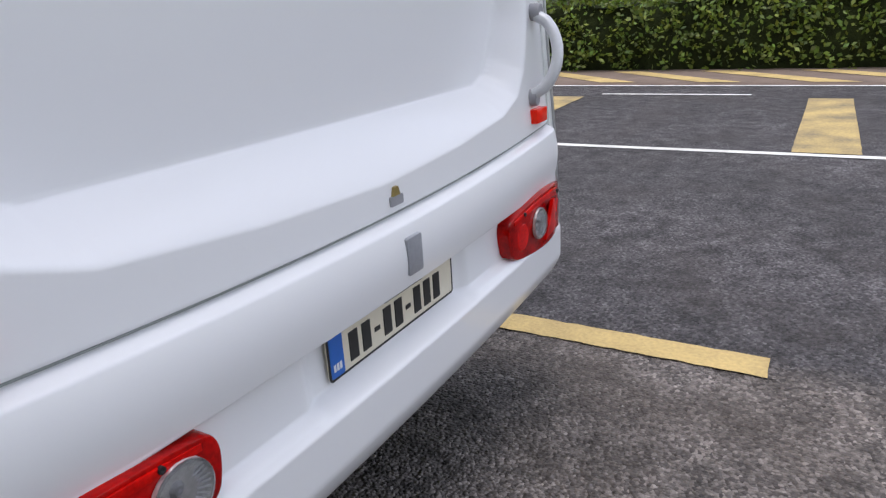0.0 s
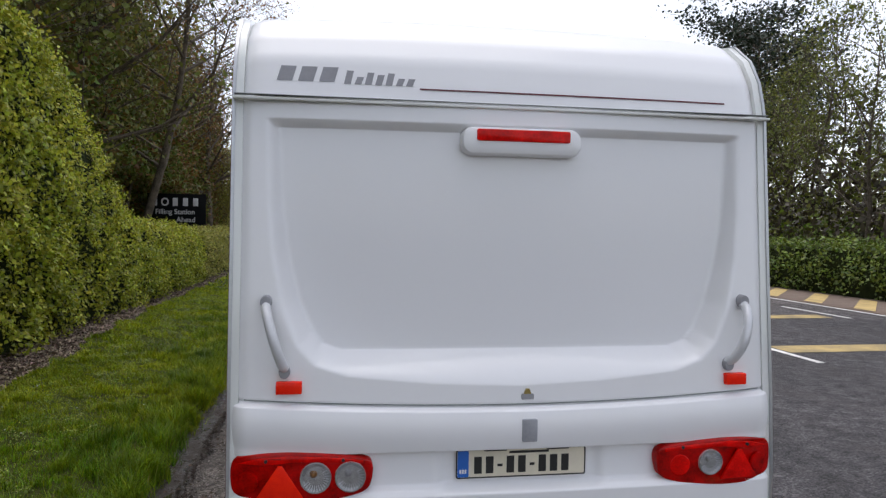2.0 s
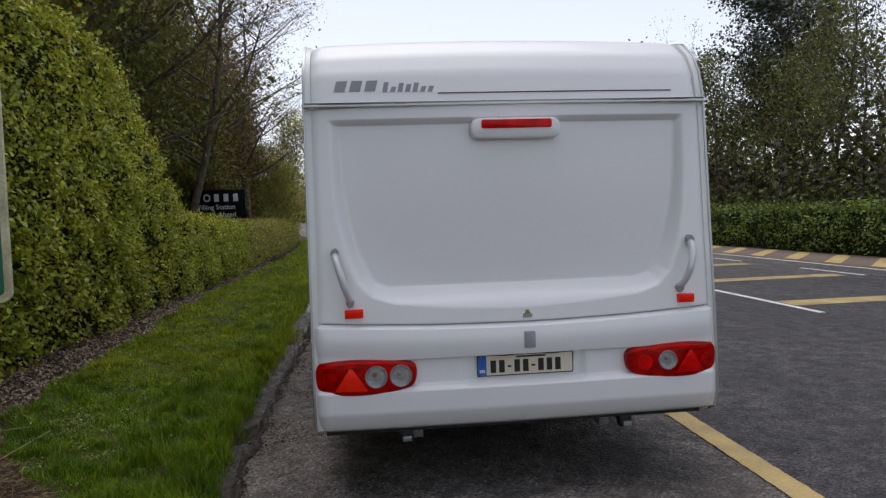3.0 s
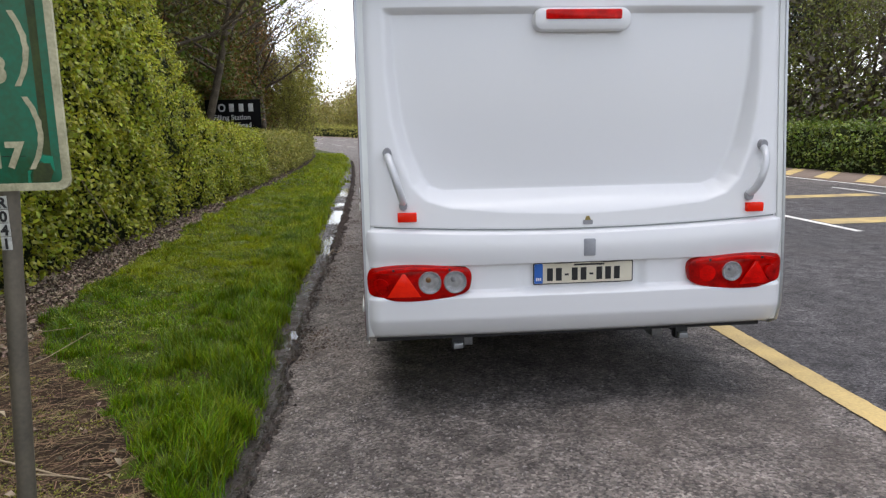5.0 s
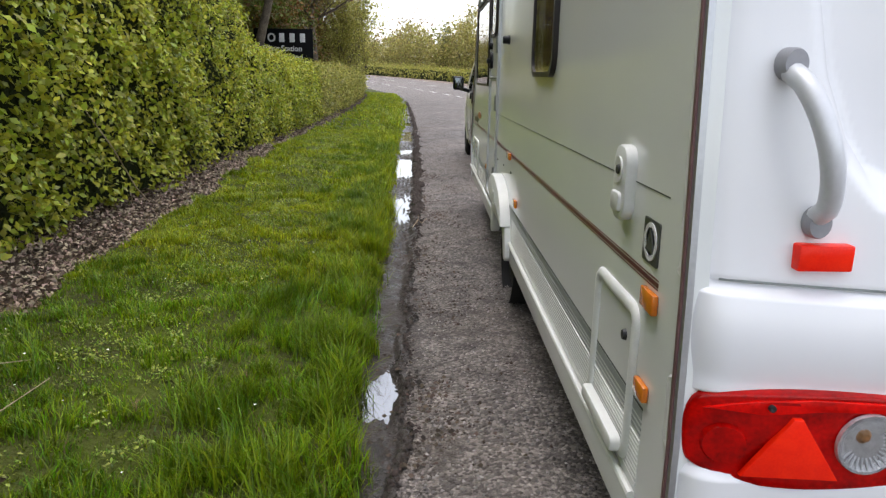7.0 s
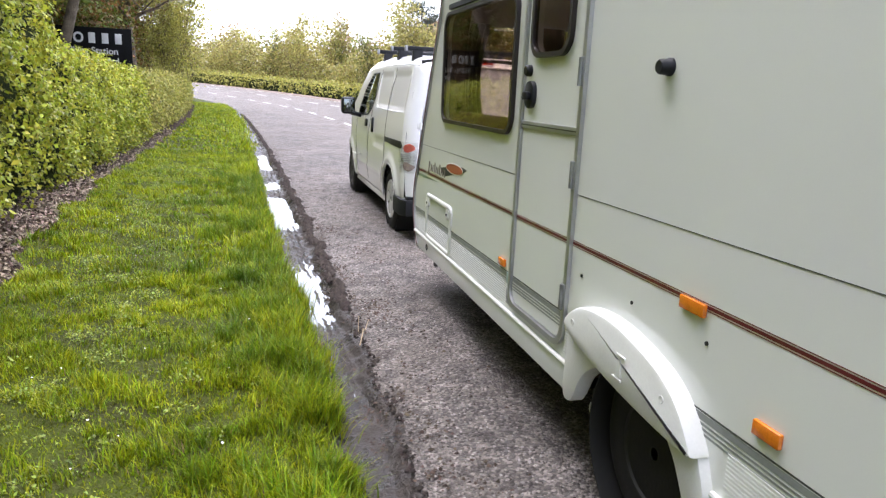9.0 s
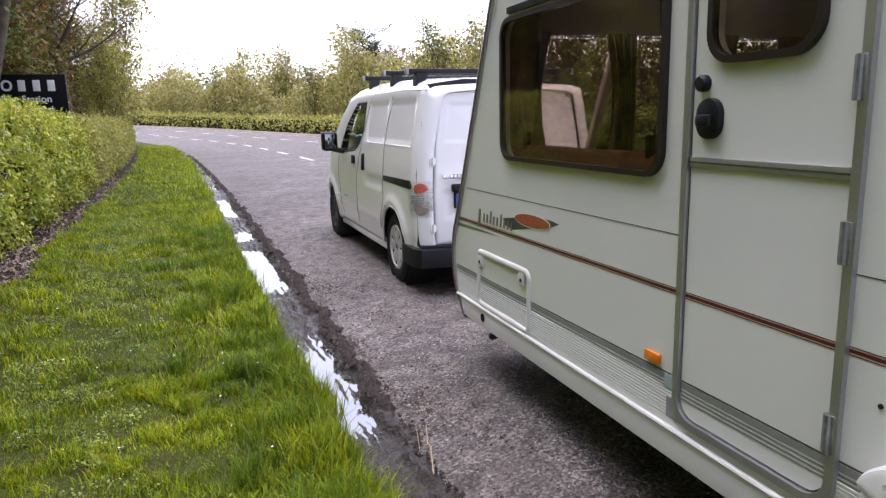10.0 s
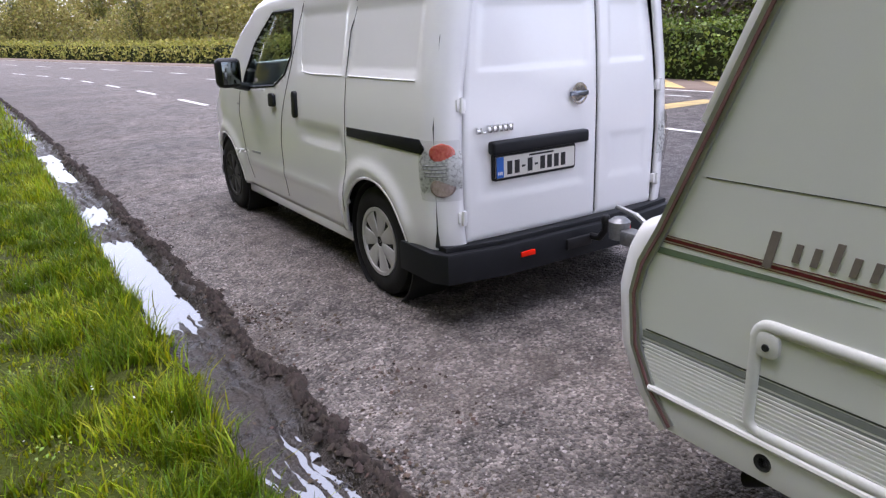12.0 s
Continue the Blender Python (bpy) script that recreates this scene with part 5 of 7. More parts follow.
for x in (-0.09, 0.16):
    part("plate_lamp", box(x - 0.045, x + 0.045, -0.03, 0.02, 0.812, 0.826, 0.003), BLACKP, caravan)


def grab_handle(side):
    top, bot = Vector((side * 0.965, 0.02, 1.375)), Vector((side * 0.895, 0.005, 1.140))
    pts, rad = [], []
    for t in np.linspace(0, 1, 15):
        p = top.lerp(bot, t)
        p.y -= 0.075 * math.sin(math.pi * t) ** 0.55
        pts.append(p)
        rad.append(0.0185)
    hdl = part("grab_handle", tube(pts, rad, 12), SILVER, caravan, "silver-grey bowed grab handle")
    for p, dz in ((top, 0.012), (bot, -0.012)):
        bm = lathe([(-0.014, 0.019), (-0.010, 0.0205), (0.0, 0.0215), (0.03, 0.022)], "y", 18, (p.x, p.y, p.z + dz))
        for v in bm.verts:
            v.co.z = p.z + dz + (v.co.z - p.z - dz) * 1.25
        part("socket", bm, SOCKET, hdl, "dark grey end socket")
    return hdl


grab_handle(-1)
grab_handle(1)
for x0, x1 in ((-0.925, -0.83), (0.88, 0.97)):
    part("reflector", box(x0, x1, -0.012, 0.03, 1.046, 1.092, 0.004), REDT, caravan, "red rectangular reflector")
# high brake light in its moulded hump
hump = slab(rounded(-0.225, 0.265, 1.965, 2.075, 0.045, 6), "y", 0.12, 0.045, bev=0.022)
bl = part("brake_light", hump, WHITE, caravan, "white moulded hump with a red brake light")
part("lens", slab(rounded(-0.168, 0.212, 2.018, 2.064, 0.008, 3), "y", 0.06, 0.036, bev=0.004), REDL, bl, "red strip lens")
part("grey_badge", slab(rounded(0.008, 0.068, 0.852, 0.94, 0.006, 3), "y", 0.0, -0.056, bev=0.002), mat("grey_badge", (0.36, 0.37, 0.40), 0.4, 0.2), caravan, "plain grey rectangular badge")
cr = part("maker_crest", slab(rounded(0.012, 0.062, 1.008, 1.030, 0.004, 3), "y", 0.02, -0.0185), SOCKET, caravan, "small grey and gold crest")
part("crest_top", slab([(0.022, 1.030), (0.052, 1.030), (0.044, 1.05), (0.03, 1.05)], "y", 0.02, -0.0185), mat("gold_crest", (0.35, 0.26, 0.08), 0.4, 0.3), cr)
# marks on the roof cap: plain slanted blocks and a thin line
def on_cap(bm, lift=0.0025):
    for v in bm.verts:
        base = float(np.interp(v.co.z, [2.15, 2.22, 2.32, 2.43], [0.103, 0.12, 0.15, 0.22])) - 0.031 * (1 - abs(v.co.x / HW) ** 2.4)
        v.co.y = base + (0.003 if v.co.y > 0.5 else -lift)
    return bm


def slanted(x, w, z, h, lean):
    return slab([(x, z), (x + w, z), (x + w + lean, z + h), (x + lean, z + h)], "y", 1.0, 0.0)


mk = part("rear_lettering", on_cap(merge(*[slanted(x, 0.058, 2.232, 0.060, 0.016) for x in (-0.94, -0.86, -0.78)])), LOGOG, caravan, "grey slanted blocks of a maker's mark")
part("small_mark", on_cap(merge(*[slanted(x, 0.026, 2.226, h, 0.012) for x, h in zip(np.arange(-0.685, -0.40, 0.040), (0.055, 0.030, 0.05, 0.042, 0.05, 0.030, 0.030))])), LOGOG, mk)
part("thin_line", on_cap(merge(*[slanted(x, 0.052, 2.213, 0.006, 0.0) for x in np.arange(-0.39, 0.89, 0.052)])), MAROON, mk, "thin dark red line")
for x in (-0.62, 0.62):
    st = part("corner_steady", merge(box(x - 0.03, x + 0.03, 0.16, 0.55, 0.36, 0.40, 0.004), box(x - 0.035, x + 0.035, 0.13, 0.19, 0.335, 0.40, 0.006)), STEELB, caravan, "folded corner steady under the floor")
    part("pad", box(x - 0.025, x + 0.025, 0.10, 0.16, 0.345, 0.375, 0.004), STEELG, st)

# left side: stripes, rails, hatch, vent, badge, arch
def stripe(name, z, hw, y0, y1, material, thick=0.0012, lift=0.0):
    """A stripe along the side, falling slightly towards the front; it breaks at the entrance door."""
    segs = [(y0, 3.475), (4.045, y1)] if y0 < 3.475 < 4.045 < y1 else [(y0, y1)]

    def at(y):
        return z + 0.011 - 0.0064 * (y - 0.2)

    return [part(name, slab([(a, at(a) - hw), (b, at(b) - hw), (b, at(b) + hw), (a, at(a) + hw)], "x", XL - lift, XL - thick - lift), material, caravan) for a, b in segs]


stripe("maroon_stripe", 0.948, 0.0046, 0.18, 6.02, MAROON)
stripe("red_pinstripe", 0.9575, 0.0011, 0.18, 6.01, MAROON)
stripe("red_pinstripe", 0.9385, 0.0011, 0.18, 6.02, MAROON)
part("green_stripe", slab([(5.43, 0.899), (5.62, 0.901), (5.82, 0.899), (6.03, 0.895), (6.035, 0.876), (5.85, 0.881), (5.66, 0.889)], "x", XL, XL - 0.0012), GREEN, caravan, "tapering grey-green stripe")
stripe("panel_seam", 1.130, 0.0012, 0.16, 5.87, DARKL)
stripe("dark_pinstripe", 0.667, 0.0025, 0.2, 6.03, DARKL)
stripe("grey_stripe", 0.652, 0.010, 0.2, 6.04, GREYS)
for z in (0.633, 0.620, 0.607):
    stripe("grey_pinstripe", z, 0.0035, 0.2, 6.05, GREYS)
# the same stripes carry on across the door leaf
for nm, z, hw, m_ in (("maroon_stripe", 0.948, 0.0046, MAROON), ("red_pinstripe", 0.9575, 0.0011, MAROON), ("red_pinstripe", 0.9385, 0.0011, MAROON), ("dark_pinstripe", 0.667, 0.0025, DARKL), ("grey_stripe", 0.652, 0.010, GREYS), ("grey_pinstripe", 0.633, 0.0035, GREYS), ("grey_pinstripe", 0.620, 0.0035, GREYS), ("grey_pinstripe", 0.607, 0.0035, GREYS)):
    stripe(nm, z, hw, 3.492, 4.028, m_, lift=0.004)
for a, b in ((0.2, 2.5), (3.38, 3.46), (4.06, 6.03)):
    edge = []
    for z in np.arange(0.492, 0.60, 0.0115):
        edge += [(XL, z), (XL - 0.003, z + 0.002), (XL - 0.003, z + 0.009)]
    bm = bmesh.new()
    ra, rb_ = [bm.verts.new((x, a, z)) for x, z in edge + [(XL + 0.004, 0.605), (XL + 0.004, 0.49)]], [bm.verts.new((x, b, z)) for x, z in edge + [(XL + 0.004, 0.605), (XL + 0.004, 0.49)]]
    for q in range(len(ra)):
        bm.faces.new((ra[q], ra[(q + 1) % len(ra)], rb_[(q + 1) % len(ra)], rb_[q]))
    bm.faces.new(ra)
    bm.faces.new(rb_[::-1])
    part("ribbed_skirt", bm, MINT, caravan, "fine ribbed pale lower skirt", 20)
for a, b in ((0.2, 2.53), (3.36, 6.0)):
    part("skirt_rail", tube([(XL - 0.009, a, 0.472), (XL - 0.009, b, 0.472)], 0.010, 8), PLASTW, caravan, "white awning rail along the sill")
    part("sill", slab([(a, 0.365), (b, 0.365), (b, 0.464), (a, 0.464)], "x", XL, XL - 0.006, bev=0.002), MINT, caravan)


def side_frame(name, y0, y1, z0, z1, w, r, label, inset=None):
    rim = rounded(y0 + w / 2, y1 - w / 2, z0 + w / 2, z1 - w / 2, r * 0.8, 6)
    bm = tube([(XL, y, z) for y, z in rim + rim[:1]], w * 0.5, 10, False)
    for v in bm.verts:
        v.co.x = XL + (v.co.x - XL) * 0.75
    f = part(name, bm, PLASTW, caravan, label, 60)
    part("panel", slab(rounded(y0 + w, y1 - w, z0 + w, z1 - w, r * 0.5, 5), "x", XL, XL - 0.0006), MINT, f)
    return f


lk = side_frame("locker_door", 5.08, 5.71, 0.475, 0.795, 0.035, 0.045, "white framed front locker door")
hc = side_frame("service_hatch", 0.265, 0.635, 0.50, 0.885, 0.035, 0.04, "white framed service hatch with a lock")
for y, z in ((5.662, 0.726), (5.165, 0.732)):
    ear = part("lock_ear", slab(rounded(y - 0.032, y + 0.032, z - 0.028, z + 0.04, 0.024, 5), "x", XL, XL - 0.012, bev=0.004), PLASTW, lk)
    part("lock", lathe([(XL - 0.012, 0.010), (XL - 0.015, 0.009), (XL - 0.015, 0.004), (XL - 0.012, 0.0)], "x", 12, (0, y, z)), STEELB, ear)
part("lock", lathe([(XL - 0.012, 0.014), (XL - 0.02, 0.011), (XL - 0.02, 0.0)], "x", 12, (0, 0.325, 0.80)), STEELB, hc)
part("handle", slab(rounded(0.30, 0.60, 0.515, 0.555, 0.015, 4), "x", XL - 0.01, XL - 0.035, bev=0.006), PLASTW, hc)
inlet = part("water_inlet", slab(rounded(0.380, 0.482, 1.045, 1.215, 0.040, 6), "x", XL, XL - 0.026, bev=0.007), PLASTW, caravan, "white water inlet housing with a keyhole")
part("dish", lathe([(XL - 0.026, 0.030), (XL - 0.030, 0.030), (XL - 0.030, 0.024), (XL - 0.024, 0.0)], "x", 20, (0, 0.431, 1.160)), PLASTW, inlet)
part("keyhole", lathe([(XL - 0.025, 0.012), (XL - 0.032, 0.010), (XL - 0.032, 0.0)], "x", 12, (0, 0.431, 1.160)), STEELB, inlet)
part("grip", slab(rounded(0.398, 0.466, 1.065, 1.110, 0.012, 4), "x", XL - 0.02, XL - 0.034, bev=0.005), PLASTW, inlet)
bg = part("side_badge", slab(rounded(0.192, 0.29, 0.99, 1.082, 0.006, 3), "x", XL, XL - 0.003), DARKL, caravan, "dark square badge with a pale ring and triangle")
part("ring", lathe([(XL - 0.003, 0.040), (XL - 0.005, 0.040), (XL - 0.005, 0.030), (XL - 0.003, 0.030)], "x", 28, (0, 0.241, 1.036)), SIGNT, bg)
part("triangle", slab([(0.216, 1.015), (0.266, 1.015), (0.241, 1.068)], "x", XL - 0.003, XL - 0.0055), DARKL, bg)
for y0, y1, z0, z1 in ((0.168, 0.250, 0.898, 0.942), (0.175, 0.242, 0.704, 0.740), (2.655, 2.765, 0.912, 0.950), (2.335, 2.425, 0.703, 0.742), (4.135, 4.215, 0.668, 0.704)):
    part("amber_reflector", box(XL - 0.014, XL, y0, y1, z0, z1, 0.004), AMBER, caravan, "amber side reflector")
for y, z in ((3.37, 0.835), (3.02, 0.842), (2.64, 0.848)):
    part("screw_cap", lathe([(XL, 0.0065), (XL - 0.004, 0.006), (XL - 0.005, 0.0)], "x", 10, (0, y, z)), STEELB, caravan)
part("side_socket", lathe([(XL, 0.026), (XL - 0.008, 0.026), (XL - 0.012, 0.023), (XL - 0.034, 0.022), (XL - 0.040, 0.018), (XL - 0.040, 0.0)], "x", 22, (0, 2.955, 1.565)), BLACKP, caravan, "black round socket cap on the side wall")
part("drain_hole", lathe([(XL - 0.006, 0.024), (XL - 0.009, 0.022), (XL - 0.007, 0.018), (XL - 0.004, 0.0)], "x", 18, (0, 5.64, 0.418)), HOLE, caravan)
part("drain_pipe", tube([(-0.95, 5.45, 0.36), (-0.97, 5.62, 0.33), (-1.0, 5.74, 0.27)], 0.022, 12), BLACKP, caravan, "black waste pipe under the sill")
part("grey_plate", box(XL - 0.004, XL, 4.02, 4.10, 0.505, 0.575), SOCKET, caravan)
part("pale_sticker", box(XL - 0.003, XL, 4.07, 4.115, 0.60, 0.65), mat("pale_blue_sticker", (0.45, 0.58, 0.62), 0.4), caravan)
# side mark: taupe blocks and a rust oval
strokes = [(5.700, 0.022, 0.918, 1.010), (5.630, 0.016, 0.948, 0.992), (5.588, 0.016, 0.948, 0.992), (5.546, 0.016, 0.948, 1.014), (5.504, 0.016, 0.948, 0.992), (5.462, 0.016, 0.948, 0.992), (5.420, 0.016, 0.948, 1.014), (5.378, 0.016, 0.948, 0.992), (5.336, 0.016, 0.948, 0.992), (5.294, 0.016, 0.948, 0.992)]
bars = merge(*[slab([(y, z0), (y - w, z0), (y - w - 0.2 * (z1 - z0), z1), (y - 0.2 * (z1 - z0), z1)], "x", XL - 0.0008, XL - 0.0034) for y, w, z0, z1 in strokes])


def ellipse(cy, cz, ry, rz, lean):
    return [(cy + ry * math.cos(a), cz + rz * math.sin(a) + lean * math.cos(a)) for a in np.linspace(0, 2 * math.pi, 33)[:-1]]


sd = part("side_lettering", bars, TAUPE, caravan, "taupe slanted strokes of a maker's mark")
part("swoosh", slab([(5.38, 0.998), (5.24, 1.020), (5.06, 1.046), (4.96, 1.050), (4.89, 1.050), (4.83, 1.043), (4.90, 1.020), (5.00, 0.996), (5.10, 0.986), (5.26, 0.958), (5.36, 0.966)], "x", XL, XL - 0.0012), DARKL, sd, "dark grey swoosh behind the oval")
part("oval_outline", slab(ellipse(5.076, 1.024, 0.176, 0.034, -0.003), "x", XL - 0.001, XL - 0.0024), PLASTW, sd)
part("oval", slab(ellipse(5.076, 1.024, 0.168, 0.028, -0.003), "x", XL - 0.002, XL - 0.0034), ORANGE, sd, "rust-orange oval")
# two-part entrance door
dr = part("door", slab(rounded(3.49, 4.03, 0.54, 2.255, 0.06), "x", XL + 0.028, XL - 0.004, [rounded(3.60, 3.955, 1.635, 2.06, 0.075)]), MINT, caravan, "two-part pale entrance door with a tinted window")
part("door_frame", slab(rounded(3.460, 4.060, 0.510, 2.288, 0.080, 8), "x", XL, XL - 0.016, [rounded(3.486, 4.036, 0.534, 2.26, 0.065, 8)], bev=0.005), ALU, dr, "rounded aluminium door frame")
part("door_rail", slab([(3.49, 1.332), (4.03, 1.332), (4.03, 1.362), (3.49, 1.362)], "x", XL - 0.004, XL - 0.013, bev=0.003), ALU, dr)
part("door_gap", slab([(3.49, 1.344), (4.03, 1.344), (4.03, 1.349), (3.49, 1.349)], "x", XL - 0.012, XL - 0.0138), DARKL, dr)
glazing(3.60, 3.955, 1.635, 2.06, 0.075, XL - 0.004, -1, dr, "door_window")
for z in (0.72, 1.19, 1.56):
    part("hinge", merge(tube([(XL - 0.02, 3.485, z - 0.05), (XL - 0.02, 3.485, z + 0.05)], 0.009, 8), box(XL - 0.020, XL - 0.004, 3.468, 3.50, z - 0.05, z + 0.05, 0.003)), STEELG, dr)
hh = part("door_handle", slab(rounded(3.905, 4.0, 1.415, 1.53, 0.045, 6), "x", XL - 0.004, XL - 0.024, bev=0.006), BLACKP, dr, "black oval door handle")
part("lever", box(XL - 0.045, XL - 0.022, 3.925, 3.98, 1.45, 1.485, 0.008), BLACKP, hh)
part("lock_knob", lathe([(XL - 0.004, 0.024), (XL - 0.022, 0.024), (XL - 0.03, 0.018), (XL - 0.03, 0.0)], "x", 16, (0, 3.985, 1.572)), BLACKP, hh)

# wheel arch moulding and wheels
def rounder(pts, times=2):
    """Corners of a closed outline cut again and again, so that it runs in smooth curves."""
    for _ in range(times):
        pts = [(p[0] * a + q[0] * (1 - a), p[1] * a + q[1] * (1 - a)) for p, q in zip(pts, pts[1:] + pts[:1]) for a in (0.75, 0.25)]
    return pts


def arch(side):
    ao = [(3.39, 0.355), (3.388, 0.50), (3.384, 0.62), (3.352, 0.70), (3.27, 0.748), (3.17, 0.770), (3.02, 0.775), (2.86, 0.748), (2.74, 0.715), (2.65, 0.66), (2.58, 0.57), (2.53, 0.46), (2.51, 0.37), (2.60, 0.365)]
    ai = [(2.635, 0.43), (2.69, 0.51), (2.78, 0.575), (2.93, 0.603), (3.07, 0.595), (3.18, 0.555), (3.26, 0.48), (3.305, 0.36)]
    x = side * HW
    arc = part("wheel_arch", slab(rounder(ao + ai), "x", x - side * 0.02, x + side * 0.034, bev=0.010), PLASTW, caravan, "white moulded wheel arch cover")
    field = [(3.386, 0.642), (3.354, 0.703), (3.272, 0.751), (3.17, 0.773), (3.02, 0.778), (2.86, 0.751), (2.738, 0.718), (2.647, 0.662), (2.577, 0.571), (2.566, 0.545), (2.70, 0.546), (2.82, 0.553), (2.95, 0.564), (3.08, 0.580), (3.2, 0.597)]
    part("raised_field", slab(rounder(field), "x", x - side * 0.01, x + side * 0.062, bev=0.018), PLASTW, arc, "white leaf-shaped wheel spat")
    if side < 0:
        for y, z in ((3.292, 0.687), (2.72, 0.655)):
            part("screw_cap", lathe([(x - 0.060, 0.012), (x - 0.064, 0.011), (x - 0.063, 0.007), (x - 0.061, 0.0)], "x", 14, (0, y, z)), PLASTW, arc)
        part("moulded_mark", merge(box(x - 0.068, x - 0.062, 2.93, 2.985, 0.612, 0.618), box(x - 0.068, x - 0.062, 2.92, 2.975, 0.690, 0.696), slab([(2.935, 0.626), (2.975, 0.626), (2.958, 0.682), (2.95, 0.682)], "x", x - 0.062, x - 0.067)), PLASTW, arc)
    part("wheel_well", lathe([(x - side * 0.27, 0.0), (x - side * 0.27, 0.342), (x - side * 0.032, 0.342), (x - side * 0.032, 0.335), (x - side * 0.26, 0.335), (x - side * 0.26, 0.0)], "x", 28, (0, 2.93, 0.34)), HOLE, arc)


arch(-1)
arch(1)


def wheel(parent, x, y, z, side, r, w, rim_r, rim_mat, label, spokes=0):
    """A road wheel: tyre with tread grooves, rim, hub and nuts."""
    s = side
    wh = part("wheel", lathe([(x - s * w, rim_r), (x - s * w, r - 0.03), (x - s * (w - 0.02), r - 0.004), (x - s * w * 0.70, r), (x - s * w * 0.68, r - 0.006), (x - s * w * 0.62, r - 0.006), (x - s * w * 0.60, r), (x - s * w * 0.40, r), (x - s * w * 0.38, r - 0.006), (x - s * w * 0.32, r - 0.006), (x - s * w * 0.30, r), (x - s * 0.02, r - 0.004), (x - s * 0.004, r - 0.03), (x + s * 0.004, (r + rim_r) / 2), (x - s * 0.002, rim_r + 0.012), (x - s * 0.012, rim_r)], "x", 48, (0, y, z)), RUBBER, parent, label)
    part("rim", lathe([(x - s * 0.10, rim_r), (x - s * 0.012, rim_r + 0.002), (x - s * 0.004, rim_r - 0.004), (x - s * 0.018, rim_r - 0.016), (x - s * 0.045, rim_r * 0.80), (x - s * 0.04, rim_r * 0.62), (x - s * 0.028, rim_r * 0.5), (x - s * 0.05, rim_r * 0.36), (x - s * 0.05, 0.0)], "x", 40, (0, y, z)), rim_mat, wh)
    part("hub_cap", lathe([(x - s * 0.052, 0.034), (x - s * 0.02, 0.032), (x - s * 0.012, 0.02), (x - s * 0.012, 0.0)], "x", 18, (0, y, z)), STEELG if not spokes else rim_mat, wh)
    if spokes:
        for i in range(spokes):
            a = 2 * math.pi * i / spokes
            blade = [(0.03, -0.020), (rim_r * 0.55, -0.042), (rim_r * 0.78, -0.050), (rim_r - 0.012, -0.074), (rim_r - 0.012, 0.074), (rim_r * 0.78, 0.050), (rim_r * 0.55, 0.042), (0.03, 0.020)]
            pts = [(y + u * math.cos(a) - v * math.sin(a), z + u * math.sin(a) + v * math.cos(a)) for u, v in blade]
            part("spoke", slab(pts, "x", x - s * 0.03, x - s * 0.004, bev=0.006), rim_mat, wh)
        part("trim_ring", lathe([(x - s * 0.02, rim_r + 0.004), (x + s * 0.001, rim_r + 0.002), (x + s * 0.001, rim_r - 0.018), (x - s * 0.02, rim_r - 0.022)], "x", 40, (0, y, z)), rim_mat, wh)
    else:
        for i in range(5):
            a = 2 * math.pi * i / 5
            part("wheel_nut", lathe([(x - s * 0.05, 0.011), (x - s * 0.03, 0.010), (x - s * 0.028, 0.0)], "x", 6, (0, y + 0.055 * math.cos(a), z + 0.055 * math.sin(a))), STEELG, wh)
        for i in range(8):
            a = 2 * math.pi * (i + 0.5) / 8
            part("rim_slot", lathe([(x - s * 0.042, 0.017), (x - s * 0.0375, 0.015), (x - s * 0.041, 0.0)], "x", 10, (0, y + rim_r * 0.70 * math.cos(a), z + rim_r * 0.70 * math.sin(a))), HOLE, wh)
    return wh


wheel(caravan, -HW + 0.075, 2.93, 0.352, -1, 0.306, 0.17, 0.18, STEELB, "black steel wheel with a rubber tyre")
wheel(caravan, HW - 0.075, 2.93, 0.352, 1, 0.306, 0.17, 0.18, STEELB, "black steel wheel with a rubber tyre")
part("jack_bracket", merge(box(-0.98, -0.90, 3.32, 3.40, 0.26, 0.40, 0.01), tube([(-1.0, 3.36, 0.30), (-0.9, 3.36, 0.30)], 0.03, 10)), PLASTW, caravan, "pale jacking bracket behind the sill")

# inside, as seen through the windows
part("floor", merge(box(-HW + 0.03, HW - 0.03, 0.15, 2.56, 0.44, 0.47), box(-0.80, 0.80, 2.56, 3.34, 0.44, 0.47), box(-HW + 0.03, HW - 0.03, 3.34, 5.95, 0.44, 0.47)), INNER, caravan)
part("partition", box(-HW + 0.035, HW - 0.035, 2.42, 2.45, 0.47, 2.45), INNER, caravan, "plain interior partition")
for x in (-0.75, 0.75):
    seat = part("bench", box(x - 0.33, x + 0.33, 4.25, 5.7, 0.47, 0.90, 0.02), INNER, caravan)
    part("seat_cushion", box(x - 0.32, x + 0.32, 4.22, 5.65, 0.90, 1.04, 0.04, 3), SEATM, seat, "brown seat cushion")
    part("back_cushion", box(x + (0.25 if x > 0 else -0.31), x + (0.31 if x > 0 else -0.25), 4.25, 5.5, 1.04, 1.36, 0.03, 3), SEATM, seat)


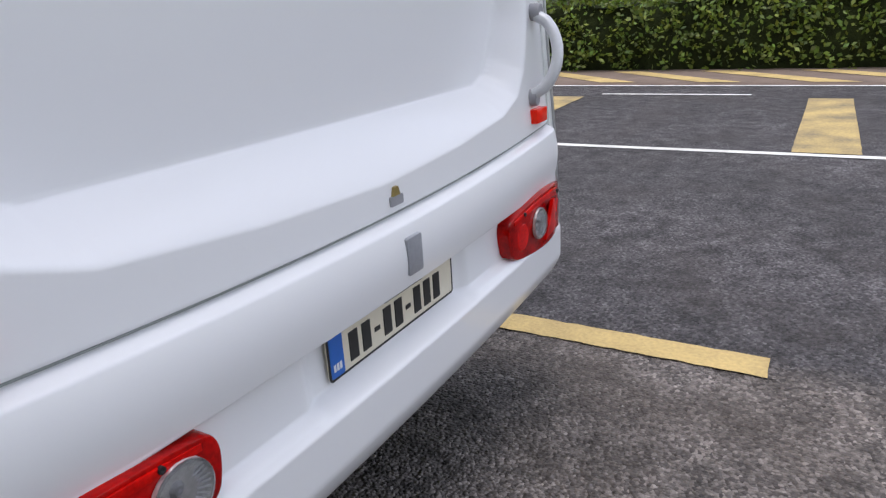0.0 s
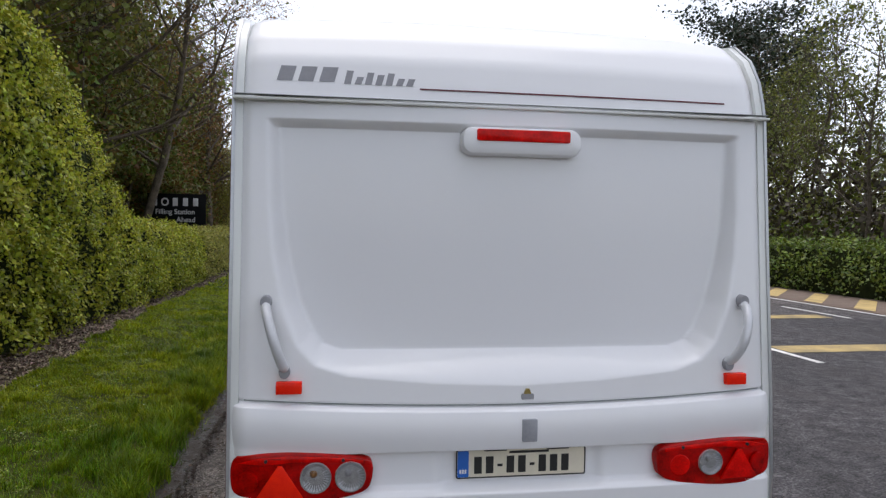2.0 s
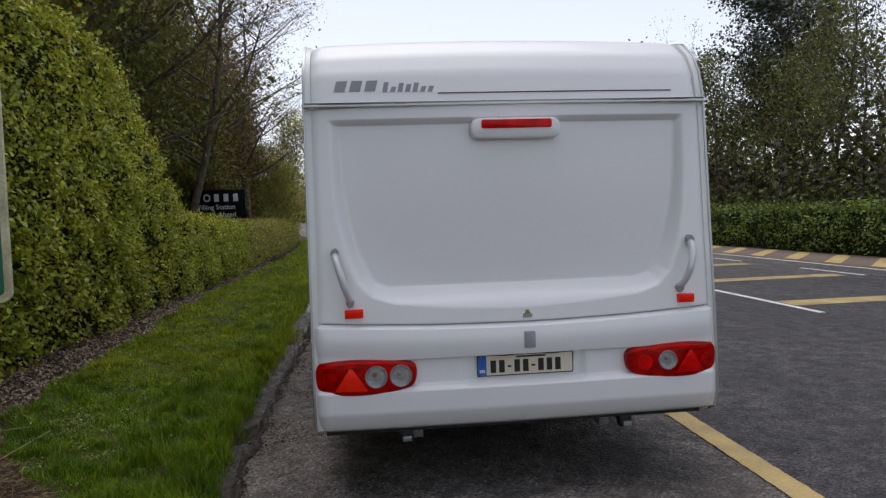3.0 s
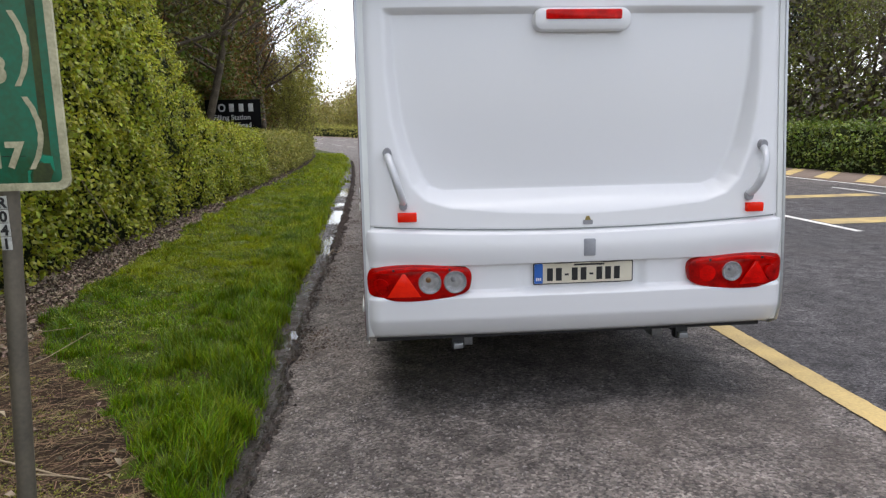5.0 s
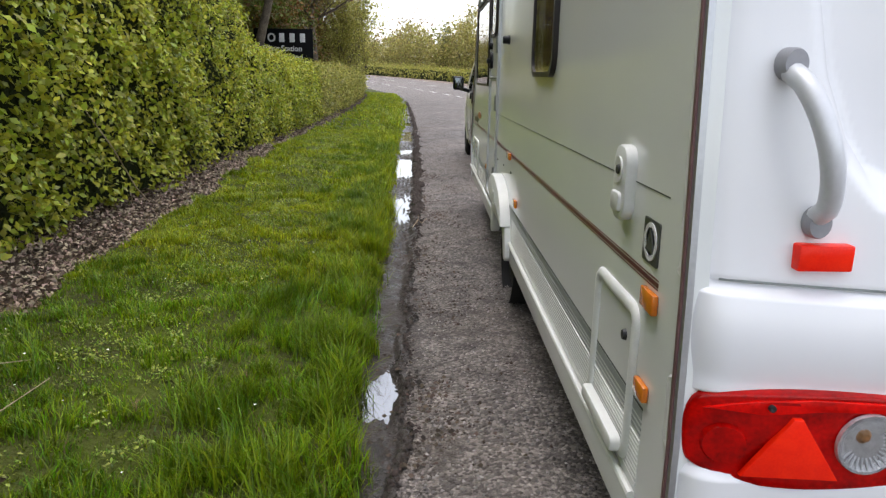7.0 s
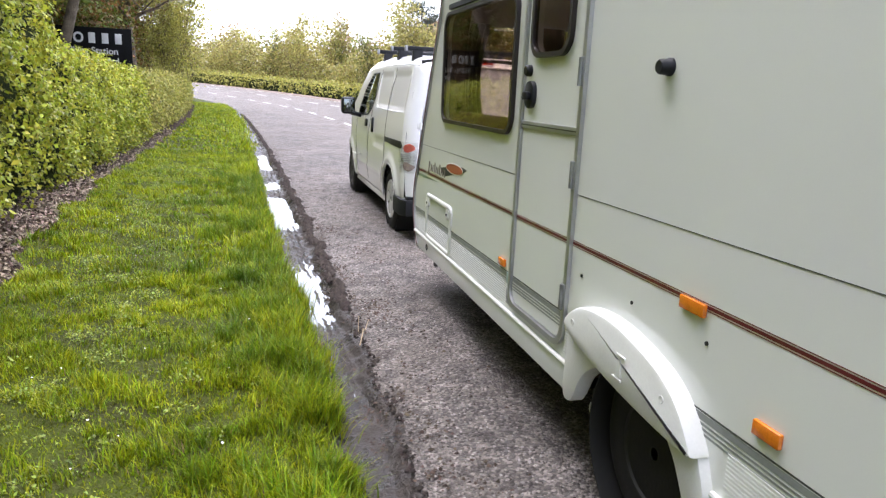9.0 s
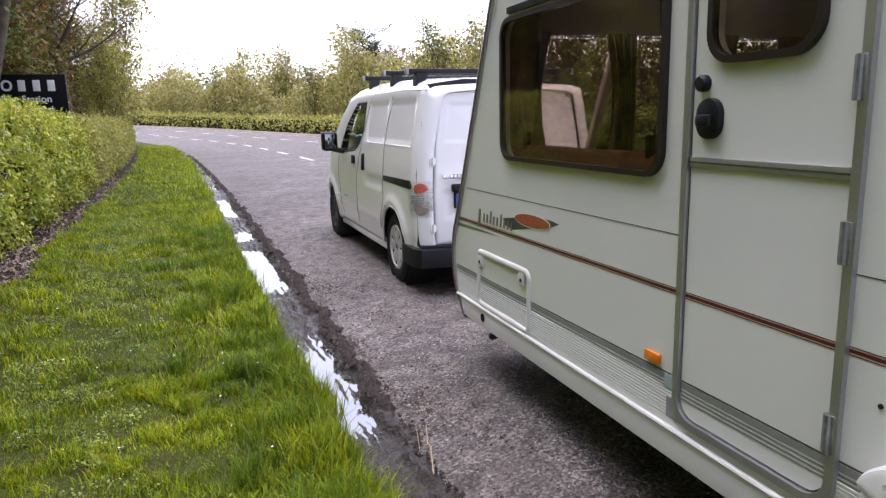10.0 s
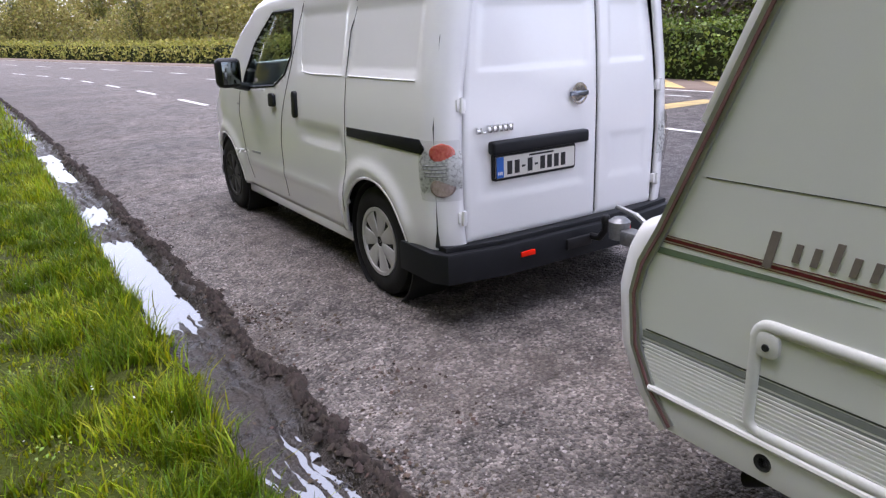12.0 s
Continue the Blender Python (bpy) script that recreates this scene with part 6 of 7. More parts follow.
def curtain(x, y0, y1, z0, z1, axis):
    n = 40
    a = np.linspace(0, 1, n)
    fold = 0.022 * np.sin(a * 40)
    rows = []
    for t in np.linspace(0, 1, 6):
        g = 1 - 0.45 * math.sin(math.pi * min(t * 1.1, 1)) * 0.6
        u = y0 + (y1 - y0) * (a * g)
        zz = np.full(n, z1 + (z0 - z1) * t)
        rows.append(np.stack([x + fold, u, zz], 1) if axis == "x" else np.stack([u, x + fold, zz], 1))
    V = np.array(rows).reshape(-1, 3)
    i = np.arange(5)[:, None] * n + np.arange(n - 1)[None]
    me = from_np("curtain", V, np.stack([i, i + 1, i + n + 1, i + n], -1).reshape(-1, 4), True)
    o = obj("curtain", me, CURTAIN, caravan, "beige gathered curtain")
    o.modifiers.new("cloth", "SOLIDIFY").thickness = 0.004


for x, y0, y1 in ((-HW + 0.07, 5.45, 5.15), (-HW + 0.07, 4.15, 4.32), (HW - 0.07, 5.40, 5.12), (HW - 0.07, 4.05, 4.35), (HW - 0.07, 4.60, 4.80)):
    curtain(x, y0, y1, 1.15, 2.0, "x")
for y0, y1 in ((-0.98, -0.75), (0.98, 0.72), (-0.25, -0.42), (0.25, 0.42)):
    curtain(5.52, y0, y1, 1.15, 1.9, "y")

# drawbar and coupling
for sx in (-1, 1):
    part("drawbar", tube([(sx * 0.55, 5.8, 0.36), (sx * 0.03, 7.0, 0.44)], 0.035, 8), STEELG, caravan, "galvanised drawbar")
part("coupling_head", merge(box(-0.045, 0.045, 6.92, 7.12, 0.42, 0.50, 0.015), lathe([(0.44, 0.05), (0.53, 0.055), (0.55, 0.03), (0.55, 0.0)], "z", 18, (0.0, 7.16, 0.0)), tube([(0, 6.9, 0.5), (0, 7.05, 0.58), (0, 7.18, 0.60)], 0.014, 8)), STEELG, caravan, "grey towing coupling with its handle")
part("jockey_wheel", merge(tube([(0.16, 6.35, 0.20), (0.16, 6.35, 0.75)], 0.024, 12), lathe([(0.12, 0.0), (0.125, 0.1), (0.195, 0.1), (0.2, 0.0)], "x", 24, (0, 6.35, 0.22))), STEELG, caravan, "jockey wheel raised on its stem")
part("tow_cable", tube([(0.05, 6.8, 0.45), (0.08, 6.95, 0.34), (0.10, 7.12, 0.33), (0.12, 7.26, 0.42)], 0.009, 8), BLACKP, caravan, "black looping electric cable")


# ---- van ----
van = thing("van", (-0.075, 7.48, 0.048), "clean white panel van with a black rear bumper towing the caravan", "van", rz=0.5)
VH, RW, FW_, WR = 0.83, 0.68, 3.40, 0.312


def van_top(y):
    return np.interp(y, [0, 0.06, 0.25, 0.7, 1.6, 2.3, 2.55, 2.9, 3.3, 3.65, 3.95, 4.12, 4.18], [1.66, 1.71, 1.755, 1.785, 1.80, 1.775, 1.73, 1.54, 1.25, 1.03, 0.93, 0.80, 0.62])


def van_half(y, z):
    w = np.interp(z, [0.2, 0.30, 0.5, 0.85, 1.05, 1.2, 1.5, 1.8], [0.775, 0.795, 0.822, 0.83, 0.82, 0.805, 0.752, 0.69])
    w = w - 0.17 * np.clip((y - 3.2) / 1.0, 0, 1) ** 2 - 0.145 * (1 - np.sqrt(1 - np.clip((0.13 - y) / 0.13, 0, 1) ** 2))
    flare = lambda c: 0.022 * np.exp(-(((np.hypot(y - c, z - 0.32) - 0.40) / 0.05) ** 2)) * (z > 0.2)
    w = w + flare(RW) + flare(FW_)
    # pressed upper panels and swage lines
    for a, b in ((0.17, 0.92), (0.98, 1.66)):
        d = np.minimum(np.minimum(y - a, b - y), np.minimum(z - 1.22, 1.60 - z))
        w = w - 0.012 * smooth01(d / 0.022)
    w = w + 0.006 * np.exp(-(((z - 0.51) / 0.016) ** 2)) * smooth01((y - 1.2) / 0.1) * smooth01((2.85 - y) / 0.1)
    w = w - 0.014 * smooth01((z - 0.80) / 0.015) * smooth01((0.92 - z) / 0.05) * smooth01((y - 1.0) / 0.04) * smooth01((1.75 - y) / 0.25)
    return w


SIDE_WIN = [(1.80, 1.60), (2.18, 1.60), (2.52, 1.40), (2.76, 1.13), (2.74, 1.08), (2.10, 1.115), (1.88, 1.20), (1.78, 1.33)]


def van_body():
    ys = np.r_[0.13 * (1 - np.cos(np.linspace(0, math.pi / 2, 9))), np.arange(0.15, 4.17, 0.028), 4.18]
    zl = np.r_[0.29, np.arange(0.32, 1.0, 0.026), np.linspace(1.01, 1.0 + 0.62, 24)]
    rows = []
    for y in ys:
        top = float(van_top(y))
        z = np.minimum(zl, 1.62)
        sc = (z - 0.29) / (1.62 - 0.29)
        side_top = top - 0.10
        zz = np.where(z <= 0.6, np.minimum(z, side_top - 0.02), 0.29 + sc * (min(side_top, 1.66) - 0.29)) if side_top < 1.6 else z * 1.0
        if side_top < 0.6:
            zz = 0.29 + sc * (side_top - 0.29)
        w = van_half(np.full(zz.shape, y), zz)
        left = [(-a, y, b) for a, b in zip(w, zz)]
        xe, ze = w[-1], zz[-1]
        arc = []
        for t in np.linspace(0, 1, 9)[1:]:
            a = t * math.pi / 2
            arc.append((-(xe - 0.14 + 0.14 * math.cos(a)), y, ze + (top - 0.02 - ze) * math.sin(a)))
        mid = [(-(xe - 0.14) * (1 - t), y, top - 0.02 + 0.02 * (1 - (1 - t) ** 2)) for t in np.linspace(0, 1, 6)[1:]]
        half = left + arc + mid
        rows.append(half + [(-x, y_, z_) for x, y_, z_ in half[-2::-1]])
    V = np.array(rows)
    n, m = V.shape[:2]

    # arches and side windows are cut out; their borders are drawn onto the exact outline
    def hole(y, z, x):
        d1 = 0.372 - np.hypot(y - RW, z - 0.30)
        d2 = 0.372 - np.hypot(y - FW_, z - 0.30)
        d3 = np.where((np.abs(x) > 0.55) & (y > 0.5), poly_dist(y, z, SIDE_WIN), -1)
        return np.maximum(np.maximum(d1, d2), d3)

    for _ in range(3):
        h = hole(V[..., 1], V[..., 2], V[..., 0])
        e = 1e-3
        gy_ = (hole(V[..., 1] + e, V[..., 2], V[..., 0]) - h) / e
        gz_ = (hole(V[..., 1], V[..., 2] + e, V[..., 0]) - h) / e
        g = np.hypot(gy_, gz_) + 1e-6
        snap = (np.abs(h) < 0.0145) & (V[..., 2] > 0.3)
        V[..., 1] -= np.where(snap, h * gy_ / g**2, 0)
        V[..., 2] -= np.where(snap, h * gz_ / g**2, 0)
    lo = V[..., 2] < 1.62
    sx = np.sign(V[..., 0])
    on_side = lo & (np.abs(V[..., 0]) > 0.60)
    V[..., 0] = np.where(on_side & (np.arange(m)[None] < len(zl)) | on_side & (np.arange(m)[None] >= m - len(zl)), sx * van_half(V[..., 1], V[..., 2]), V[..., 0])
    c = (V[:-1, :-1] + V[1:, :-1] + V[1:, 1:] + V[:-1, 1:]) / 4
    keep = hole(c[..., 1], c[..., 2], c[..., 0]) < 0.002
    screen = (c[..., 1] > 2.50) & (c[..., 1] < 3.28) & (np.abs(c[..., 0]) < 0.60)
    i = np.arange(n - 1)[:, None] * m + np.arange(m - 1)[None]
    F = np.stack([i, i + 1, i + m + 1, i + m], -1)
    body = obj("body", from_np("body", V.reshape(-1, 3), F[keep & ~screen], True), VANW, van, "white painted van body")
    so = body.modifiers.new("thickness", "SOLIDIFY")
    so.thickness, so.offset = 0.02, -1
    pane = obj("windscreen", from_np("windscreen", V.reshape(-1, 3), F[screen], True), GLASSV, van)
    return body


van_body()


def van_pt(y, z, out=0.0):
    return (-(float(van_half(np.array([y]), np.array([z]))[0]) + out), y, z)


def van_line(name, pts, r, material, out=0.0005):
    dense = []
    for (a, b), (c, d) in zip(pts, pts[1:]):
        for t in np.linspace(0, 1, 8)[:-1]:
            dense.append((a + (c - a) * t, b + (d - b) * t))
    dense.append(pts[-1])
    return part(name, tube([van_pt(y, z, out) for y, z in dense], r, 6), material, van)


def van_patch(name, outline, material, out=0.004, thick=0.006, parent=None, label=""):
    bm = slab(outline, "x", 0.0, -thick, bev=min(0.003, thick * 0.3))
    for v in bm.verts:
        base = van_pt(v.co.y, v.co.z, out)[0]
        v.co.x = base + v.co.x
    return part(name, bm, material, parent or van, label)


van_line("door_gap", [(1.62, 1.66), (1.70, 1.45), (1.80, 1.20), (1.95, 0.95), (2.03, 0.72), (2.05, 0.34)], 0.0026, HOLE)
van_line("door_gap", [(0.86, 1.68), (0.92, 1.45), (0.95, 1.05), (0.97, 0.75), (1.04, 0.45), (1.06, 0.33)], 0.0026, HOLE)
van_line("door_gap", [(2.86, 1.05), (2.92, 0.9), (2.88, 0.60), (2.80, 0.36)], 0.0025, HOLE)
van_line("swage_ridge", [(0.19, 1.212), (0.55, 1.212), (0.91, 1.214)], 0.0045, VANW, 0.0)
van_line("swage_ridge", [(0.99, 1.214), (1.45, 1.214), (1.58, 1.225), (1.635, 1.28), (1.65, 1.42), (1.65, 1.58)], 0.0045, VANW, 0.0)
van_line("drip_rail", [(0.05, 1.655), (0.6, 1.67), (1.6, 1.67)], 0.006, VANW, -0.002)
van_patch("door_track", [(0.10, 0.905), (0.12, 0.875), (0.93, 0.885), (0.93, 0.935), (0.14, 0.945)], BLACKP, -0.002, 0.008, label="black sliding-door track")
van_patch("side_glass", [(y, z) for y, z in SIDE_WIN], GLASSV, -0.012, 0.004, label="door window glass").visible_shadow = False
rim = [(y, z) for y, z in SIDE_WIN] + [SIDE_WIN[0]]
van_line("window_seal", rim, 0.010, BLACKP, -0.004)
van_patch("door_handle", rounded(2.07, 2.17, 0.975, 1.065, 0.02, 4), BLACKP, 0.0, 0.022, label="black door handle")
van_patch("slide_handle", rounded(1.665, 1.725, 0.93, 1.10, 0.025, 4), BLACKP, 0.0, 0.022, label="black door handle")
van_patch("small_mark", [(2.52, 0.585), (2.72, 0.58), (2.72, 0.60), (2.52, 0.605)], LOGOG, 0.0, 0.002)
van_patch("charge_flap", rounded(2.9, 2.96, 0.94, 0.955, 0.004, 2), SOCKET, 0.0, 0.003)
for s in (-1, 1):
    mr = part("mirror", merge(box(s * 1.0 - 0.085, s * 1.0 + 0.085, 2.44, 2.58, 1.10, 1.31, 0.04, 3)), BLACKP, van, "black door mirror")
    # glass coloured dark to stand for a reflection of the dark hedge
    part("mirror_glass", box(s * 1.0 - 0.062, s * 1.0 + 0.062, 2.434, 2.442, 1.125, 1.285, 0.003), mat("mirror_hedge_tone", (0.16, 0.18, 0.18), 0.08, 1), mr)
    part("mirror_arm", tube([(s * 0.96, 2.52, 1.12), (s * 0.84, 2.62, 1.09), (s * 0.80, 2.68, 1.08)], 0.03, 8), BLACKP, mr)
    for y in (RW, FW_):
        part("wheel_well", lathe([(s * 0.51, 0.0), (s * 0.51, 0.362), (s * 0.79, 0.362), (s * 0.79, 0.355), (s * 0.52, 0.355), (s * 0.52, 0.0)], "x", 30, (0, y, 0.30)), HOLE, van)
        wheel(van, s * 0.805, y, 0.31, s, 0.312, 0.19, 0.195, WHEELC if y == RW else STEELB, "rubber tyre with a silver wheel trim" if y == RW else "rubber tyre on a dark wheel", spokes=7)
        ring = [(y + 0.376 * math.cos(a), 0.30 + 0.376 * math.sin(a)) for a in np.linspace(0.02, math.pi - 0.02, 30)]
        if s < 0:
            van_line("arch_lip", ring, 0.009, VANW, -0.002)
part("sill_skirt", box(-0.79, -0.74, 1.05, 3.0, 0.22, 0.32, 0.015), VANW, van)
part("underbody", box(-0.74, 0.74, 0.2, 4.0, 0.22, 0.30), STEELB, van, "dark underbody")
part("cabin_floor", box(-0.72, 0.72, 1.2, 3.3, 0.45, 0.50), HOLE, van)
part("bulkhead", box(-0.70, 0.70, 1.70, 1.73, 0.45, 1.70), SOCKET, van)
for x in (-0.38, 0.38):
    st = part("seat", merge(box(x - 0.24, x + 0.24, 1.85, 2.35, 0.70, 0.86, 0.05, 3), box(x - 0.23, x + 0.23, 1.80, 1.95, 0.84, 1.36, 0.05, 3)), BLACKP, van, "dark cab seat")
    part("headrest", box(x - 0.12, x + 0.12, 1.80, 1.90, 1.38, 1.54, 0.04, 3), BLACKP, st)
part("dashboard", box(-0.70, 0.70, 2.75, 3.25, 0.75, 1.05, 0.06, 3), BLACKP, van)
wheel_ring = [(0.38 + 0.18 * math.cos(a), 2.62 - 0.06 * math.sin(a), 1.0 + 0.17 * math.sin(a)) for a in np.linspace(0, 2 * math.pi, 25)]
part("steering_wheel", tube(wheel_ring, 0.014, 8, False), BLACKP, van)
part("front_bumper", box(-0.70, 0.70, 4.0, 4.20, 0.24, 0.62, 0.06, 3), VANW, van)

# rear doors
PINKR = mat("pink_red_lens", (0.80, 0.22, 0.17), 0.2, 0, 0.35, 60, 120, 0.1, 0.5, (0.60, 0.08, 0.06), coat=0.6)
ROSY = mat("rosy_clear_lens", (0.62, 0.50, 0.46), 0.2, 0.2, 0.3, 60, 120, 0.1, 0.5, (0.36, 0.28, 0.26), coat=0.6)


def rear_y(x, z):
    return 0.018 + 0.05 * np.clip((z - 1.0) / 0.7, 0, 1) ** 1.5 + 0.02 * (x / 0.8) ** 2


def rear_half(z):
    return np.interp(z, [0.40, 0.85, 1.05, 1.3, 1.6, 1.72], [0.672, 0.680, 0.672, 0.650, 0.606, 0.57])


def rear_door(name, x_in, sgn, label):
    """A pressed rear door from the gap x_in out to the body side."""
    us, zs = np.linspace(0, 1, 46), np.linspace(0.41, 1.665, 90)
    U, Z = np.meshgrid(us, zs, indexing="ij")
    XO = sgn * (rear_half(Z) - 0.008)
    X = x_in + U * (XO - x_in)
    Y = rear_y(X, Z) - 0.022
    d = np.minimum(np.abs(X - x_in) - 0.07, np.abs(XO - X) - 0.07)
    up = np.minimum(d, np.minimum(Z - 1.235, 1.56 - Z))
    Y = Y + 0.006 * smooth01(up / 0.03)
    lowp = np.minimum(d, np.minimum(Z - 0.615, 0.88 - Z))
    Y = Y + 0.007 * smooth01(lowp / 0.05)
    rim_ = np.minimum(np.minimum(np.abs(X - x_in), np.abs(XO - X)), np.minimum(Z - 0.43, 1.67 - Z))
    Y = Y + 0.014 * np.clip(1 - rim_ / 0.016, 0, 1) ** 2
    n, m = U.shape
    i = np.arange(n - 1)[:, None] * m + np.arange(m - 1)[None]
    F = np.stack([i, i + m, i + m + 1, i + 1], -1).reshape(-1, 4)
    ob = obj(name, from_np(name, np.stack([X, Y, Z], -1).reshape(-1, 3), F if sgn > 0 else F[:, ::-1], True), VANW, van, label)
    so = ob.modifiers.new("thickness", "SOLIDIFY")
    so.thickness, so.offset = 0.02, -1
    return ob


GAP = 0.205
dl = rear_door("rear_door", GAP - 0.003, -1, "wide white rear door with a black handle bar")
dr2 = rear_door("rear_door", GAP + 0.003, 1, "narrow white rear door")
part("rear_frame", slab([(-0.80, 0.42), (0.80, 0.42), (0.80, 1.0), (0.745, 1.4), (0.66, 1.70), (0.4, 1.735), (-0.4, 1.735), (-0.66, 1.70), (-0.745, 1.4), (-0.80, 1.0)], "y", 0.13, 0.055), HOLE, van)
for s in (-1, 1):
    for z in (0.565, 1.10):
        x = s * (float(rear_half(z)) + 0.012)
        part("door_hinge", merge(tube([(x, -0.012, z - 0.035), (x, -0.012, z + 0.035)], 0.011, 8), box(x - 0.025, x + 0.025, -0.008, 0.02, z - 0.028, z + 0.028, 0.005)), VANW, dl if s < 0 else dr2)
    # tail lamp wrapping the corner
    rows = []
    for z in np.linspace(0.655, 0.945, 16):
        r_ = []
        for t in np.linspace(0, 1, 16):
            a = t * math.pi / 2
            e = 0.004 + 0.014 * math.sin(math.pi * min(max((z - 0.655) / 0.29, 0), 1))
            xx = s * (0.695 + (0.135 + e) * math.sin(a))
            yy = 0.125 - (0.125 + e) * math.cos(a) if t < 1 else 0.125
            r_.append((xx, yy * 1.0, z))
        rows.append(r_)
    V = np.array(rows).reshape(-1, 3)
    i = np.arange(15)[:, None] * 16 + np.arange(15)[None]
    me = from_np("tail_lamp", V, np.stack([i, i + 1, i + 17, i + 16], -1).reshape(-1, 4), True)
    tl = obj("tail_lamp", me, CLEARL, van, "clear tail lamp with a red upper bulb")
    tl.visible_shadow = False
    inner = V.copy()
    inner[:, 0] -= s * 0.012
    inner[:, 1] += 0.012
    part_back = obj("lamp_back", from_np("lamp_back", inner, np.stack([i, i + 1, i + 17, i + 16], -1).reshape(-1, 4), True), LAMPW, tl, "silver lamp reflector")
    for zc, h_, nm, m_, lb in ((0.885, 0.045, "red_light", PINKR, "pinkish red brake light"), (0.722, 0.048, "low_light", ROSY, "")):
        rows = []
        for zz in np.linspace(zc - h_, zc + h_, 9):
            q = math.sqrt(max(0, 1 - ((zz - zc) / h_) ** 2))
            for tt in np.linspace(0.42 - 0.30 * q, 0.42 + 0.30 * q, 9):
                a = tt * math.pi / 2
                rows.append((s * (0.690 + 0.136 * math.sin(a)), 0.128 - 0.122 * math.cos(a), zz))
        kk = np.arange(8)[:, None] * 9 + np.arange(8)[None]
        ob = obj(nm, from_np(nm, np.array(rows), np.stack([kk, kk + 1, kk + 10, kk + 9], -1).reshape(-1, 4), True), m_, tl, lb)
        ob.modifiers.new("depth", "SOLIDIFY").thickness = 0.006
    for k in range(4):
        rows = [(s * (0.694 + 0.138 * math.sin(a)), 0.126 - 0.124 * math.cos(a), 0.775 + k * 0.017) for a in np.linspace(0.15, 1.4, 8)]
        part("fin", tube(rows, 0.004, 5), SOCKET, tl)
part("handle_bar", box(-0.525, 0.105, -0.045, 0.01, 0.85, 0.915, 0.014, 3), BLACKP, dl, "black tailgate handle bar")
number_plate(dl, 0.52, 0.11, -0.012, -0.235, 0.728, PLATEW, "white number plate in a dark surround", 2)
part("plate_surround", slab(rounded(-0.502, 0.032, 0.716, 0.85, 0.01, 3), "y", 0.01, -0.010), BLACKP, dl)
ring = lathe([(-0.012, 0.055), (-0.02, 0.055), (-0.02, 0.043), (-0.012, 0.043)], "y", 32, (0.05, 0, 1.10))
bd = part("round_badge", ring, CHROME, dl, "chrome ring badge with a plain bar")
part("badge_bar", box(-0.012, 0.112, -0.024, -0.008, 1.088, 1.112, 0.004), mat("dark_chrome", (0.25, 0.28, 0.33), 0.2, 0.9), bd)
part("model_mark", merge(*[box(x, x + 0.024, -0.018, 0.0, 0.958, 0.958 + h, 0.003) for x, h in zip(np.arange(-0.60, -0.37, 0.032), (0.03, 0.012, 0.036, 0.036, 0.036, 0.036, 0.036))]), CHROME, dl, "small chrome blocks of a model mark")
part("high_brake_light", box(-0.15, 0.02, 0.03, 0.09, 1.672, 1.705, 0.008), REDL, van, "red high brake light")
# bumper
prof = [(-0.845, 0.36), (-0.845, 0.06), (-0.80, -0.03), (-0.5, -0.085), (0.5, -0.085), (0.80, -0.03), (0.845, 0.06), (0.845, 0.36), (0.78, 0.36), (0.78, 0.14), (-0.78, 0.14), (-0.78, 0.36)]
part("rear_bumper", slab(prof, "z", 0.25, 0.405, bev=0.02), BLACKP, van, "black plastic rear bumper")
part("rear_bumper_step", slab([(-0.79, -0.0), (-0.5, -0.055), (0.5, -0.055), (0.79, -0.0), (0.79, 0.1), (-0.79, 0.1)], "z", 0.40, 0.43, bev=0.008), BLACKP, van)
for x in (-0.35, 0.35):
    part("bumper_reflector", box(x - 0.045, x + 0.045, -0.094, -0.07, 0.325, 0.352, 0.004), REDT, van, "small red bumper reflector")
part("tow_bar", merge(box(-0.09, 0.09, -0.10, 0.1, 0.30, 0.36, 0.01), tube([(0.09, -0.02, 0.34), (0.09, -0.15, 0.35), (0.09, -0.19, 0.40), (0.09, -0.19, 0.44)], 0.02, 10), lathe([(0.43, 0.0), (0.44, 0.022), (0.46, 0.026), (0.48, 0.018), (0.485, 0.0)], "z", 16, (0.09, -0.19, 0))), STEELB, van, "black tow bar with a ball")

# roof bars
for y in (0.35, 1.05, 1.85):
    rb = thing("roof_bar", (-0.075, 7.48 + y, 0.048), "black roof bar clamped across the van roof", "roof rack", "roof bars on the van", 0.5)
    zt = float(van_top(y))
    part("bar", box(-0.76, 0.76, -0.022, 0.022, zt + 0.030, zt + 0.072, 0.006), BLACKP, rb)
    for s in (-1, 1):
        part("foot", slab([(s * 0.62, zt - 0.06), (s * 0.70, zt - 0.07), (s * 0.69, zt + 0.035), (s * 0.60, zt + 0.035)], "y", -0.05, 0.05, bev=0.006), BLACKP, rb)
        part("end_cap", box(min(s * 0.75, s * 0.775), max(s * 0.75, s * 0.775), -0.026, 0.026, zt + 0.026, zt + 0.076, 0.005), SOCKET, rb)


# ---- road sign, filling-station board ----
post = thing("road_sign", (-2.316, -0.85, 0.0), "weathered green road sign with cream lichened border on a grey post", "road sign")
part("post", tube([(-0.147, 0, -0.6), (-0.108, 0, -0.1), (-0.066, 0, 0.6), (-0.018, 0, 1.3), (0.012, 0, 2.2)], 0.034, 18), POSTM, post, "stained grey steel post")
bd2 = part("board", slab(rounded(-1.33, 0.385, 1.17, 2.45, 0.05, 6), "y", -0.045, -0.062, bev=0.002), SIGNG, post, "weathered green sign board")
bd2.matrix_basis = Matrix.Translation((-0.073, 0, 1.318 - 1.17 * 0.76)) @ Matrix.Scale(0.76, 4)
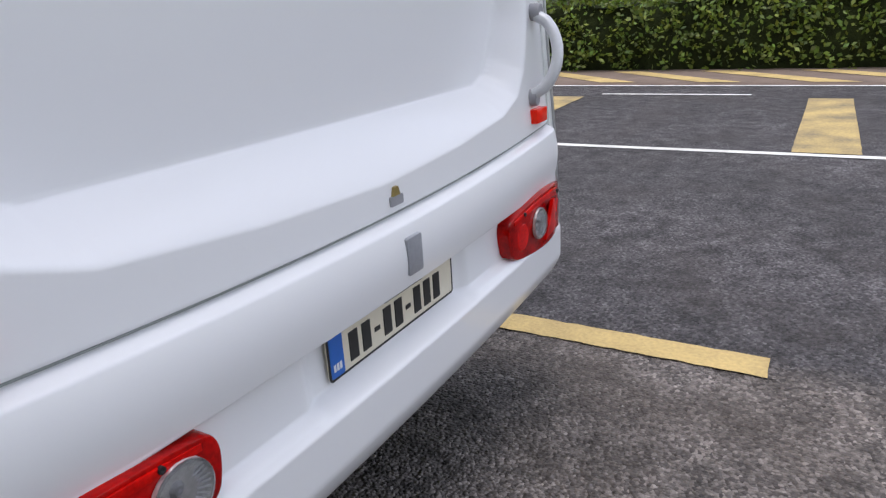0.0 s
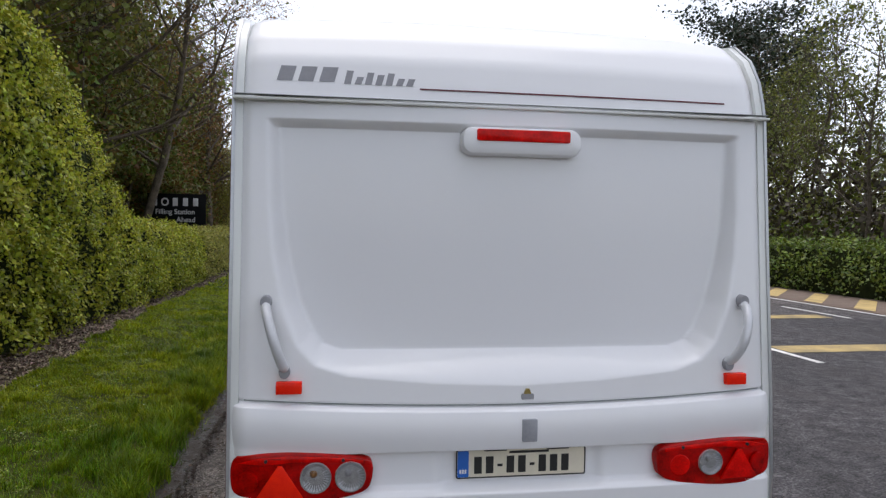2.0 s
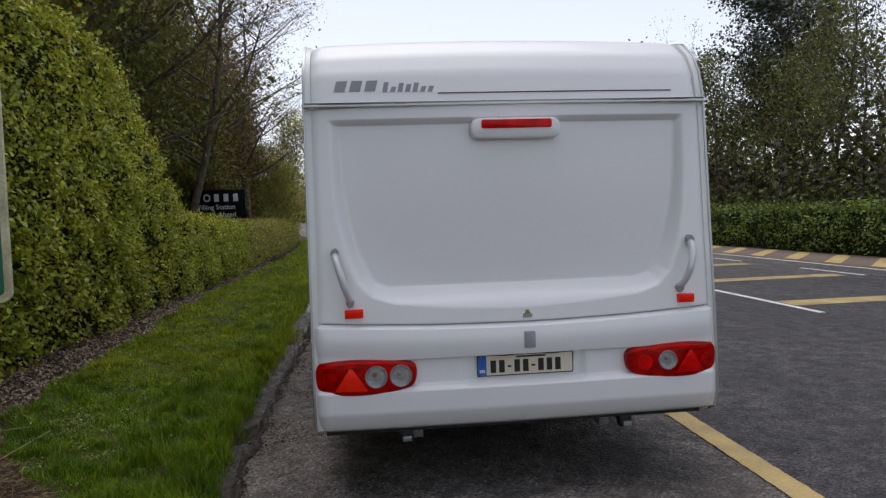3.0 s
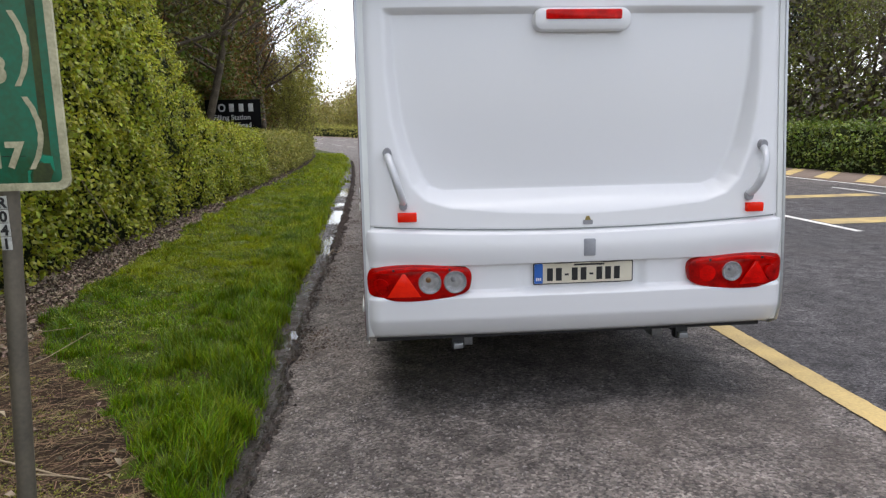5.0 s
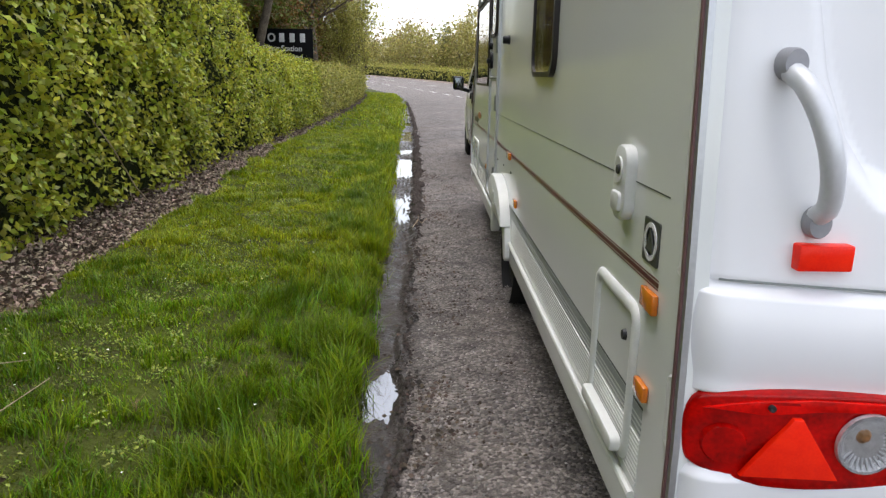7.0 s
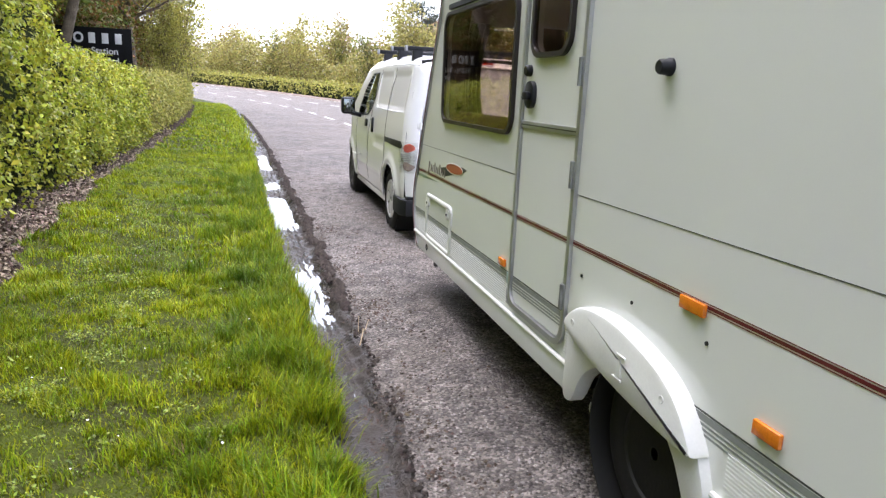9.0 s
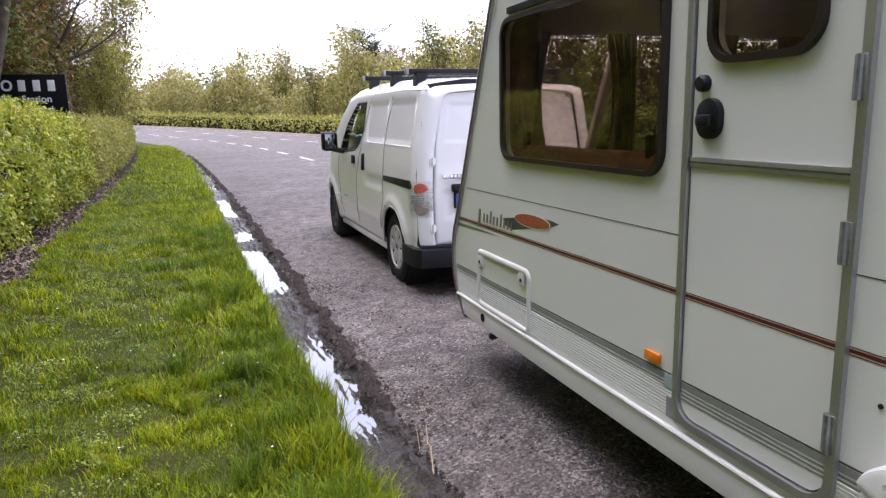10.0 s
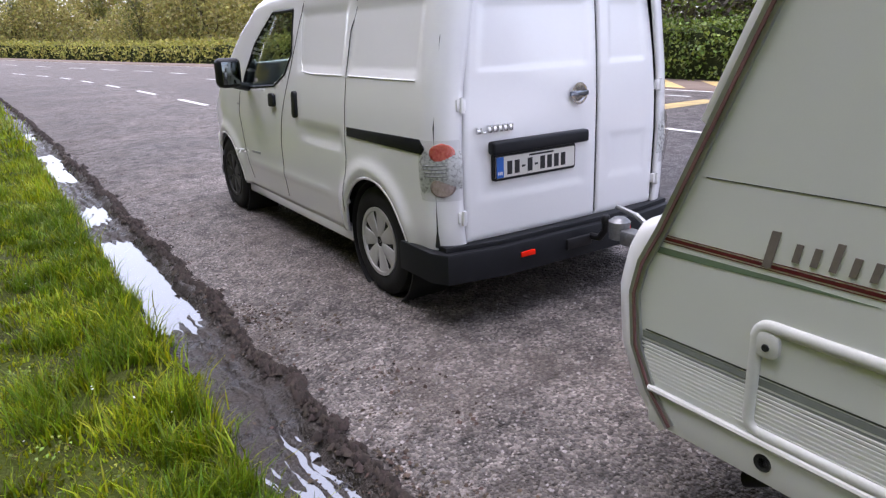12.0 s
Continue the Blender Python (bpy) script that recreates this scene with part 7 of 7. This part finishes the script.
part("border", slab(rounded(-1.34, 0.395, 1.16, 2.46, 0.055, 6), "y", -0.044, -0.066, [rounded(-1.305, 0.360, 1.197, 2.42, 0.03, 6)]), SIGNW, bd2, "cream border crusted with lichen")


def bracket(x, z0, z1, bow):
    pts = []
    for t in np.linspace(0, 1, 13):
        pts.append((x + bow * (1 - (2 * t - 1) ** 2) + 0.002 * math.sin(40 * t), z0 + (z1 - z0) * t))
    L = [(a - 0.014, b) for a, b in pts]
    R = [(a + 0.012 + 0.002 * math.sin(77 * b), b) for a, b in pts]
    return slab(L + R[::-1], "y", -0.060, -0.066)


part("bracket_mark", bracket(0.228, 1.263, 1.606, 0.055), SIGNW, bd2)
part("bracket_mark", bracket(0.205, 1.655, 2.0, 0.055), SIGNW, bd2)
stand = Matrix.Rotation(radians(90), 4, "X")
words("17", 0.165, SIGNW, bd2, "number", Matrix.Translation((0.112, -0.066, 1.277)) @ stand, "cream number 17", 0.007)
words("3", 0.165, SIGNW, bd2, "number", Matrix.Translation((0.125, -0.066, 1.675)) @ stand, "cream number 3", 0.007)
part("sheet_joint", slab([(-1.3, 1.338), (0.20, 1.325), (0.20, 1.328), (-1.3, 1.341)], "y", -0.060, -0.0635), INK, bd2)


def blob(pts, nm, m_, out=0.0642):
    return part(nm, slab(pts, "y", -0.060, -out), m_, bd2)


blob([(0.198, 1.19), (0.214, 1.185), (0.212, 1.235), (0.222, 1.258), (0.204, 1.257)], "fresh_green_patch", SIGNF)
blob([(0.258, 1.30), (0.262, 1.37), (0.272, 1.41), (0.276, 1.33), (0.30, 1.325), (0.325, 1.322), (0.328, 1.25), (0.319, 1.265), (0.312, 1.292), (0.285, 1.29), (0.270, 1.303)], "fresh_green_patch", SIGNF, 0.0648)
blob([(0.222, 1.20), (0.30, 1.20), (0.322, 1.25), (0.306, 1.288), (0.24, 1.296), (0.228, 1.25)], "algae_patch", SIGNO)
blob([(0.282, 1.335), (0.318, 1.328), (0.322, 2.3), (0.276, 2.3), (0.284, 1.8)], "algae_streak", SIGNO)
blob([(0.10, 1.62), (0.105, 1.56), (0.108, 1.62)], "scratch", SIGNW)
part("clip", box(-0.045, 0.045, -0.034, 0.04, 1.42, 1.46, 0.004), POSTM, post)
for ch, z in zip("R041", (1.075, 0.995, 0.915, 0.835)):
    tag = part("sticker", box(-0.026, 0.032, -0.0415, -0.036, z - 0.006, z + 0.070, 0.001), TAPE, post)
    tag.matrix_basis = Matrix.Translation((-0.032, -0.013, 0.56)) @ Matrix.Scale(0.64, 4)
    words(ch, 0.085, INK, tag, "character", Matrix.Translation((0.003, -0.0425, z + 0.002)) @ stand, bold=0.003)

post.matrix_world = Matrix.Translation((-2.059, -1.329, 0.349)) @ Matrix.Scale(0.76, 4)

fs = thing("station_board", (-7.22, 26.8, 0.0), "black roadside board with white wording on two posts above the hedge", "sign")
b3 = part("board", box(-1.14, 1.14, -0.03, 0.03, 1.45, 3.03, 0.006), BOARD, fs, "black board")
for x in (-0.8, 0.8):
    part("post", box(x - 0.04, x + 0.04, 0.03, 0.11, 0.0, 2.9, 0.005), BARK, fs)
# the company mark: five plain white shapes, bars and a ring
for i, x in enumerate(np.arange(-0.86, 0.9, 0.40)):
    if i == 1:
        bm = slab(rounded(x - 0.15, x + 0.15, 2.53, 2.86, 0.14, 6), "y", -0.03, -0.036, [rounded(x - 0.085, x + 0.085, 2.595, 2.795, 0.08, 6)])
    else:
        bm = box(x - 0.10, x + 0.10, -0.036, -0.03, 2.53, 2.86, 0.002)
    part("name_block", bm, SIGNT, b3, "white shape of a company mark")
rx = Matrix.Rotation(radians(90), 4, "X")
words("Filling Station", 0.29, SIGNT, b3, "wording", Matrix.Translation((-0.06, -0.036, 2.20)) @ rx, "white wording", 0.004)
words("Ahead", 0.29, SIGNT, b3, "wording", Matrix.Translation((0.36, -0.036, 1.88)) @ rx, "white wording", 0.004)


# ---- trees ----
def grow(seed, height, trunk_r, levels, spread, up, n_side, first=0.25, wob=0.10):
    """Limbs of a tree as polylines with radii, and the places of its twig ends."""
    rnd = random.Random(seed)
    lines, tips = [], []

    def limb(p, d, length, r, level):
        pts, rad = [p.copy()], [r]
        steps = (6, 4, 3, 2)[level]
        for i in range(steps):
            d = (d + Vector((rnd.gauss(0, wob), rnd.gauss(0, wob), rnd.gauss(0, wob * 0.6) + up * (level > 0)))).normalized()
            p = p + d * (length / steps)
            pts.append(p.copy())
            rad.append(r * (1 - 0.82 * (i + 1) / steps))
            if level > 0:
                tips.append((p.copy(), level))
        lines.append((pts, rad, level))
        if level < levels:
            kids = n_side if level == 0 else max(3, n_side // 3)
            for k in range(kids):
                t = first + (1 - first) * (k + rnd.random()) / kids if level == 0 else 0.25 + 0.75 * rnd.random()
                f = min(t, 0.98) * (len(pts) - 1)
                i = int(f)
                q = pts[i].lerp(pts[i + 1], f - i)
                a = rnd.uniform(0, 2 * math.pi)
                side = Vector((math.cos(a), math.sin(a), 0))
                nd = (d * (1 - spread) + side * spread + Vector((0, 0, 0.25 * up))).normalized()
                limb(q, nd, length * rnd.uniform(0.30, 0.52) * (1.15 - 0.55 * t if level == 0 else 1), rad[i] * 0.6, level + 1)

    limb(Vector((0, 0, -0.1)), Vector((0, 0, 1)), height, trunk_r, 0)
    return lines, tips


def tree(name, label, seed, height, trunk_r, leaf_n, leaf_size, material, levels=3, spread=0.75, up=0.12, n_side=14, first=0.25, puff=0.35, wob=0.10):
    e = thing(name, (0, 0, -60), label, "tree")
    lines, tips = grow(seed, height, trunk_r, levels, spread, up, n_side, first, wob)
    trunk, limbs = bmesh.new(), bmesh.new()
    for pts, rad, level in lines:
        if level and len(pts) > 4:
            pts, rad = list(pts[:-1:2]) + [pts[-1]], list(rad[:-1:2]) + [rad[-1]]
        tube(pts, [max(r, 0.006) for r in rad], 9 if level == 0 else (5 if level == 1 else 3), level == 0, trunk if level == 0 else limbs)
    part("trunk", trunk, BARK, e, smooth=60)
    part("branchwork", limbs, BARK, e, smooth=60)
    rng = np.random.default_rng(seed)
    T = np.array([p[:] for p, lv in tips if lv >= 1])
    pick = T[rng.integers(0, len(T), leaf_n)]
    P = pick + rng.normal(size=(leaf_n, 3)) * puff * np.array([1, 1, 0.8])
    P[:, 2] = np.maximum(P[:, 2], 0.3)
    V, F = flat_leaves(P, np.tile([0, 0, 0.6], (leaf_n, 1)), np.full(leaf_n, leaf_size))
    obj("crown", from_np("crown", V, F), material, e)
    return e


def plant(src, spots, group, first_label=None):
    """Stand the tree at the first spot and copies of it at the others: (x, y, turn, scale)."""
    for i, (x, y, turn, sc) in enumerate(spots):
        m = Matrix.LocRotScale((x, y, -0.05), Euler((0, 0, turn)), (sc, sc, sc * (1 + 0.1 * math.sin(7 * turn))))
        if i == 0:
            home = m
        else:
            copy_thing(src, m)
    src.matrix_basis = home
    tagged(src, group=group)


def far_spots(s0, s1, step, o0, o1, sc0, sc1, seed):
    rnd = random.Random(seed)
    out, s = [], s0
    while s < s1:
        x, y = along(s, rnd.uniform(o0, o1))
        out.append((float(x), float(y), rnd.uniform(0, 6), rnd.uniform(sc0, sc1)))
        s += step * rnd.uniform(0.6, 1.4)
    return out


rnd = random.Random(9)
oak = tree("broadleaf_tree", "tall woodland tree with sparse young olive leaves", 1, 11.0, 0.17, 5200, 0.16, OLIVE, n_side=18, puff=0.45)
plant(oak, [(-7.6, 3.2, 0.3, 1.0), (-8.2, 9.8, 2.0, 1.05), (-8.8, -1.8, 4.0, 1.0), (-7.4, 16.5, 1.2, 0.95), (-9.5, 23.0, 3.1, 1.1), (-12.0, 6.0, 5.0, 1.15), (-12.5, 14.0, 0.7, 1.15), (-11.0, 1.0, 2.6, 1.1)], "woodland trees behind the hedge")
rust = tree("budding_tree", "bare twiggy tree with russet buds", 2, 12.0, 0.16, 4200, 0.10, RUST, n_side=18, puff=0.45, spread=0.7)
plant(rust, [(-7.2, 20.5, 0.0, 1.0), (-6.8, 31.5, 1.9, 1.0), (-8.6, 26.5, 3.6, 1.1), (-9.8, 18.0, 5.0, 1.1), (-13.5, 20.0, 2.2, 1.2), (-8.0, 35.5, 4.1, 1.0), (-8.2, 33.0, 2.7, 0.85), (-8.6, 39.0, 5.4, 0.9), (-9.6, 12.6, 0.9, 1.1)], "budding trees behind the hedge")
pole = tree("slender_tree", "slender bare woodland trunk", 3, 11.5, 0.11, 700, 0.12, OLIVE, levels=2, n_side=10, first=0.5, spread=0.5, up=0.2)
plant(pole, [(-9.0 - 3.5 * rnd.random(), 24 + 1.1 * i + rnd.uniform(-0.5, 0.5), rnd.uniform(0, 6), rnd.uniform(0.8, 1.1)) for i in range(14)] + [(15.5 + 7 * rnd.random(), 3.0 * i + 2, rnd.uniform(0, 6), rnd.uniform(0.7, 1.0)) for i in range(13)] + [(-8.5 - 6 * rnd.random(), 1.6 * i - 2, rnd.uniform(0, 6), rnd.uniform(0.8, 1.1)) for i in range(14)], "slender trunks in the wood")
shrub = tree("tall_shrub", "untrimmed bright green shrub above the hedge", 4, 4.6, 0.05, 5200, 0.085, BEECH, levels=3, n_side=16, first=0.3, puff=0.26, spread=0.6, up=0.25)
plant(shrub, [(-6.4, 6.8, 0.3, 1.15), (-6.9, 8.6, 1.9, 0.85), (-6.2, 3.6, 3.0, 1.25), (-8.9, 12.4, 5.2, 0.8), (-6.3, 0.4, 0.9, 1.25)], "shrubs rising above the hedge")
endb = tree("corner_bush", "tall yellow-green bush at the end of the hedge", 5, 6.0, 0.07, 6500, 0.14, BEECHY, levels=3, n_side=16, first=0.05, puff=0.45, spread=0.45, up=0.35)
plant(endb, [(-5.6, 38.5, 0.0, 0.85), (-6.3, 41.5, 2.0, 1.05), (-6.3, 36.2, 4.0, 0.7)], "yellow-green bushes at the bend")
ash = tree("roadside_tree", "half-bare roadside tree with dull green leaves", 6, 10.5, 0.14, 4600, 0.165, OLIVE, n_side=16, puff=0.4, spread=0.65)
plant(ash, [(16.2, 17.5, 0.2, 0.70), (17.5, 23.0, 2.0, 0.74), (19.5, 12.0, 3.3, 0.74), (16.8, 29.0, 4.8, 0.74), (22.0, 20.0, 1.2, 0.81), (18.0, 6.5, 5.5, 0.74), (17.0, 36.0, 0.9, 0.90), (21.5, 30.5, 2.9, 0.81), (17.5, 0.5, 1.4, 0.74), (25.5, 13.5, 4.4, 0.85), (27.0, 26.0, 0.1, 0.85), (20.0, 42.0, 3.9, 0.90)], "trees across the road")
pine = tree("pine_tree", "dark pine standing over the other trees", 7, 14.0, 0.2, 11000, 0.235, NEEDLE, levels=2, n_side=42, first=0.35, puff=0.28, spread=0.85, up=0.10, wob=0.05)
plant(pine, [(21.5, 31.0, 0.0, 0.95), (24.5, 35.0, 2.0, 0.85), (24.2, 112.0, 1.0, 0.98), (27.0, 115.0, 3.0, 0.80)], "dark pines")
willow = tree("yellow_green_tree", "bushy roadside tree in pale yellow-green spring leaf", 8, 8.0, 0.12, 2200, 0.28, FARLEAF, levels=2, n_side=18, first=0.05, puff=0.55, spread=0.42, up=0.3)
plant(willow, far_spots(44, 172, 6.0, 16.5, 20, 0.70, 1.0, 3), "spring trees behind the far hedge")
thorn = tree("brown_twiggy_tree", "twiggy brownish tree just coming into leaf", 10, 9.5, 0.12, 1800, 0.20, RUST, levels=2, n_side=20, first=0.1, puff=0.5, spread=0.42, up=0.3)
plant(thorn, far_spots(38, 172, 8.0, 19.5, 26, 0.60, 0.85, 5), "twiggy trees behind the far hedge")
birch = tree("olive_tree_far", "dull olive tree in the far belt", 11, 9.0, 0.13, 1900, 0.24, OLIVE, levels=2, n_side=18, first=0.08, puff=0.5, spread=0.42, up=0.3)
plant(birch, far_spots(40, 172, 7.0, 15.5, 26, 0.60, 0.85, 8), "olive trees behind the far hedge")


# twig brown kept very dark, so shade inside the woods lies in the colour
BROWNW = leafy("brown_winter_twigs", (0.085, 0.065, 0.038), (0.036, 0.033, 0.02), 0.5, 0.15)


def thicket(name, count, size, material, fn, label):
    """Tangled undergrowth or far woodland: many small leaves in a belt."""
    s, o, z = fn(count)
    # the view of the roadside board is kept cut back
    clear = (s > 13) & (s < 27.3) & (o > -8.6) & (o < -5) & (z < 3.3)
    s, o, z = s[~clear], o[~clear], z[~clear]
    X, Y = along(s, o)
    V, F = flat_leaves(np.stack([X, Y, z + rise(s)], 1), np.tile([0, 0, 0.4], (len(s), 1)), np.full(len(s), size))
    return tagged(obj(name, from_np(name, V, F), material), label, "undergrowth", kind="stuff")


def belt(s0, s1, o0, o1, h, lump, p=1.15):
    def fn(n):
        s, o = RNG.uniform(s0, s1, n), RNG.uniform(o0, o1, n)
        top = h * (0.7 + 0.5 * vnoise(s, o, lump)) + 0.02 * (o - o0)
        return s, o, np.abs(RNG.uniform(0, 1, n)) ** p * np.maximum(top, 0.4)
    return fn


thicket("undergrowth", 18000, 0.28, OLIVE, belt(-4, 24, -14, -7.2, 12.0, 0.5, 0.7), "dull green undergrowth in the wood")
thicket("undergrowth", 23000, 0.28, OLIVE, belt(13, 62, -12.5, -7.0, 10.5, 0.4, 0.75), "dull green leaves in the roadside wood")
thicket("undergrowth", 18000, 0.26, RUST, belt(8, 50, -12.5, -7.0, 12.0, 0.5, 0.7), "russet buds and twigs in the roadside wood")
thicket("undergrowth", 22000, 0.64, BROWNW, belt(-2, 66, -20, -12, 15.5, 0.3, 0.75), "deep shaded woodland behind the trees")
thicket("undergrowth", 20000, 0.16, PRIVET, belt(-10, 44, 14.5, 19, 2.6, 0.5), "low scrub behind the hedge across the road")
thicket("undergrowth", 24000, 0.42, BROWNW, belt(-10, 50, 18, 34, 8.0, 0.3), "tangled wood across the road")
thicket("undergrowth", 30000, 0.22, OLIVE, belt(-10, 50, 16, 24, 6.8, 0.4, 0.8), "dull olive scrub at the edge of the wood across the road")
thicket("undergrowth", 105000, 0.31, FARLEAF, belt(44, 175, 15, 21, 8.2, 0.15, 0.85), "pale green scrub behind the far hedge")
thicket("undergrowth", 40000, 0.42, RUSTF, belt(40, 175, 19, 32, 8.6, 0.12, 0.9), "brownish scrub in the far belt")
thicket("undergrowth", 24000, 0.48, OLIVE, belt(40, 175, 18, 30, 7.0, 0.13), "olive scrub in the far belt")
thicket("undergrowth", 16000, 0.15, PRIVET, belt(8, 34, -9.5, -6.4, 9.5, 0.6, 0.8), "fresh green leaves of the wood edge behind the hedge")
thicket("undergrowth", 40000, 0.20, CANOPY, belt(3, 42, -11.0, -6.8, 14.5, 0.35, 0.6), "thin spring canopy of the wood behind the hedge")
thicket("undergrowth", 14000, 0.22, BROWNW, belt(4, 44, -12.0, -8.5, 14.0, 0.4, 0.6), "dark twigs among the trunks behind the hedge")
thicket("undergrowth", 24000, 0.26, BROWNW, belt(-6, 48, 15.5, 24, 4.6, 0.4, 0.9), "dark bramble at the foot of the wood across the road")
thicket("undergrowth", 24000, 0.155, RUST, belt(24, 46, -10.0, -6.3, 10.5, 0.4, 0.65), "fine russet twigs and buds at the edge of the wood")
thicket("undergrowth", 19000, 0.15, OLIVE, belt(24, 46, -9.5, -6.3, 9.0, 0.45, 0.7), "young olive leaves at the edge of the wood")
